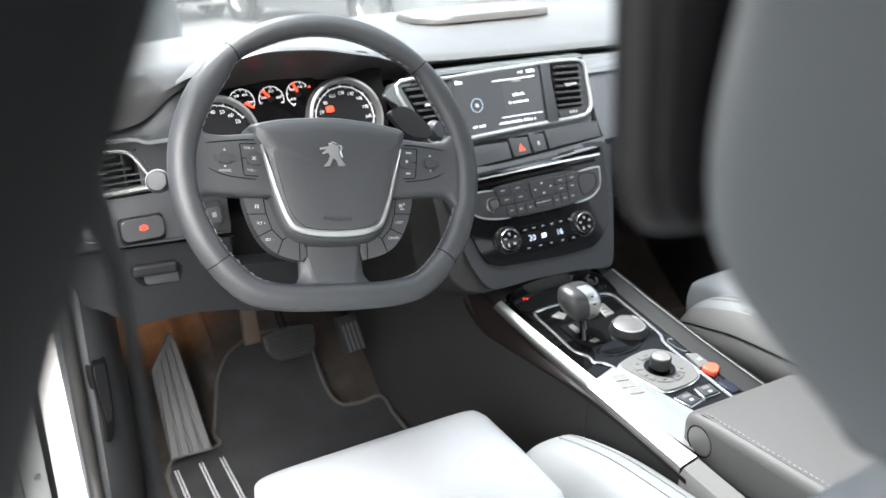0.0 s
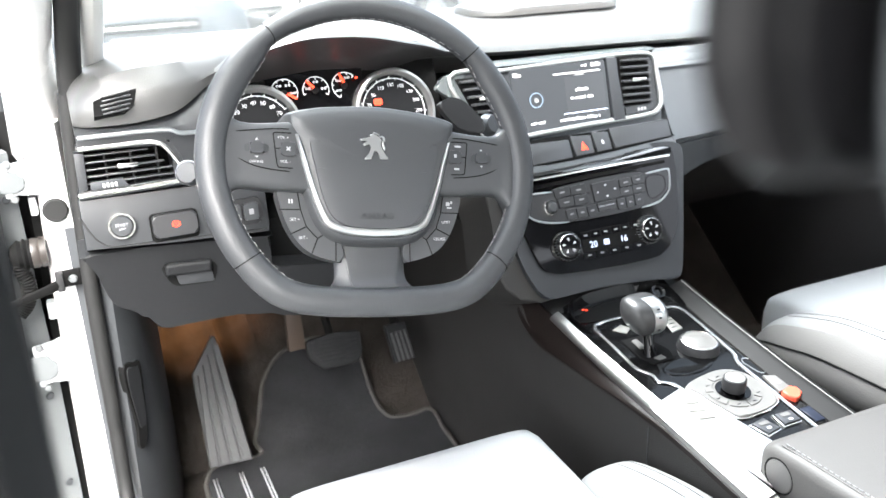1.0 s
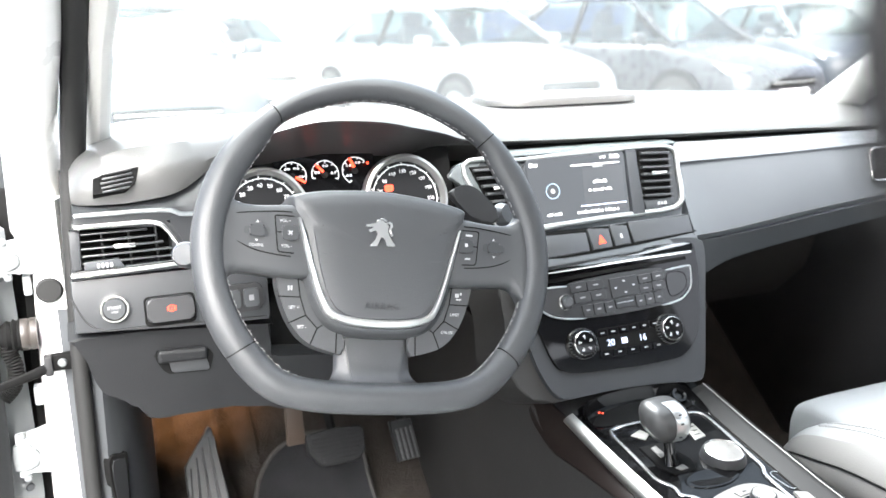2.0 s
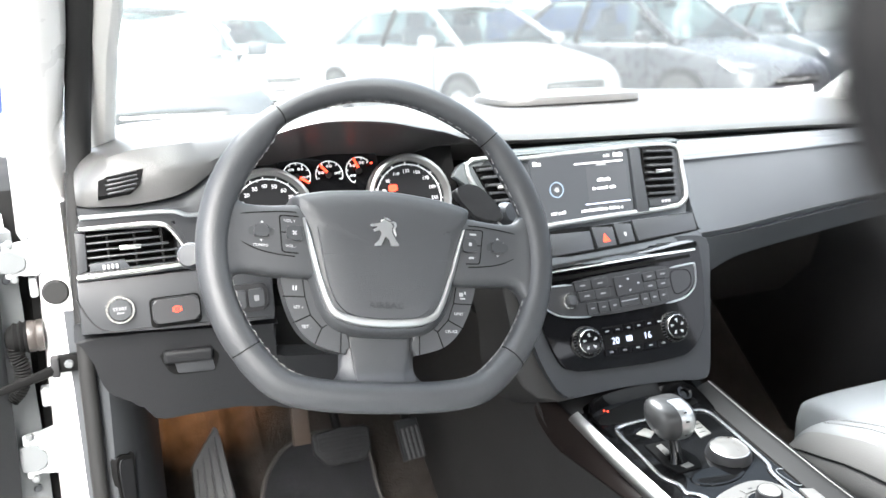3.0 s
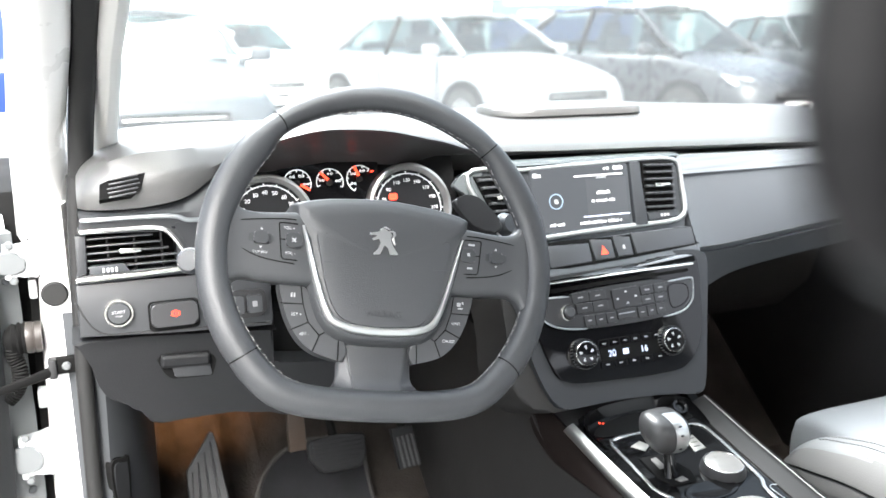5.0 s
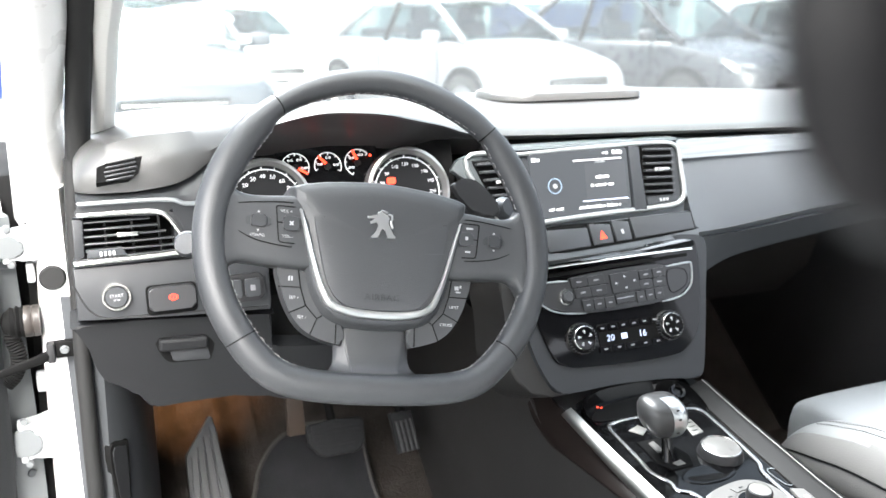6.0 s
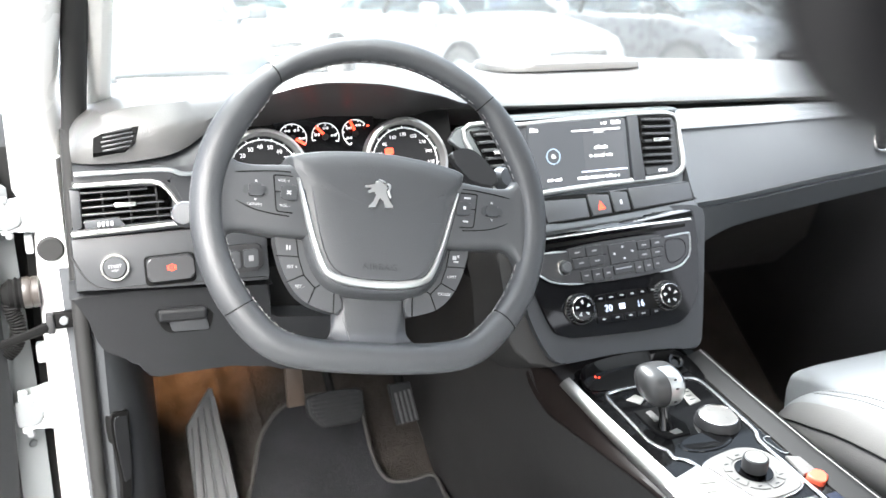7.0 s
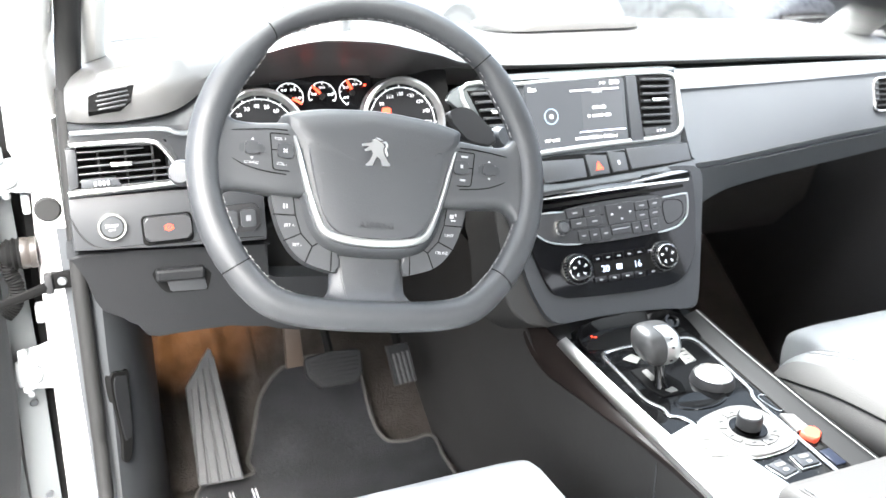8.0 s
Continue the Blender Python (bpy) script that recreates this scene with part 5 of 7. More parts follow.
part("rail", loft([[(xo + 0.003, y, -0.006 - dn), (xo - 0.0008, y, -0.005 - dn), (xo - 0.0012, y, -0.0045), (xo, y, -0.0014), (xo + (xi - xo) * 0.45, y, 0.0026), (xi - 0.0010, y, 0.0052), (xi, y, 0.0042), (xi, y, -0.01)] for y, xo, xi in RAIL for dn in (0.012 * max(0.0, min(1.0, (0.12 - y) / 0.22)),)]), RAILALU, console, "brushed aluminium rail", m=CP)
part("rail_groove", loft([[(xi, y, -0.004), (xi, y, 0.0015), (xi + 0.0040, y, 0.0015), (xi + 0.0040, y, -0.004)] for y, xo, xi in RAIL]), BLACK, console, "dark gap beside the rail", m=CP)
part("tray_edge", loft([[(xi + 0.0038, y, -0.004), (xi + 0.0038, y, 0.0005), (-0.099, y, 0.0005), (-0.099, y, -0.004)] for y, xo, xi in RAIL if y > -0.04]), TRAYGLOSS, console, "gloss edge of the tray", m=CP)
part("rear_cheek", loft([[(-0.1255, y, -0.10), (-0.1260, y, -0.010), (-0.122, y, -0.002), (-0.100, y, 0.004), (-0.094, y, -0.008), (-0.094, y, -0.10)] for y in (-0.2245, -0.40, -0.66)]), SEATT, console, "dark taupe trim behind the rail", m=CP)
part("rail", loft([[(xc - 0.034, y, -0.006), (xc - 0.030, y, 0.002), (xc - 0.010, y, 0.0085), (xc - 0.002, y, 0.0105), (xc + 0.004, y, 0.008), (xc + 0.008, y, -0.02)] for y, xc in ((-0.21, 0.078), (-0.05, 0.083), (0.08, 0.093), (0.19, 0.105))]), DARKRAIL, console, "dark satin side rail", m=CP)
# silvered line along the dark rail's crest paints its highlight
part("crest_highlight", tube([(xc - 0.0035, y, 0.0098) for y, xc in ((-0.21, 0.078), (-0.05, 0.083), (0.08, 0.093), (0.19, 0.105))], 0.0010, 8), PADSILVER, console, "thin pale line painted as the rail's highlight", m=CP)
tray = part("gloss_tray", prism(smooth_loop([(-0.102, 0.190), (-0.06, 0.214), (0.04, 0.216), (0.080, 0.195), (0.072, 0.1), (0.056, -0.05), (0.055, -0.20), (-0.085, -0.20), (-0.094, -0.1), (-0.104, 0.05)], 4), -0.004, 0.0, 0.001), TRAYGLOSS, console, "piano-black tray", m=CP)
wall_line = smooth_loop([(-0.096, 0.125), (-0.099, 0.165), (-0.086, 0.187), (-0.04, 0.198), (0.02, 0.198), (0.055, 0.187), (0.068, 0.165), (0.066, 0.130)], 5, False)
part("tray_wall", loft([[(x, y, 0.0), (x * 1.04, (y - 0.1) * 1.05 + 0.1, 0.008 * min(1, i / 8, (len(wall_line) - 1 - i) / 8) + 0.001), (x * 1.05, (y - 0.1) * 1.07 + 0.1, 0.013 * min(1, i / 8, (len(wall_line) - 1 - i) / 8) + 0.002), (x * 1.06, (y - 0.1) * 1.08 + 0.1, -0.002)] for i, (x, y) in enumerate(wall_line)]), TRAYGLOSS, tray, "curved gloss wall of the front cubby")
part("cubby_mat", prism(smooth_loop([(-0.088, 0.152), (-0.080, 0.178), (-0.03, 0.190), (0.02, 0.190), (0.05, 0.178), (0.05, 0.155)], 4), 0.0, 0.0012), BLACK, tray)
frame_l = smooth_loop([(-0.010, 0.145), (-0.050, 0.146), (-0.076, 0.144), (-0.087, 0.133), (-0.0895, 0.09), (-0.092, 0.048), (-0.092, 0.032), (-0.083, 0.010), (-0.084, -0.005), (-0.071, -0.016), (-0.066, -0.036), (-0.060, -0.06), (-0.041, -0.148), (-0.03, -0.20)], 5, False)
frame_r = smooth_loop([(0.020, 0.144), (0.040, 0.143), (0.054, 0.138), (0.058, 0.121), (0.053, 0.06), (0.047, 0.010), (0.037, -0.012), (0.033, -0.07), (0.029, -0.14), (0.026, -0.20)], 5, False)
for fr in (frame_l, frame_r):
    part("chrome_frame", tube([(x, y, 0.0012) for x, y in fr], 0.0030, 8, flat=0.5), CHROME, tray, "flat chrome tray edging")
part("silver_plate", prism([(-0.067, -0.027), (-0.1085, -0.040), (-0.1085, -0.085), (-0.1055, -0.128), (-0.0995, -0.176), (-0.0940, -0.21), (-0.029, -0.21), (-0.041, -0.148), (-0.060, -0.060)], 0.0, 0.003, 0.001), ALU, tray, "bright aluminium plate")
for kx, ky in ((-0.0775, -0.0535), (-0.0790, -0.0690), (-0.0775, -0.0845)):
    part("plate_key", prism(rounded(0.0200, 0.0135, 0.001), 0.003, 0.0042, 0.0005), CHAMPAGNE, tray, m=pose(kx, ky, 0, 0, 0, -14))
# gear selector
KN = Vector((-0.054, 0.076, 0.050))
gear = part("gear_selector", tube([(-0.056, 0.050, 0.0), (-0.056, 0.054, 0.010), (-0.055, 0.062, 0.026), (-0.055, 0.068, 0.038)], [0.0110, 0.0075, 0.0065, 0.0085], 14), TRAYGLOSS, tray, "dark gear selector with silver inlay")


def knob_point(u, v, g=1.0):
    """A point of the squat knob; u: across from its left, v: over its top from the rear; g swells it."""
    cu = math.cos(u)
    cv, sv = [math.copysign(abs(c) ** 0.72, c) for c in (math.cos(v), math.sin(v))]
    su = math.sqrt(max(0, 1 - abs(cu) ** 4.0))
    dz = sv * su * (0.0215 if sv > 0 else 0.0260) * g
    taper = 1.0 + 7.0 * min(0.0, dz + 0.004)
    return KN + Vector((-cu * 0.0295 * g * taper - 0.10 * dz, -cv * su * 0.0265 * g * taper + 0.004 * sv * su, dz))


part("knob", loft([[knob_point(math.pi * (i + 0.02) / 18.04, 2 * math.pi * j / 28) for j in range(28)] for i in range(19)]), KNOB, gear, "dark satin grey gear knob")
part("inlay", loft([[knob_point(math.pi * f, v, 0.99), knob_point(math.pi * f, v, 1.035), knob_point(math.pi * (f + 0.07), v, 1.045), knob_point(math.pi * (f + 0.15), v, 1.045), knob_point(math.pi * (f + 0.22), v, 1.035), knob_point(math.pi * (f + 0.22), v, 0.99)] for v, f in [(radians(-44 + 11 * k), 0.46 + 0.03 * math.sin(k * 0.28)) for k in range(13)]]), USATIN, gear, "silver inlay")
for dv, du in ((-20, 0.51), (8, 0.53), (36, 0.53)):
    c0 = knob_point(math.pi * (du + 0.04), radians(dv), 1.05)
    part("gear_mark", box(c0, (0.0040, 0.0020, 0.0020), 0.0005), DARK, gear, "dark letter mark")
gate = part("gate", prism([(-0.072, 0.094), (-0.038, 0.094), (-0.026, 0.050), (-0.034, 0.030), (-0.066, 0.030), (-0.074, 0.050)], 0, 0.0022, 0.001), BLACK, tray)
part("gate_step", prism([(-0.061, 0.086), (-0.052, 0.088), (-0.052, 0.066), (-0.062, 0.064)], 0.0022, 0.0034, 0.0005), PADSILVER, gate)
part("gate_step", prism([(-0.058, 0.040), (-0.045, 0.043), (-0.043, 0.034), (-0.054, 0.033)], 0.0022, 0.0034, 0.0005), PADSILVER, gate)
part("gate_mark", prism([(-0.066, 0.122), (-0.048, 0.129), (-0.041, 0.117), (-0.054, 0.107)], 0, 0.0014, 0.0005), CHAMPAGNE, tray)
gm = part("gate_mark", prism([(0.014, 0.120), (0.029, 0.119), (0.026, 0.088), (0.006, 0.084)], 0, 0.0014, 0.0005), CHAMPAGNE, tray)
for k in range(3):
    part("mark", box((0.0165 + 0.002 * k, 0.094 + 0.009 * k, 0.0016), (0.010, 0.0012, 0.0004)), DARK, gm)
part("shallow_dish", lathe([(0, 0.0006), (0.030, 0.0010), (0.040, 0.0024), (0.043, 0.0020), (0.044, 0)], 40), TRAYGLOSS, tray, m=pose(-0.027, 0.010, 0) @ Matrix.Diagonal((0.85, 0.40, 0.6, 1)))
dial = part("selector_dial", lathe([(0, 0.0125), (0.0185, 0.0125), (0.0195, 0.0118), (0.0205, 0.0118), (0.0225, 0.0112)], 40), PADSILVER, tray, "round drive-mode dial", m=pose(0.014, 0.040, 0))
part("ring", lathe([(0.0222, 0.0105), (0.0232, 0.0118), (0.0250, 0.0112), (0.0275, 0.0055), (0.0285, 0.0)], 44), DARK, dial, "dark knurled ring")
part("bright_ring", lathe([(0.0226, 0.0116), (0.0232, 0.0124), (0.0240, 0.0120), (0.0243, 0.0112)], 44), CHROME, dial, "thin chrome ring")
for k in range(4):
    part("mark", box((0.012, 0, 0.0127), (0.0045, 0.0009, 0.0004)), PADSILVER, dial, m=pose(0, 0, 0, 0, 0, 25 + 90 * k))
pad_line = smooth_loop([(-0.060, -0.030), (-0.030, -0.020), (0.003, -0.018), (0.022, -0.031), (0.029, -0.060), (0.030, -0.079), (0.021, -0.097), (-0.005, -0.105), (-0.042, -0.104), (-0.050, -0.085), (-0.058, -0.050)], 4)
ctrl = part("control_pad", prism(pad_line, 0.0, 0.0045, 0.0015), PADSILVER, tray, "silvered control pad round a rotary knob")
part("pad_rim", tube([(-0.016 + (x + 0.016) * 1.02, -0.062 + (y + 0.062) * 1.02, 0.0015) for x, y in pad_line], 0.0016, 8, closed=True), CHROME, ctrl, "chrome rim")
part("well", lathe([(0.0215, 0.0052), (0.0205, 0.0050), (0.0150, 0.0048), (0, 0.0048)], 36), TRAYGLOSS, ctrl, "black well round the knob", m=pose(-0.015, -0.060, 0))
rk = part("rotary_knob", lathe([(0.0142, 0.0045), (0.0146, 0.016), (0.0138, 0.0195), (0.0120, 0.0208)], 34), DARK, tray, "black rotary knob with silver cap", m=pose(-0.015, -0.060, 0.003))
part("cap", lathe([(0, 0.0212), (0.0095, 0.0212), (0.0122, 0.0205)], 30), CHAMPAGNE, rk, "silver cap")
for a0, a1 in ((20, 62), (66, 112), (116, 165), (172, 218), (224, 262), (268, 305), (310, 340)):
    arc = [(-0.015 + r * math.cos(radians(a0 + (a1 - a0) * k / 5)), -0.060 + r * 0.98 * math.sin(radians(a0 + (a1 - a0) * k / 5))) for r, ks in ((0.0250, range(6)), (0.0345, range(5, -1, -1))) for k in ks]
    pk = part("pad_key", prism(arc, 0.0045, 0.0056, 0.0005), PADSILVER, ctrl)
    am = radians((a0 + a1) / 2)
    part("mark", box((-0.015 + 0.030 * math.cos(am), -0.060 + 0.0295 * math.sin(am), 0.0058), (0.0050, 0.0016, 0.0004)), DARK, pk)
for o in ([(-0.040, -0.121), (-0.034, -0.143), (-0.014, -0.139), (-0.020, -0.117)], [(-0.003, -0.117), (-0.005, -0.137), (0.019, -0.137), (0.021, -0.118)]):
    cx, cy = sum(p[0] for p in o) / 4, sum(p[1] for p in o) / 4
    part("key_frame", prism([(cx + (x - cx) * 1.16, cy + (y - cy) * 1.16) for x, y in o], 0.0, 0.0020, 0.0006), CHROME, tray)
    k = part("lower_key", prism(o, 0.0, 0.0048, 0.0015), BTN, tray, "dark rocker key")
    part("mark", prism(rounded(0.013, 0.006, 0.002, cx=cx, cy=cy + 0.004), 0.0048, 0.0053), PADSILVER, k)
    part("mark", prism(rounded(0.006, 0.004, 0.0015, cx=cx, cy=cy - 0.005), 0.0048, 0.0053), LEGEND, k)
part("side_pocket", tube([(x, y, 0.0010) for x, y in smooth_loop([(0.050, -0.006), (0.058, -0.012), (0.060, -0.036), (0.052, -0.042), (0.046, -0.036), (0.044, -0.012)], 4)], 0.0006, 6, closed=True), STRIP, tray, "thin chrome outline of a pocket")
sp = part("side_key", prism([(0.043, -0.048), (0.037, -0.083), (0.062, -0.083), (0.062, -0.056)], 0.0, 0.0035, 0.001), PADSILVER, tray, "silvered side key")
part("mark", box((0.050, -0.068, 0.0037), (0.005, 0.005, 0.0004)), LEGEND, sp)
part("orange_tab", prism(smooth_loop([(0.037, -0.087), (0.040, -0.103), (0.046, -0.105), (0.060, -0.097), (0.058, -0.086), (0.054, -0.083)], 3), 0, 0.0065, 0.0025, 3), ORANGE, tray, "orange tab")
part("blue_tab", prism([(0.036, -0.118), (0.036, -0.145), (0.056, -0.145), (0.056, -0.118)], 0, 0.0015, 0.0005), mat("dark_blue_plastic", (0.006, 0.009, 0.022), 0.3), tray, "dark blue insert")
for dx, dz in ((0.0, 0.0), (0.006, -0.002)):
    part("warning_lamp", box((-0.086 + dx, 0.168, 0.013 + dz), (0.0022, 0.002, 0.0018), 0.0005), LITR, tray, "tiny red lamp")
sock = part("socket", lathe([(0.006, 0.002), (0.007, 0.009), (0.0105, 0.010), (0.0125, 0.006), (0.013, 0)], 24), TRAYGLOSS, tray, "gloss socket rim", m=pose(0.046, 0.176, 0.004, 30))
part("socket_lid", lathe([(0, 0.006), (0.005, 0.006), (0.0075, 0.003)], 20), TRAYGLOSS, sock)
# armrest
arm = thing("armrest", "dark taupe leather centre armrest with pale stitching", "armrest", pose(0.405, -0.40, 0.0))
arm_rings = []
for y, w, top in ((0.118, 0.084, 0.690), (0.113, 0.093, 0.698), (0.100, 0.096, 0.7035), (0.07, 0.097, 0.707), (-0.1, 0.098, 0.714), (-0.34, 0.098, 0.718)):
    h = top - 0.638
    arm_rings.append([(x, y, top - h / 2 + yy) for x, yy in rounded(2 * w, h, min(0.013, h * 0.45), 4)])
part("lid", loft(arm_rings), ARMREST, arm, "taupe-grey padded lid")
part("arm_base", box((0, -0.12, 0.60), (0.20, 0.46, 0.10), 0.012), SOFT, arm)
part("lid_seam", tube([(-0.0865, 0.095, 0.7050), (-0.0865, 0.05, 0.7078), (-0.0865, -0.1, 0.7140), (-0.0865, -0.34, 0.7180)], 0.0007, 6), SEATT, arm, "sewn seam")
part("release_button", lathe([(0, 0.004), (0.015, 0.004), (0.018, 0.002), (0.018, 0)], 26), SEATT, arm, "round release button", m=pose(-0.0945, 0.085, 0.676, 0, -90, 0))
part("button_groove", lathe([(0.0182, 0.0022), (0.0192, 0.0030), (0.0202, 0.0022)], 28), BLACK, arm, m=pose(-0.0945, 0.085, 0.676, 0, -90, 0))
st = bmesh.new()
for i in range(60):
    y = 0.09 - i * 0.007
    box((-0.083, y, 0.7073 + (0.07 - y) * 0.0412 if y > -0.1 else 0.7143 + (-0.1 - y) * 0.0167), (0.0012, 0.0042, 0.0012), bm=st)
tagged(part("stitching", st, STITCH, arm, "pale stitch line"), kind="stuff")

# ---- footwell ----
kick = thing("kick_panel", "dark grey footwell side panel with bonnet release lever", "trim panel")
part("panel", loft([[(-0.303, 0.335, z + 0.0), (-0.285 - 0.004 * k, 0.318, z), (-0.258 - 0.004 * k, 0.345, z), (-0.236 - 0.002 * k, 0.42, z), (-0.222, 0.54, z), (-0.228, 0.62, z), (-0.26, 0.75, z), (-0.33, 0.75, z), (-0.33, 0.345, z)] for k, z in enumerate((0.86, 0.70, 0.55, 0.42, 0.29))]), KICK, kick)
part("sill_trim", loft([[(-0.325, y, 0.30), (-0.325, y, 0.40), (-0.30, y, 0.405), (-0.285, y, 0.39), (-0.27, y, 0.29)] for y in (0.33, 0.0, -0.7)]), SOFT, kick)
lever_m = face(-0.277, 0.3255, 0.585, 0, 0, 38) @ pose(-0.0045, 0.001, 0)
part("recess", prism(smooth_loop([(-0.013, 0.062), (0.012, 0.064), (0.018, 0.055), (0.012, -0.03), (0.004, -0.068), (-0.008, -0.068), (-0.006, -0.03)], 4), -0.01, 0.0012, 0.0006), BLACK, kick, m=lever_m)
part("release_lever", prism(smooth_loop([(-0.009, 0.056), (0.009, 0.058), (0.013, 0.05), (0.010, -0.03), (0.002, -0.036), (-0.003, -0.03)], 4), 0.0, 0.0026, 0.0010), KNEE, kick, "bonnet release lever", m=lever_m)
footrest = thing("footrest", "grey ribbed plastic driver's footrest on the carpet", "footrest", pose(-0.140, 0.545, 0.44, 60, 0, 0))
part("plate", prism([(-0.036, -0.115), (0.038, -0.118), (0.028, 0.00), (0.016, 0.112), (0.010, 0.116), (-0.036, 0.055)], -0.02, 0.0, 0.004), FOOTREST, footrest)
for i in range(4):
    x = -0.030 + i * 0.0195
    part("rib", loft([[(x - 0.0085, -0.112, 0.0), (x - 0.0060, -0.112, 0.004), (x + 0.0060, -0.112, 0.004), (x + 0.0085, -0.112, 0.0)], [(x * 0.6 - 0.010, 0.05 + i * 0.016, 0.0), (x * 0.6 - 0.008, 0.05 + i * 0.016, 0.004), (x * 0.6, 0.05 + i * 0.016, 0.004), (x * 0.6 + 0.0015, 0.05 + i * 0.016, 0.0)]]), FOOTREST, footrest)
brake = thing("brake_pedal", "wide ribbed rubber brake pedal", "pedal", pose(0.068, 0.49, 0.516, 62, 0, 0))
part("pad", prism([(-0.050, 0.020), (-0.044, 0.027), (0.0, 0.029), (0.044, 0.027), (0.051, 0.020), (0.049, -0.014), (0.038, -0.029), (0.030, -0.032), (-0.024, -0.032), (-0.034, -0.027), (-0.050, -0.006)], -0.012, 0.004, 0.004), PEDAL, brake)
for i in range(7):
    part("rib", box((0, 0.020 - i * 0.0072, 0.0055), (0.084 - max(0, i - 3) * 0.010, 0.0036, 0.005), 0.0008), PEDAL, brake)
part("arm", tube([(0.0, 0.0, -0.01), (0.0, 0.06, -0.03), (0.0, 0.22, -0.05)], 0.008, 8), BLACK, brake)
accel = thing("accelerator_pedal", "black ribbed accelerator pedal", "pedal", pose(0.203, 0.51, 0.475, 60, 0, 0))
part("pad", prism([(-0.024, 0.050), (0.018, 0.050), (0.0225, -0.022), (-0.0195, -0.024)], -0.012, 0.0, 0.003), PEDAL, accel)
for i in range(4):
    part("rib", box((-0.012 + i * 0.009, 0.006, 0.001), (0.004, 0.056, 0.003), 0.0008, m=pose(0, 0, 0, 0, 0, 4)), FOOTREST, accel)
part("arm", tube([(0, 0.04, -0.01), (0, 0.16, -0.03)], 0.008, 8), BLACK, accel)
bracket = solo("pedal_bracket", prism([(-0.016, -0.05), (0.014, -0.05), (0.012, 0.06), (-0.014, 0.06)], -0.01, 0.006, 0.002), BRONZE, "brown bracket hanging by the pedals", "bracket", m=face(0.005, 0.52, 0.57, 10))


# floor mat: a carpet sheet that climbs the toe board
def mat_z(y):
    return 0.296 + 0.80 * 0.03 * math.log(1 + math.exp((y - 0.555) / 0.03))


mat_line = smooth_loop([(-0.078, 0.537), (-0.083, 0.560), (-0.073, 0.587), (-0.054, 0.629), (-0.042, 0.656), (-0.021, 0.681), (0.009, 0.703), (0.055, 0.717), (0.092, 0.717), (0.155, 0.712), (0.170, 0.695), (0.168, 0.663), (0.165, 0.623), (0.165, 0.594), (0.168, 0.566), (0.180, 0.542), (0.200, 0.535), (0.225, 0.533), (0.255, 0.537), (0.268, 0.525), (0.268, 0.500), (0.262, 0.42), (0.262, 0.0), (0.262, -0.25), (-0.19, -0.25), (-0.19, 0.0), (-0.19, 0.44), (-0.185, 0.50), (-0.170, 0.528), (-0.14, 0.532), (-0.10, 0.530)], 4)
fm = thing("floor_mat", "charcoal carpet floor mat with a braided edge", "floor mat")
bm = bmesh.new()
lo = [bm.verts.new((x, y, mat_z(y))) for x, y in mat_line]
f = bm.faces.new(lo)
bmesh.ops.triangulate(bm, faces=[f])
for k in range(3):
    long_e = [e for e in bm.edges if e.calc_length() > 0.04]
    bmesh.ops.subdivide_edges(bm, edges=long_e, cuts=1)
    bmesh.ops.triangulate(bm, faces=bm.faces[:])
for v in bm.verts:
    v.co.z = mat_z(v.co.y) + 0.008
r = bmesh.ops.extrude_face_region(bm, geom=bm.faces[:])
for v in [g for g in r["geom"] if isinstance(g, bmesh.types.BMVert)]:
    v.co.z -= 0.007
part("carpet", bm, CARPET, fm)
part("edging", tube([(x, y, mat_z(y) + 0.007) for x, y in mat_line], 0.0042, 8, closed=True), PIPING, fm, "braided edging")
for x in (-0.171, -0.125, -0.086):
    st_p = part("strip", box((x, 0.325, 0.3050), (0.0095, 0.42, 0.003), 0.001, m=None), KNEE, fm, "heel strip with two pale ridges")
    for dx in (-0.0028, 0.0028):
        part("ridge", box((x + dx, 0.325, 0.3068), (0.0026, 0.42, 0.002), 0.0006), LEGEND, st_p)

pm = thing("floor_mat", "charcoal carpet passenger floor mat with a stitched edge", "floor mat")
pm_line = [(x, y) for x, y in rounded(0.46, 0.80, 0.06, 6, 0.84, 0.12)]
# mat and floor sheet are coloured darker than the driver's, as painted shade
part("carpet", prism(pm_line, 0.292, 0.300, 0.002), mat("shaded_mat_carpet", (0.012, 0.0115, 0.011), 0.95, grain=0.9, grain_size=600, vary=0.4, vary_size=14, spec=0.05), pm)
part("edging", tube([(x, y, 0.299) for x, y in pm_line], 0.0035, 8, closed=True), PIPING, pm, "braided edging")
part("shaded_floor", box((0.84, 0.10, 0.2915), (0.60, 1.1, 0.002)), PASSCARPET, pm, "carpet under the mat, darkened for footwell shade")

# loose carpet with folds over the toe board's outer end
bm = bmesh.new()
cols, rows_n = 40, 36
grid = []
for i in range(cols + 1):
    x = -0.262 + 0.232 * i / cols
    line = []
    for j in range(rows_n + 1):
        y = 0.545 + 0.36 * j / rows_n
        fold = 0.032 * math.exp(-((x + 0.085 + 0.12 * (y - 0.6)) / 0.016) ** 2) + 0.034 * math.exp(-((x + 0.222 - 0.10 * (y - 0.6)) / 0.018) ** 2)
        line.append(bm.verts.new((x, y, 0.294 + 0.795 * 0.02 * math.log(1 + math.exp((y - 0.56) / 0.02)) + fold * min(1, (y - 0.545) / 0.06) + 0.0045 * math.sin(51 * x + 29 * y) * math.sin(43 * y - 12 * x) + 0.0075 * abs(math.sin(62 * x + 9 * y)) ** 3)))
    grid.append(line)
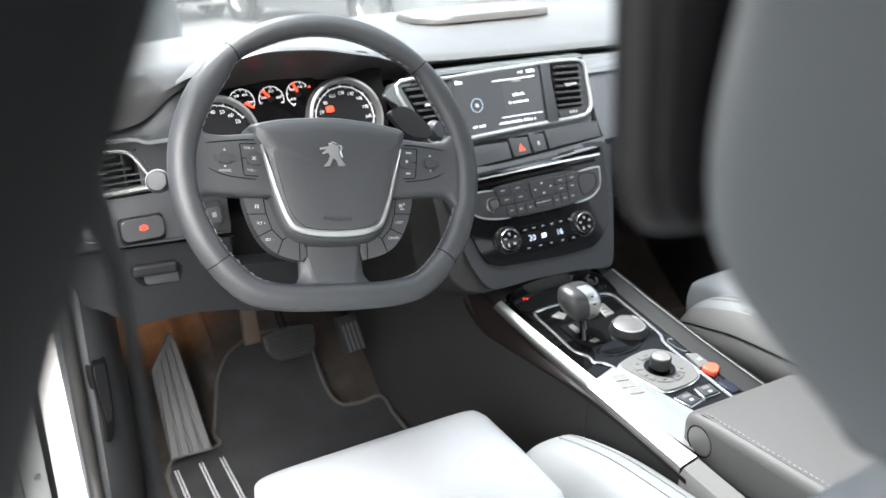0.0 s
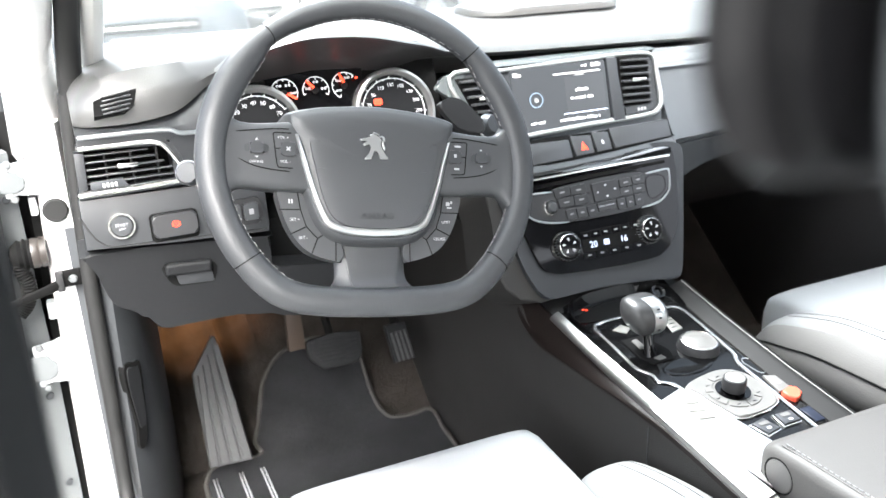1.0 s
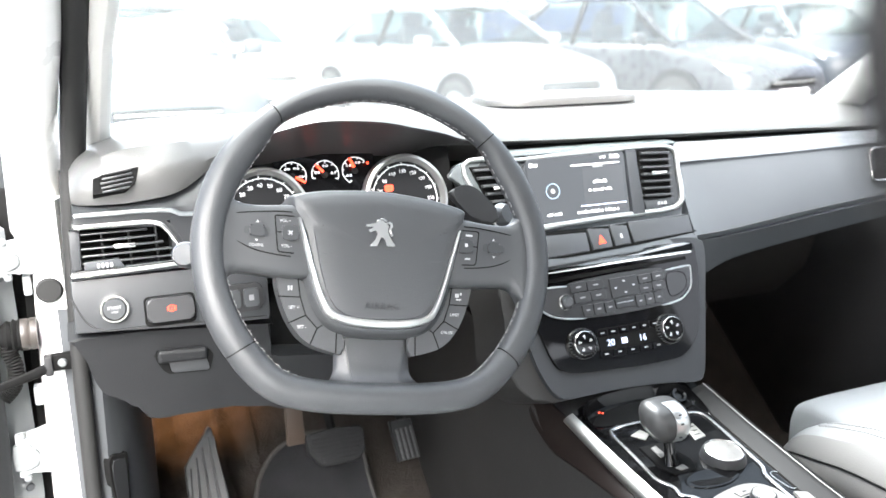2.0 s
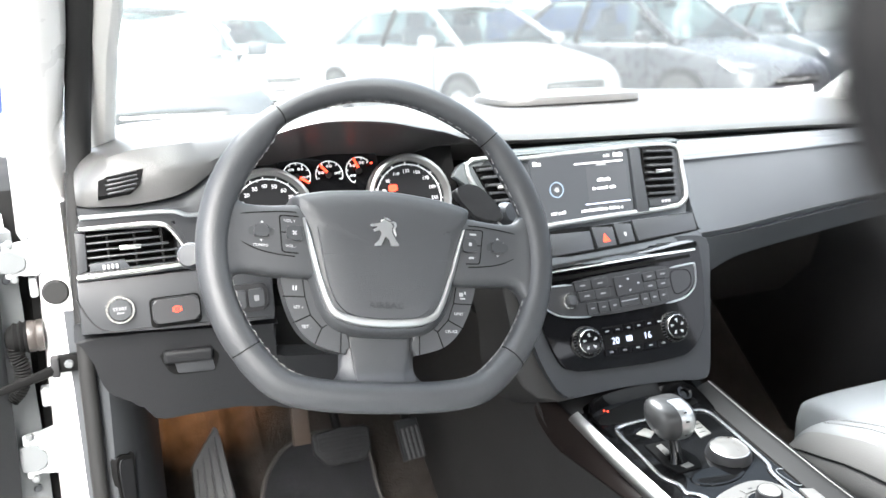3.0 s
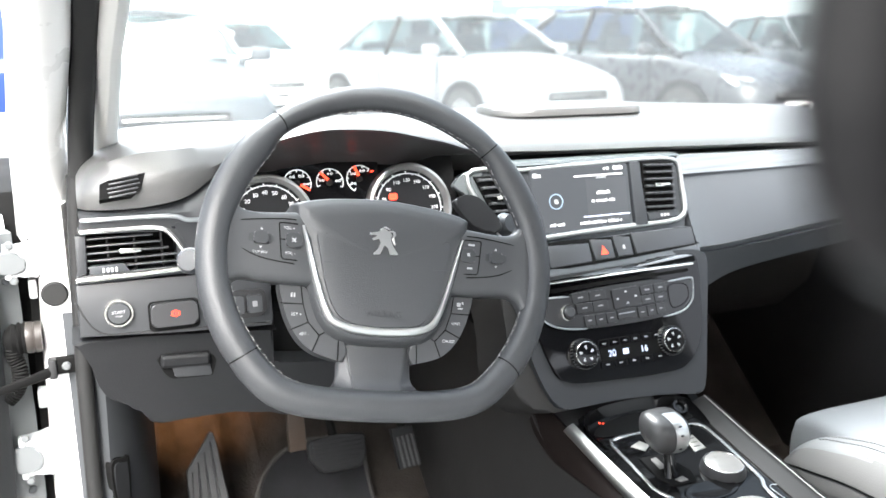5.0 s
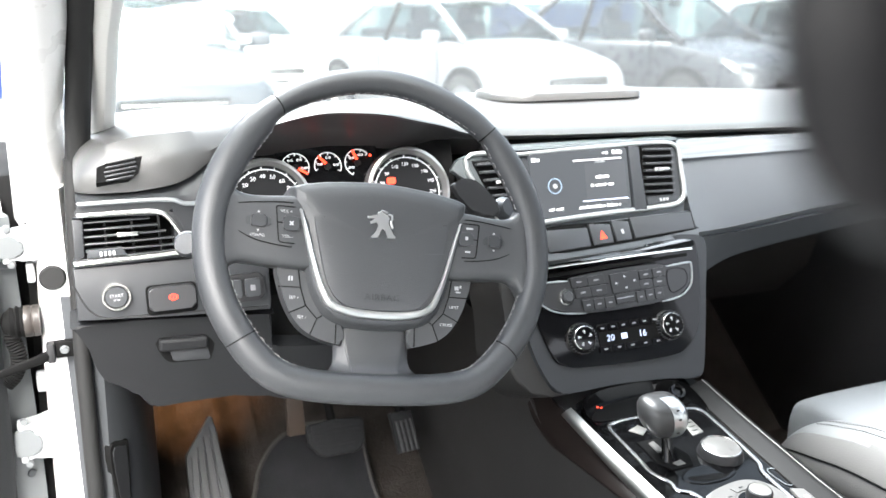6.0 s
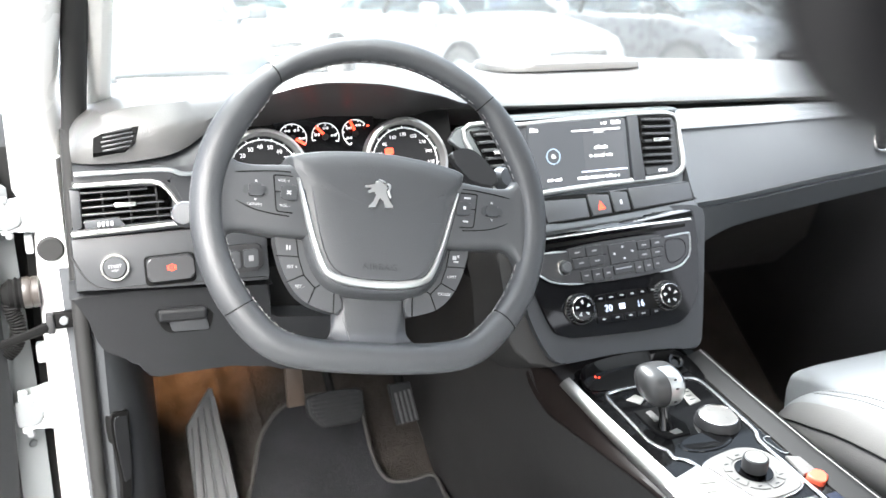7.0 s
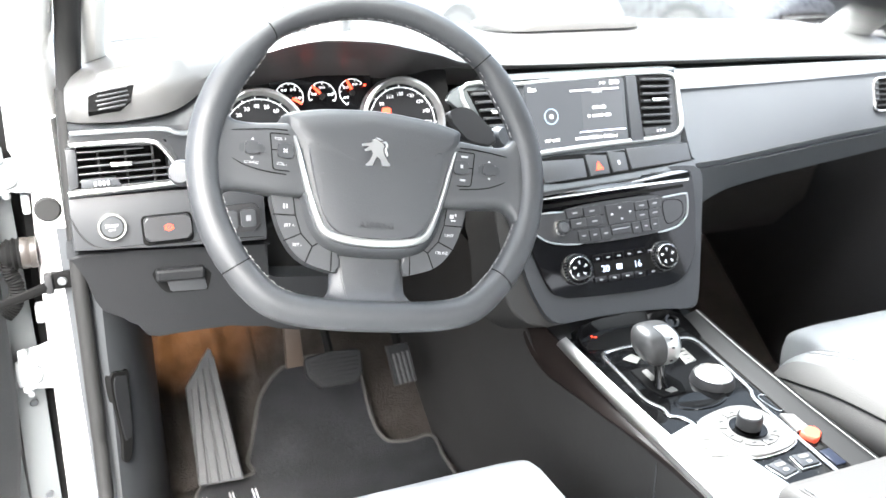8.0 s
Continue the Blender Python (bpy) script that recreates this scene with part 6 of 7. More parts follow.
for a, b in zip(grid, grid[1:]):
    for j in range(rows_n):
        bm.faces.new((a[j], b[j], b[j + 1], a[j + 1]))
part("carpet_fold", bm, FOOTCARPET, shell, "folded brown-black carpet")

# footwell courtesy lamp under the knee panel
fl = thing("footwell_lamp", "small warm courtesy lamp under the dashboard", "lamp", pose(-0.16, 0.56, 0.735))
part("lens", box((0, 0, 0), (0.05, 0.03, 0.012), 0.003), mat("lamp_lens", (0.8, 0.7, 0.5), 0.4, emit=(1, 0.55, 0.2), power=0.4), fl)
lamp = new("courtesy_light", bpy.data.lights.new("courtesy_light", "SPOT"))
lamp.data.energy, lamp.data.shadow_soft_size, lamp.data.color = 2.2, 0.008, (1.0, 0.47, 0.17)
lamp.data.spot_size, lamp.data.spot_blend = radians(74), 1.0
lamp.matrix_world = look((-0.16, 0.62, 0.722), (-0.15, 0.78, 0.58))


# ---- seats ----
def pillow(rings, material, parent, name, label="", m=None):
    return part(name, loft(rings), material, parent, label, m)


def superellipse(w, h, n=22, e=3.2, cx=0.0, cz=0.0):
    out = []
    for k in range(n):
        a = 2 * math.pi * k / n
        c, s = math.cos(a), math.sin(a)
        out.append((cx + math.copysign(abs(c) ** (2 / e), c) * w / 2, cz + math.copysign(abs(s) ** (2 / e), s) * h / 2))
    return out


def seat(label, m, group, lead=0.0):
    """Front seat: its origin lies on the floor under the cushion's middle; lead: how far forward its bolsters reach."""
    s = thing("front_seat", label, "seat", m, group)
    # cushion: pale centre, grey side bolsters
    pts = [(0.012, 0.06, -0.035), (0.008, 0.10, -0.014), (-0.006, 0.125, -0.004), (-0.03, 0.135, 0.002), (-0.12, 0.14, 0.0), (-0.216, 0.14, -0.006), (-0.224, 0.138, -0.011), (-0.230, 0.136, -0.015), (-0.236, 0.138, -0.011), (-0.244, 0.14, -0.007), (-0.30, 0.14, -0.012), (-0.50, 0.14, -0.03)]
    pillow([[(x, y, 0.603 + dz - h / 2 + zz) for x, zz in superellipse(0.336, h, 36, 9)] for y, h, dz in pts], SEATW, s, "cushion", "pale grey leather cushion")
    for sx in (-1, 1):
        top, side = [], []
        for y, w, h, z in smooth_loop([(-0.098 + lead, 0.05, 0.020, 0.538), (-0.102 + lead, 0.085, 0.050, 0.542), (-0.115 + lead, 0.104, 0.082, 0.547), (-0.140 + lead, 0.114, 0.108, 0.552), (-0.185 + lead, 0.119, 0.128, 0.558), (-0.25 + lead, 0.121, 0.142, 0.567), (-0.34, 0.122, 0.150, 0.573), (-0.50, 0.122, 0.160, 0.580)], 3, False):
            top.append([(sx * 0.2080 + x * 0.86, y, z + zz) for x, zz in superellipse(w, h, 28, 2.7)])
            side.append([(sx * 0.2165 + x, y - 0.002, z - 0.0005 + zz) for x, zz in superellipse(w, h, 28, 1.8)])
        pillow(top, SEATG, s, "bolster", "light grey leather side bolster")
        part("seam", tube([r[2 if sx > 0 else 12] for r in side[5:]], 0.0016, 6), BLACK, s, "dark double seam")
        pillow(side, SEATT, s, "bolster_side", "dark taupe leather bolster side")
        th = bmesh.new()
        ring_y = [r[0][1] for r in top]
        for i in range(58):
            y = -0.145 + lead - i * 0.006
            k = next((j for j in range(len(ring_y) - 1) if ring_y[j] >= y >= ring_y[j + 1]), len(ring_y) - 2)
            f = (ring_y[k] - y) / (ring_y[k] - ring_y[k + 1])
            for q in (7, 6):
                qq = q if sx > 0 else 14 - q
                p0, p1 = Vector(top[k][qq]), Vector(top[k + 1][qq])
                p = p0.lerp(p1, min(1, f))
                box((p.x, p.y, p.z + 0.0008), (0.0014, 0.0042, 0.0018), bm=th)
        tagged(part("stitching", th, STITCH, s, "pale double stitch line"), kind="stuff")
    part("seat_base", box((0, -0.27, 0.40), (0.44, 0.46, 0.20), 0.03), DARK, s)
    # backrest
    rings = []
    for z, y, w, d in ((0.56, -0.58, 0.42, 0.12), (0.70, -0.65, 0.47, 0.15), (0.88, -0.735, 0.47, 0.14), (0.97, -0.780, 0.45, 0.14), (1.015, -0.798, 0.43, 0.135), (1.034, -0.805, 0.40, 0.125), (1.042, -0.812, 0.35, 0.10), (1.046, -0.820, 0.24, 0.06)):
        rings.append([(x, y + yy, z) for x, yy in superellipse(w, d, 30, 3.0)])
    pillow(rings, SEATW, s, "backrest", "pale grey leather backrest")
    shell_line = [(1.070, -0.800, 0.09, 0.008), (1.078, -0.800, 0.17, 0.014), (1.090, -0.800, 0.245, 0.019), (1.110, -0.800, 0.312, 0.022), (1.127, -0.800, 0.342, 0.022), (1.152, -0.800, 0.387, 0.022), (1.169, -0.800, 0.417, 0.022), (1.180, -0.800, 0.434, 0.022), (1.197, -0.800, 0.452, 0.022), (1.220, -0.800, 0.4565, 0.022), (1.247, -0.800, 0.447, 0.022), (1.29, -0.800, 0.425, 0.022), (1.34, -0.80, 0.36, 0.018), (1.37, -0.80, 0.25, 0.014)]
    pillow([[(x - 0.010, y + yy, z) for x, yy in superellipse(w, d, 48, 2.3)] for z, y, w, d in smooth_loop(shell_line, 4, False)], SEATB, s, "headrest_shell", "slate-grey leather rear of the headrest")
    head_line = [(1.1850, -0.777, 0.2370, 0.008), (1.1856, -0.777, 0.3370, 0.013), (1.1870, -0.777, 0.3750, 0.019), (1.1888, -0.777, 0.3870, 0.023), (1.1920, -0.777, 0.3960, 0.027), (1.1960, -0.777, 0.4025, 0.029), (1.2000, -0.777, 0.4065, 0.030), (1.2060, -0.777, 0.4095, 0.031), (1.2140, -0.777, 0.4105, 0.031), (1.30, -0.777, 0.4107, 0.031), (1.37, -0.780, 0.3617, 0.03), (1.40, -0.785, 0.2517, 0.02)]
    hr = pillow([[(x - 0.0415, y + yy, z) for x, yy in superellipse(w, d, 48, 2.3)] for z, y, w, d in smooth_loop(head_line, 4, False)], SEATD, s, "headrest", "black leather headrest")
    for sx in (-1, 1):
        part("piping", tube([(sx * (w / 2 - 0.0052) - 0.0415, y - 0.36 * d, z + 0.003) for z, y, w, d in smooth_loop(head_line[2:-2], 4, False)], 0.0011, 8), SEATD, hr, "raised leather piping")
    for sx in (-1, 1):
        part("post", tube([(sx * 0.07, -0.775, 1.28), (sx * 0.07, -0.79, 1.28)], 0.006, 8), CHROME, hr)
    return s


drv = seat("pale grey and taupe leather driver's seat with black headrest", pose(0.025, 0.0, 0.0), "front seats")
pas = seat("pale grey and taupe leather passenger seat beside the console", pose(0.884, 0.118, 0.034), "front seats", 0.048)

# ---- seat belt ----
sbelt = thing("seat_belt", "black seat belt webbing hanging from its guide", "seat belt")
bpts = smooth_loop([(-0.345, -0.70, 1.235), (-0.328, -0.672, 1.19), (-0.324, -0.655, 1.10), (-0.327, -0.64, 0.90), (-0.335, -0.63, 0.42)], 5, False)
part("webbing", loft([[(x - 0.006 + a, y - 0.020 + b, z) for a, b in ((0.0, 0.0), (0.0012, -0.0003), (0.0092, 0.0398), (0.008, 0.040))] for x, y, z in bpts]), BELT, sbelt)
part("guide", prism(rounded(0.07, 0.05, 0.02), -0.008, 0.008, 0.004, m=pose(-0.356, -0.70, 1.25, 90, 0, 90)), DARK, sbelt, "black belt guide")

# ---- driver's door, standing open ----
HX, HY = -0.386, 0.420
door = thing("driver_door", "white car door standing wide open, dark inner card", "car door", pose(HX, HY, 0, 0, 0, -66))
dsec = []
for z, t in ((0.30, 0.05), (0.45, 0.085), (0.70, 0.10), (0.90, 0.10), (0.98, 0.08)):
    dsec.append([(-0.05, 0.0, z), (-0.05 + t * 0.55, -0.004, z), (-0.05 + t * 0.55, -1.02, z), (-0.05, -1.02, z)])
part("outer_skin", loft(dsec), WHITE, door, "white door skin")
part("end_panel", loft([[(-0.01, 0.0, z), (0.028 + a, -0.004, z), (0.030 + a, -0.08, z), (-0.01, -0.08, z)] for z, a in ((0.32, -0.01), (0.6, 0.0), (0.96, -0.01))]), mat("grey_white_door_frame", (0.11, 0.117, 0.12), 0.5, vary=0.15, spec=0.3), door, "pale painted door end")
part("inner_card", loft([[(0.031, ys + 0.005, z), (0.058 + b, ys, z), (0.062 + b, ys - 0.008, z), (0.060 + b, -0.98, z), (0.0, -1.0, z)] for z, b, ys in smooth_loop([(0.34, -0.030, -0.092), (0.42, -0.012, -0.078), (0.50, -0.002, -0.066), (0.57, 0.0, -0.056), (0.66, 0.0, -0.0495), (0.74, 0.0, -0.0475), (0.80, 0.0, -0.0470), (0.90, -0.006, -0.0410), (0.98, -0.016, -0.0400)], 3, False)]), DOORCARD, door, "dark inner door card")
part("edge_seal", tube([(0.033, -0.050, 0.34), (0.036, -0.050, 0.6), (0.030, -0.050, 0.95)], 0.0045, 8), RUBBER, door, "black rubber edge seal")
for z in (0.45, 0.60, 0.80, 0.90):
    part("end_bolt", lathe([(0, 0.003), (0.005, 0.002), (0.0062, 0)], 12), GREYTRIM, door, m=pose(0.0305, -0.022, z, 0, 90, 0))
KNUCKLE = mat("grey_primed_steel", (0.115, 0.122, 0.125), 0.5, vary=0.12, spec=0.4)


def door_hinge(x0, x1, z0, z1):
    """A cast door hinge: a thick white leaf on the pillar, its half-round knuckle and pin, and two bolts."""
    zc, h = (z0 + z1) / 2, z1 - z0
    hg = thing("hinge_bracket", "white painted cast steel door hinge", "hinge", pose(0, 0.352, zc), "door hinges")
    YZ = Matrix(((1, 0, 0, 0), (0, 0, -1, 0), (0, 1, 0, 0), (0, 0, 0, 1)))
    xm = x0 + (x1 - x0) * 0.62
    part("leaf", prism(smooth_loop([(x1 + 0.004, h * 0.50), (xm, h * 0.50), (x0 + 0.004, h * 0.42), (x0, h * 0.30), (x0, -h * 0.36), (x0 + 0.006, -h * 0.47), (xm, -h * 0.42), (x1 + 0.004, -h * 0.50)], 3), -0.030, -0.006, 0.0025, 2, m=YZ), HINGEPAINT, hg, "white painted leaf")
    part("knuckle", prism(smooth_loop([(x0 - 0.004, h * 0.30), (xm - 0.008, h * 0.31), (xm - 0.004, h * 0.18), (xm + 0.002, h * 0.10), (xm + 0.002, -h * 0.14), (xm - 0.004, -h * 0.30), (x0 - 0.004, -h * 0.32)], 3), -0.008, -0.0030, 0.0015, 2, m=YZ), KNUCKLE, hg, "bare grey knuckle")
    part("pin", lathe([(0.0, h * 0.60), (0.0042, h * 0.58), (0.0048, h * 0.50), (0.0048, -h * 0.50), (0.0, -h * 0.52)], 14), HINGEPAINT, hg, m=pose(x0 + 0.005, 0.008, 0))
    part("bolt", lathe([(0, 0.004), (0.0042, 0.0035), (0.0055, 0)], 10), KNUCKLE, hg, m=face(x0 + 0.010, 0.006, -h * 0.56))
    part("bolt", lathe([(0, 0.004), (0.0042, 0.0035), (0.0055, 0)], 10), KNUCKLE, hg, m=face(x0 + 0.009, 0.006, h * 0.55))


door_hinge(-0.392, -0.3545, 0.908, 0.950)
door_hinge(-0.402, -0.3615, 0.630, 0.686)
RX = Matrix(((0, 0, 1, 0), (0, 1, 0, 0), (-1, 0, 0, 0), (0, 0, 0, 1)))
boot = solo("wiring_boot", lathe([(0.0195, 0.0), (0.0215, -0.003), (0.0190, -0.006), (0.0220, -0.010), (0.0185, -0.013), (0.0205, -0.018), (0.0165, -0.022), (0.0140, -0.026), (0.0075, -0.029), (0.0, -0.030)], 26, m=pose(-0.3745, 0.362, 0.827) @ RX), BLACK, "black corrugated rubber wiring boot between door and body", "boot")
part("collar", lathe([(0.0175, 0.018), (0.0205, 0.017), (0.0210, 0.010), (0.0195, 0.008), (0.0210, 0.005), (0.0205, -0.002), (0.0170, -0.003)], 28), mat("brown_plastic_collar", (0.034, 0.029, 0.026), 0.36, spec=0.5), boot, "brown plastic collar", m=pose(-0.3745, 0.362, 0.827) @ RX)
hose_line = smooth_loop([(-0.3920, 0.357, 0.822), (-0.3925, 0.355, 0.806), (-0.3880, 0.353, 0.790), (-0.3890, 0.352, 0.772), (-0.3960, 0.352, 0.757), (-0.4060, 0.352, 0.748)], 9, False)
part("hose", tube(hose_line, [0.0096 + (0.0011 if k % 2 else -0.0009) for k in range(len(hose_line))], 14), BLACK, boot, "corrugated hose")
for x, z, w, h in ((-0.3665, 0.7350, 0.012, 0.026), (-0.3625, 0.8890, 0.010, 0.027)):
    solo("hinge_stub", box((0, 0, 0), (w, 0.02, h), 0.003), HINGEPAINT, "white painted steel stub in the door gap", "hinge", m=pose(x, 0.380, z), group="door hinges")
strap = thing("door_check_strap", "black door check strap with steel bracket", "door strap")
part("bracket", box((-0.334, 0.335, 0.793), (0.034, 0.012, 0.022), 0.002), BLACK, strap, "black steel bracket")
part("roller_box", box((-0.3475, 0.331, 0.7915), (0.010, 0.016, 0.027), 0.0025), DARK, strap)
part("bolt", lathe([(0, 0.004), (0.0045, 0.0036), (0.0052, 0.002), (0.0060, 0)], 14), KNUCKLE, strap, "steel bolt", m=face(-0.331, 0.329, 0.793))
part("arm", tube([(-0.345, 0.330, 0.789), (-0.365, 0.322, 0.785), (-0.42, 0.31, 0.774)], [0.0052, 0.0044, 0.0036], 8, flat=1.5), BLACK, strap)


# ---- cars parked across the lot ----
def parked_car(name, label, m, paint, height=1.46, length=4.4, width=1.78):
    """A parked car; its nose points to local -y, its origin lies on the ground under the nose."""
    car = thing(name, label, "car", m, "parked cars")
    w = width / 2
    sec = [(0.0, 0.34, 0.60, 0.66), (0.05, 0.24, 0.68, 0.84), (0.20, 0.20, 0.75, 0.95), (0.55, 0.19, 0.85, 0.99), (1.05, 0.19, 0.95, 1.0), (1.25, 0.19, 0.97, 1.0), (2.4, 0.19, 0.98, 1.0), (3.5, 0.19, 1.0, 0.98), (length - 0.1, 0.25, 0.98, 0.92), (length, 0.35, 0.8, 0.85)]
    part("body", loft([[(sx, y, z) for sx, z in ((-w * f * 0.92, lo), (-w * f, lo + 0.15), (-w * f * 1.005, (lo + hi) / 2 + 0.05), (-w * f * 0.97, hi - 0.10), (-w * f * 0.88, hi - 0.015), (-w * f * 0.60, hi + 0.012), (-w * f * 0.5, hi + 0.025), (0, hi + 0.04), (w * f * 0.5, hi + 0.025), (w * f * 0.60, hi + 0.012), (w * f * 0.88, hi - 0.015), (w * f * 0.97, hi - 0.10), (w * f * 1.005, (lo + hi) / 2 + 0.05), (w * f, lo + 0.15), (w * f * 0.92, lo))] for y, lo, hi, f in smooth_loop(sec, 4, False)]), paint, car)
    xt = w * 0.66
    part("roof", closed_sweep([(-xt, [(1.78, height - 0.07), (2.4, height - 0.03), (3.15, height - 0.07), (3.15, height - 0.11), (1.78, height - 0.11)]), (0, [(1.70, height - 0.02), (2.4, height), (3.25, height - 0.02), (3.25, height - 0.05), (1.70, height - 0.06)]), (xt, [(1.78, height - 0.07), (2.4, height - 0.03), (3.15, height - 0.07), (3.15, height - 0.11), (1.78, height - 0.11)])], 5), paint, car, "curved roof panel")
    pane = [(-w * 0.78, 1.08, 1.0), (w * 0.78, 1.08, 1.0), (xt * 0.98, 1.75, height - 0.08), (-xt * 0.98, 1.75, height - 0.08)]
    ws_c = part("windscreen", loft([pane, [(x, y + 0.012, z + 0.006) for x, y, z in pane]]), CARWIN, car, "raked windscreen")
    rear = [(-w * 0.72, 3.90, 1.0), (w * 0.72, 3.90, 1.0), (xt * 0.96, 3.20, height - 0.08), (-xt * 0.96, 3.20, height - 0.08)]
    part("rear_window", loft([rear, [(x, y + 0.012, z + 0.006) for x, y, z in rear]]), CARWIN, car)
    for wx in (-0.30, 0.22):
        part("wiper", tube([(wx, 1.06, 1.02), (wx + 0.25, 1.11, 1.045), (wx + 0.50, 1.10, 1.04)], 0.010, 6), BLACK, car)
    for sx in (-1, 1):
        part("a_pillar", tube([(sx * w * 0.84, 1.02, 0.97), (sx * w * 0.76, 1.42, 1.21), (sx * xt, 1.80, height - 0.08)], 0.035, 8), paint, car)
        part("b_pillar", tube([(sx * w * 0.88, 2.55, 0.96), (sx * xt * 1.02, 2.50, height - 0.07)], 0.035, 8), BLACK, car)
        part("c_pillar", tube([(sx * w * 0.84, 3.85, 0.97), (sx * xt, 3.18, height - 0.08)], 0.055, 8), paint, car)
        for y0, y1, u0, u1 in ((1.22, 2.50, 1.88, 2.46), (2.60, 3.62, 2.54, 3.12)):
            q = [(sx * w * 0.875, y0, 1.0), (sx * w * 0.875, y1, 1.0), (sx * xt * 1.01, u1, height - 0.10), (sx * xt * 1.01, u0, height - 0.10)]
            part("side_window", loft([q, [(x - sx * 0.012, y, z) for x, y, z in q]]), CARWIN, car)
        mirror = part("mirror", box((sx * (w + 0.09), 1.32, 1.03), (0.20, 0.11, 0.13), 0.04, seg=3), paint, car)
        part("mirror_arm", box((sx * (w - 0.02), 1.33, 0.985), (0.10, 0.05, 0.04), 0.01), BLACK, mirror)
        lamp_p = [(sx * w * 0.50, 0.015, 0.60), (sx * w * 0.80, 0.06, 0.61), (sx * w * 0.96, 0.26, 0.70), (sx * w * 0.93, 0.42, 0.79), (sx * w * 0.72, 0.16, 0.745), (sx * w * 0.52, 0.05, 0.68)]
        part("headlamp", loft([lamp_p, [(x * 0.93, y + 0.10, z) for x, y, z in lamp_p]]), LAMPLENS, car)
        part("fog_lamp", lathe([(0, 0.02), (0.05, 0.015), (0.06, 0)], 14), LAMPLENS, car, m=pose(sx * w * 0.66, 0.06, 0.36, 90))
        part("door_line", box((sx * w * 1.004, 1.32, 0.66), (0.010, 0.010, 0.60)), BLACK, car)
        part("door_line", box((sx * w * 1.004, 2.55, 0.66), (0.010, 0.010, 0.60)), BLACK, car)
        part("door_handle", box((sx * w * 1.012, 2.36, 0.80), (0.03, 0.20, 0.03), 0.01), paint, car)
        for y in (0.85, length - 0.85):
            part("wheel_arch", lathe([(0.30, -0.02), (0.385, -0.02), (0.385, 0.02), (0.30, 0.02)], 26), BLACK, car, m=pose(sx * (w - 0.005), y, 0.34, 0, 90, 0))
            wh = part("wheel", lathe([(0.20, -0.10), (0.31, -0.10), (0.325, -0.06), (0.325, 0.06), (0.31, 0.10), (0.20, 0.10)], 26), TYRE, car, m=pose(sx * (w - 0.085), y, 0.325, 0, 90, 0))
            part("rim", lathe([(0, 0.085 * sx), (0.06, 0.09 * sx), (0.19, 0.07 * sx), (0.205, 0.095 * sx)], 22), ALU, wh)
        # seats inside
        seat_in = part("seat", box((sx * 0.36, 2.35, 0.95), (0.46, 0.16, 0.50), 0.06, seg=3), TYRE, car, "dark seat back seen through the glass")
        part("headrest", box((sx * 0.36, 2.42, 1.27), (0.27, 0.11, 0.19), 0.05, seg=3), TYRE, seat_in)
    part("rear_bench", box((0, 3.35, 0.90), (1.25, 0.16, 0.44), 0.06, seg=3), TYRE, car)
    part("inner_mirror", box((0, 1.74, height - 0.17), (0.23, 0.05, 0.07), 0.02), BLACK, car)
    part("dashboard", box((0, 1.42, 0.985), (1.30, 0.42, 0.05), 0.02), TYRE, car)
    part("steering_wheel", tube([(0.36 + 0.18 * math.cos(k * 0.3927), 1.72 + 0.05 * math.sin(k * 0.3927), 1.04 + 0.17 * math.sin(k * 0.3927)) for k in range(16)], 0.014, 8, closed=True), BLACK, car)
    part("grille", box((0, 0.015, 0.57), (w * 0.95, 0.07, 0.09), 0.02), BLACK, car)
    part("grille_bar", box((0, -0.022, 0.575), (w * 0.90, 0.012, 0.012), 0.003), CHROME, car)
    part("lower_grille", box((0, 0.035, 0.31), (w * 1.2, 0.06, 0.10), 0.02), BLACK, car)
    plate_c = part("number_plate", box((0, -0.02, 0.44), (0.52, 0.02, 0.11), 0.004), WALLW, car)
    part("plate_bar", box((0, -0.032, 0.44), (0.38, 0.004, 0.06)), DARK, plate_c)
    return car


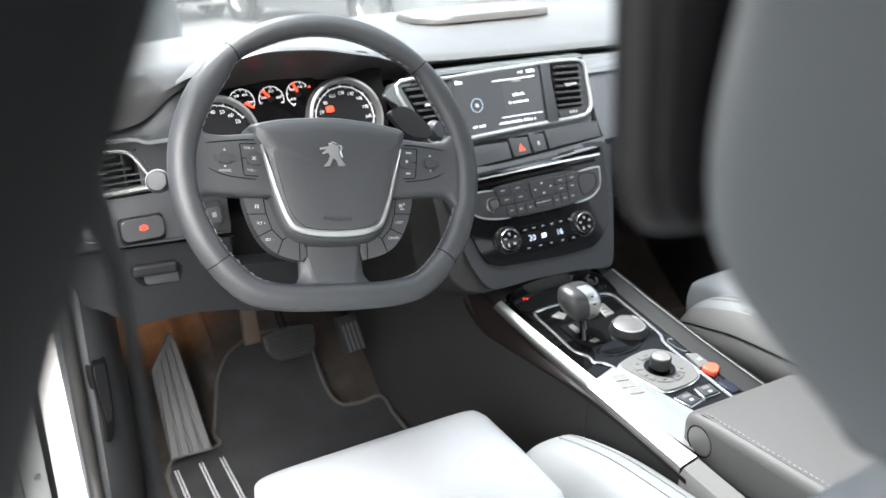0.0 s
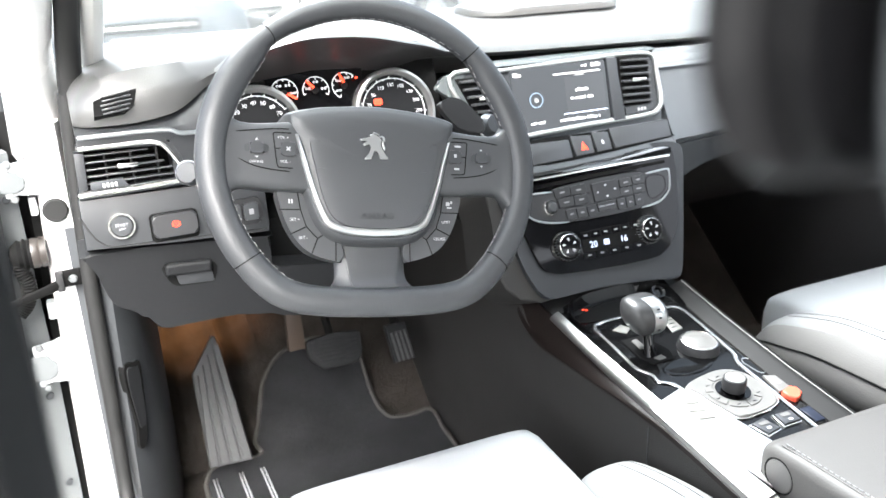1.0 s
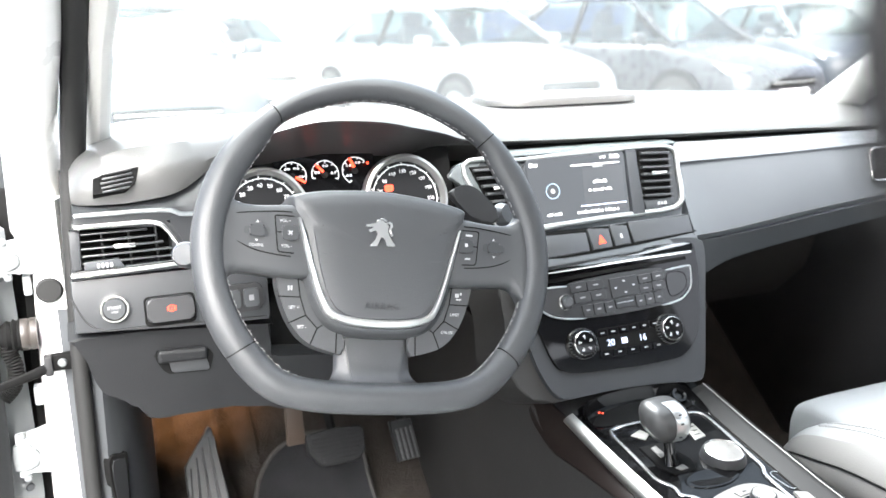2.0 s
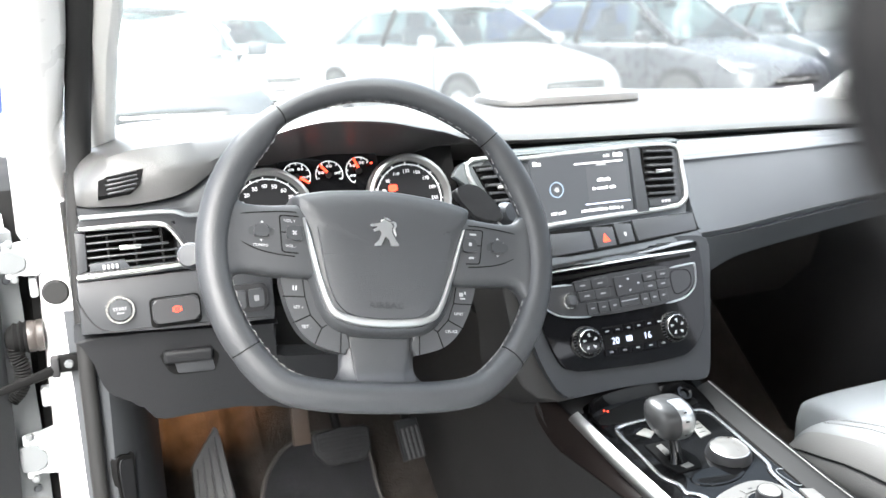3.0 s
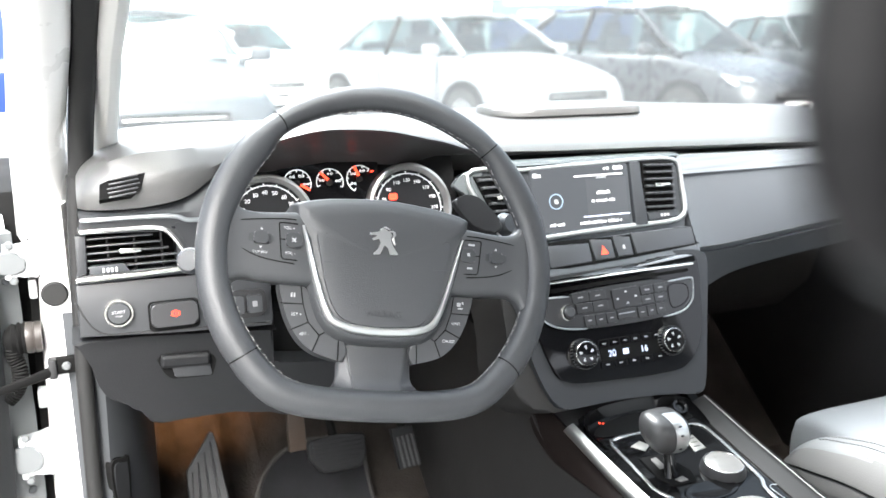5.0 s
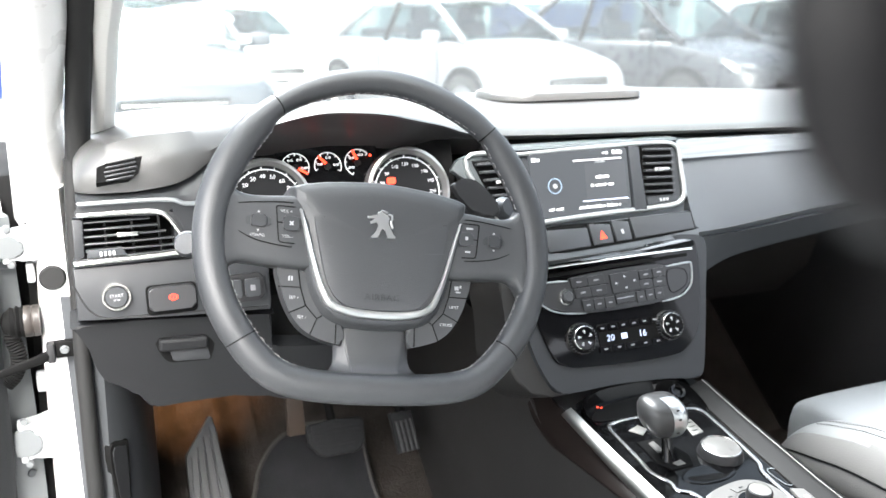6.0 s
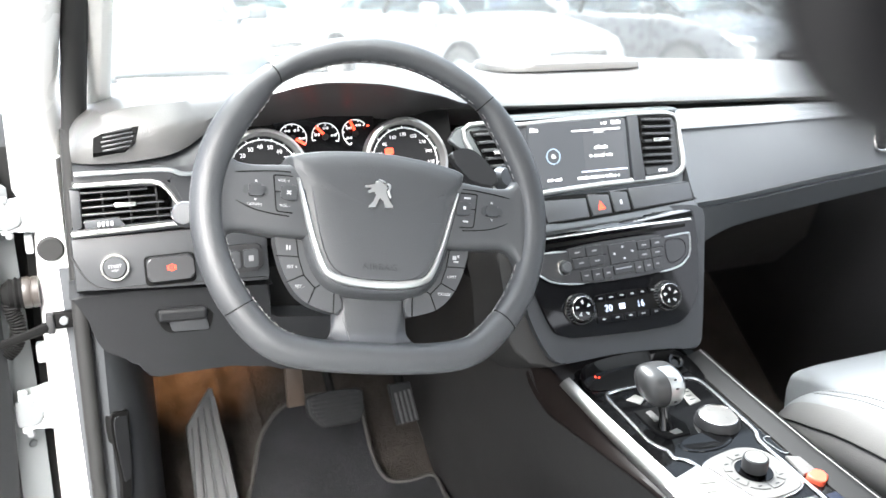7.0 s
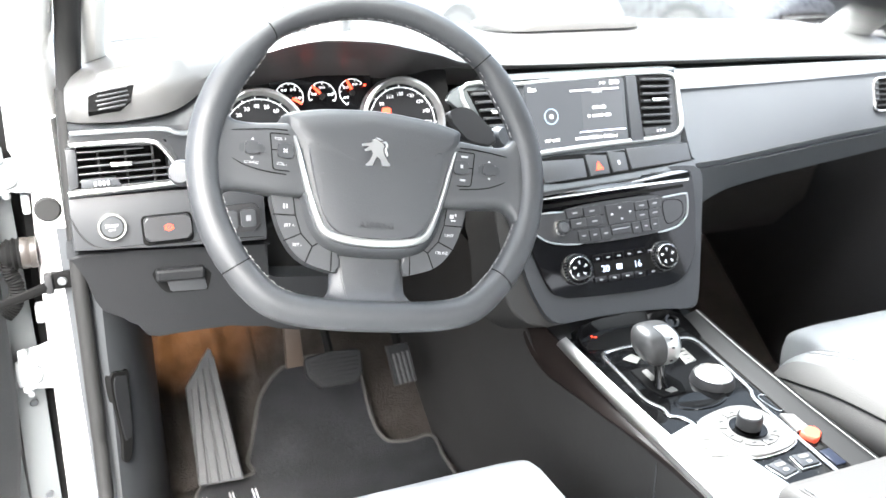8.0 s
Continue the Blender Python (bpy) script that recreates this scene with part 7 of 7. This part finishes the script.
PSILVER = mat("silver_car_paint", (0.165, 0.170, 0.178), 0.4, 0.2, coat=0.1, vary=0.03)
PDARK = mat("black_car_paint", (0.020, 0.021, 0.024), 0.28, spec=0.4, vary=0.03)
PBLUE = mat("dark_blue_car_paint", (0.034, 0.040, 0.047), 0.38, spec=0.3, vary=0.03)
parked_car("parked_car", "silver saloon parked facing the lot's aisle", pose(4.55, 7.2, 0, 0, 0, 14), PSILVER, 1.48)
parked_car("parked_car", "black hatchback parked askew on the lot", pose(6.80, 6.4, 0, 0, 0, 14), PDARK, 1.56, 4.1)
parked_car("parked_car", "dark blue car parked at the end of the row", pose(10.2, 8.2, 0, 0, 0, -10), PBLUE, 1.52)
parked_car("parked_car", "white car parked between others", pose(2.0, 10.5, 0, 0, 0, 8), WHITE, 1.45)
parked_car("parked_car", "dark grey-blue car parked close by, facing the windscreen", pose(0.36, 6.2, 0, 0, 0, 2), PBLUE, 1.46)


def banner(label, m, w, h):
    """A free-standing blue advertising board on two feet, with pale lines of unreadable print."""
    b = thing("advertising_board", label, "board", m, "advertising boards")
    part("panel", box((0, 0, h / 2 + 0.15), (w, 0.06, h), 0.015), BLUE, b, "blue printed panel")
    part("frame", tube([(-w / 2, 0, 0.15), (-w / 2, 0, h + 0.15), (w / 2, 0, h + 0.15), (w / 2, 0, 0.15)], 0.035, 8, closed=True), ALU, b, "pale metal frame")
    for k, (f, ww) in enumerate(((0.86, 0.7), (0.70, 0.5), (0.34, 0.62))):
        part("line_of_print", box((-0.05 * w, -0.035, 0.15 + h * f), (w * ww, 0.006, h * 0.07)), WALLW, b)
    for sx in (-1, 1):
        part("foot", box((sx * w * 0.4, 0, 0.075), (0.08, 0.6, 0.15), 0.02), ALU, b)


banner("blue advertising board standing beside the cars", pose(-1.75, 12.5, 0, 0, 0, 4), 1.9, 1.9)
banner("wide blue advertising board behind the cars", pose(12.8, 22.0, 0, 0, 0, -20), 4.2, 2.3)
SHOPGLASS = mat("pale_shop_glass", (0.22, 0.25, 0.26), 0.06, vary=0.05, coat=0.5)
wall = thing("showroom", "white rendered showroom building with blue panels", "building", pose(4, 26, 0))
part("wall", box((0, 0, 3.0), (60, 0.6, 6.0), 0.05), WALLW, wall)
for i in range(14):
    part("window", box((-26 + i * 4, -0.32, 2.0), (3.2, 0.1, 2.6), 0.02), SHOPGLASS, wall)
part("fascia", box((0, -0.4, 4.8), (60, 0.2, 0.7), 0.03), BLUE, wall, "blue fascia band")
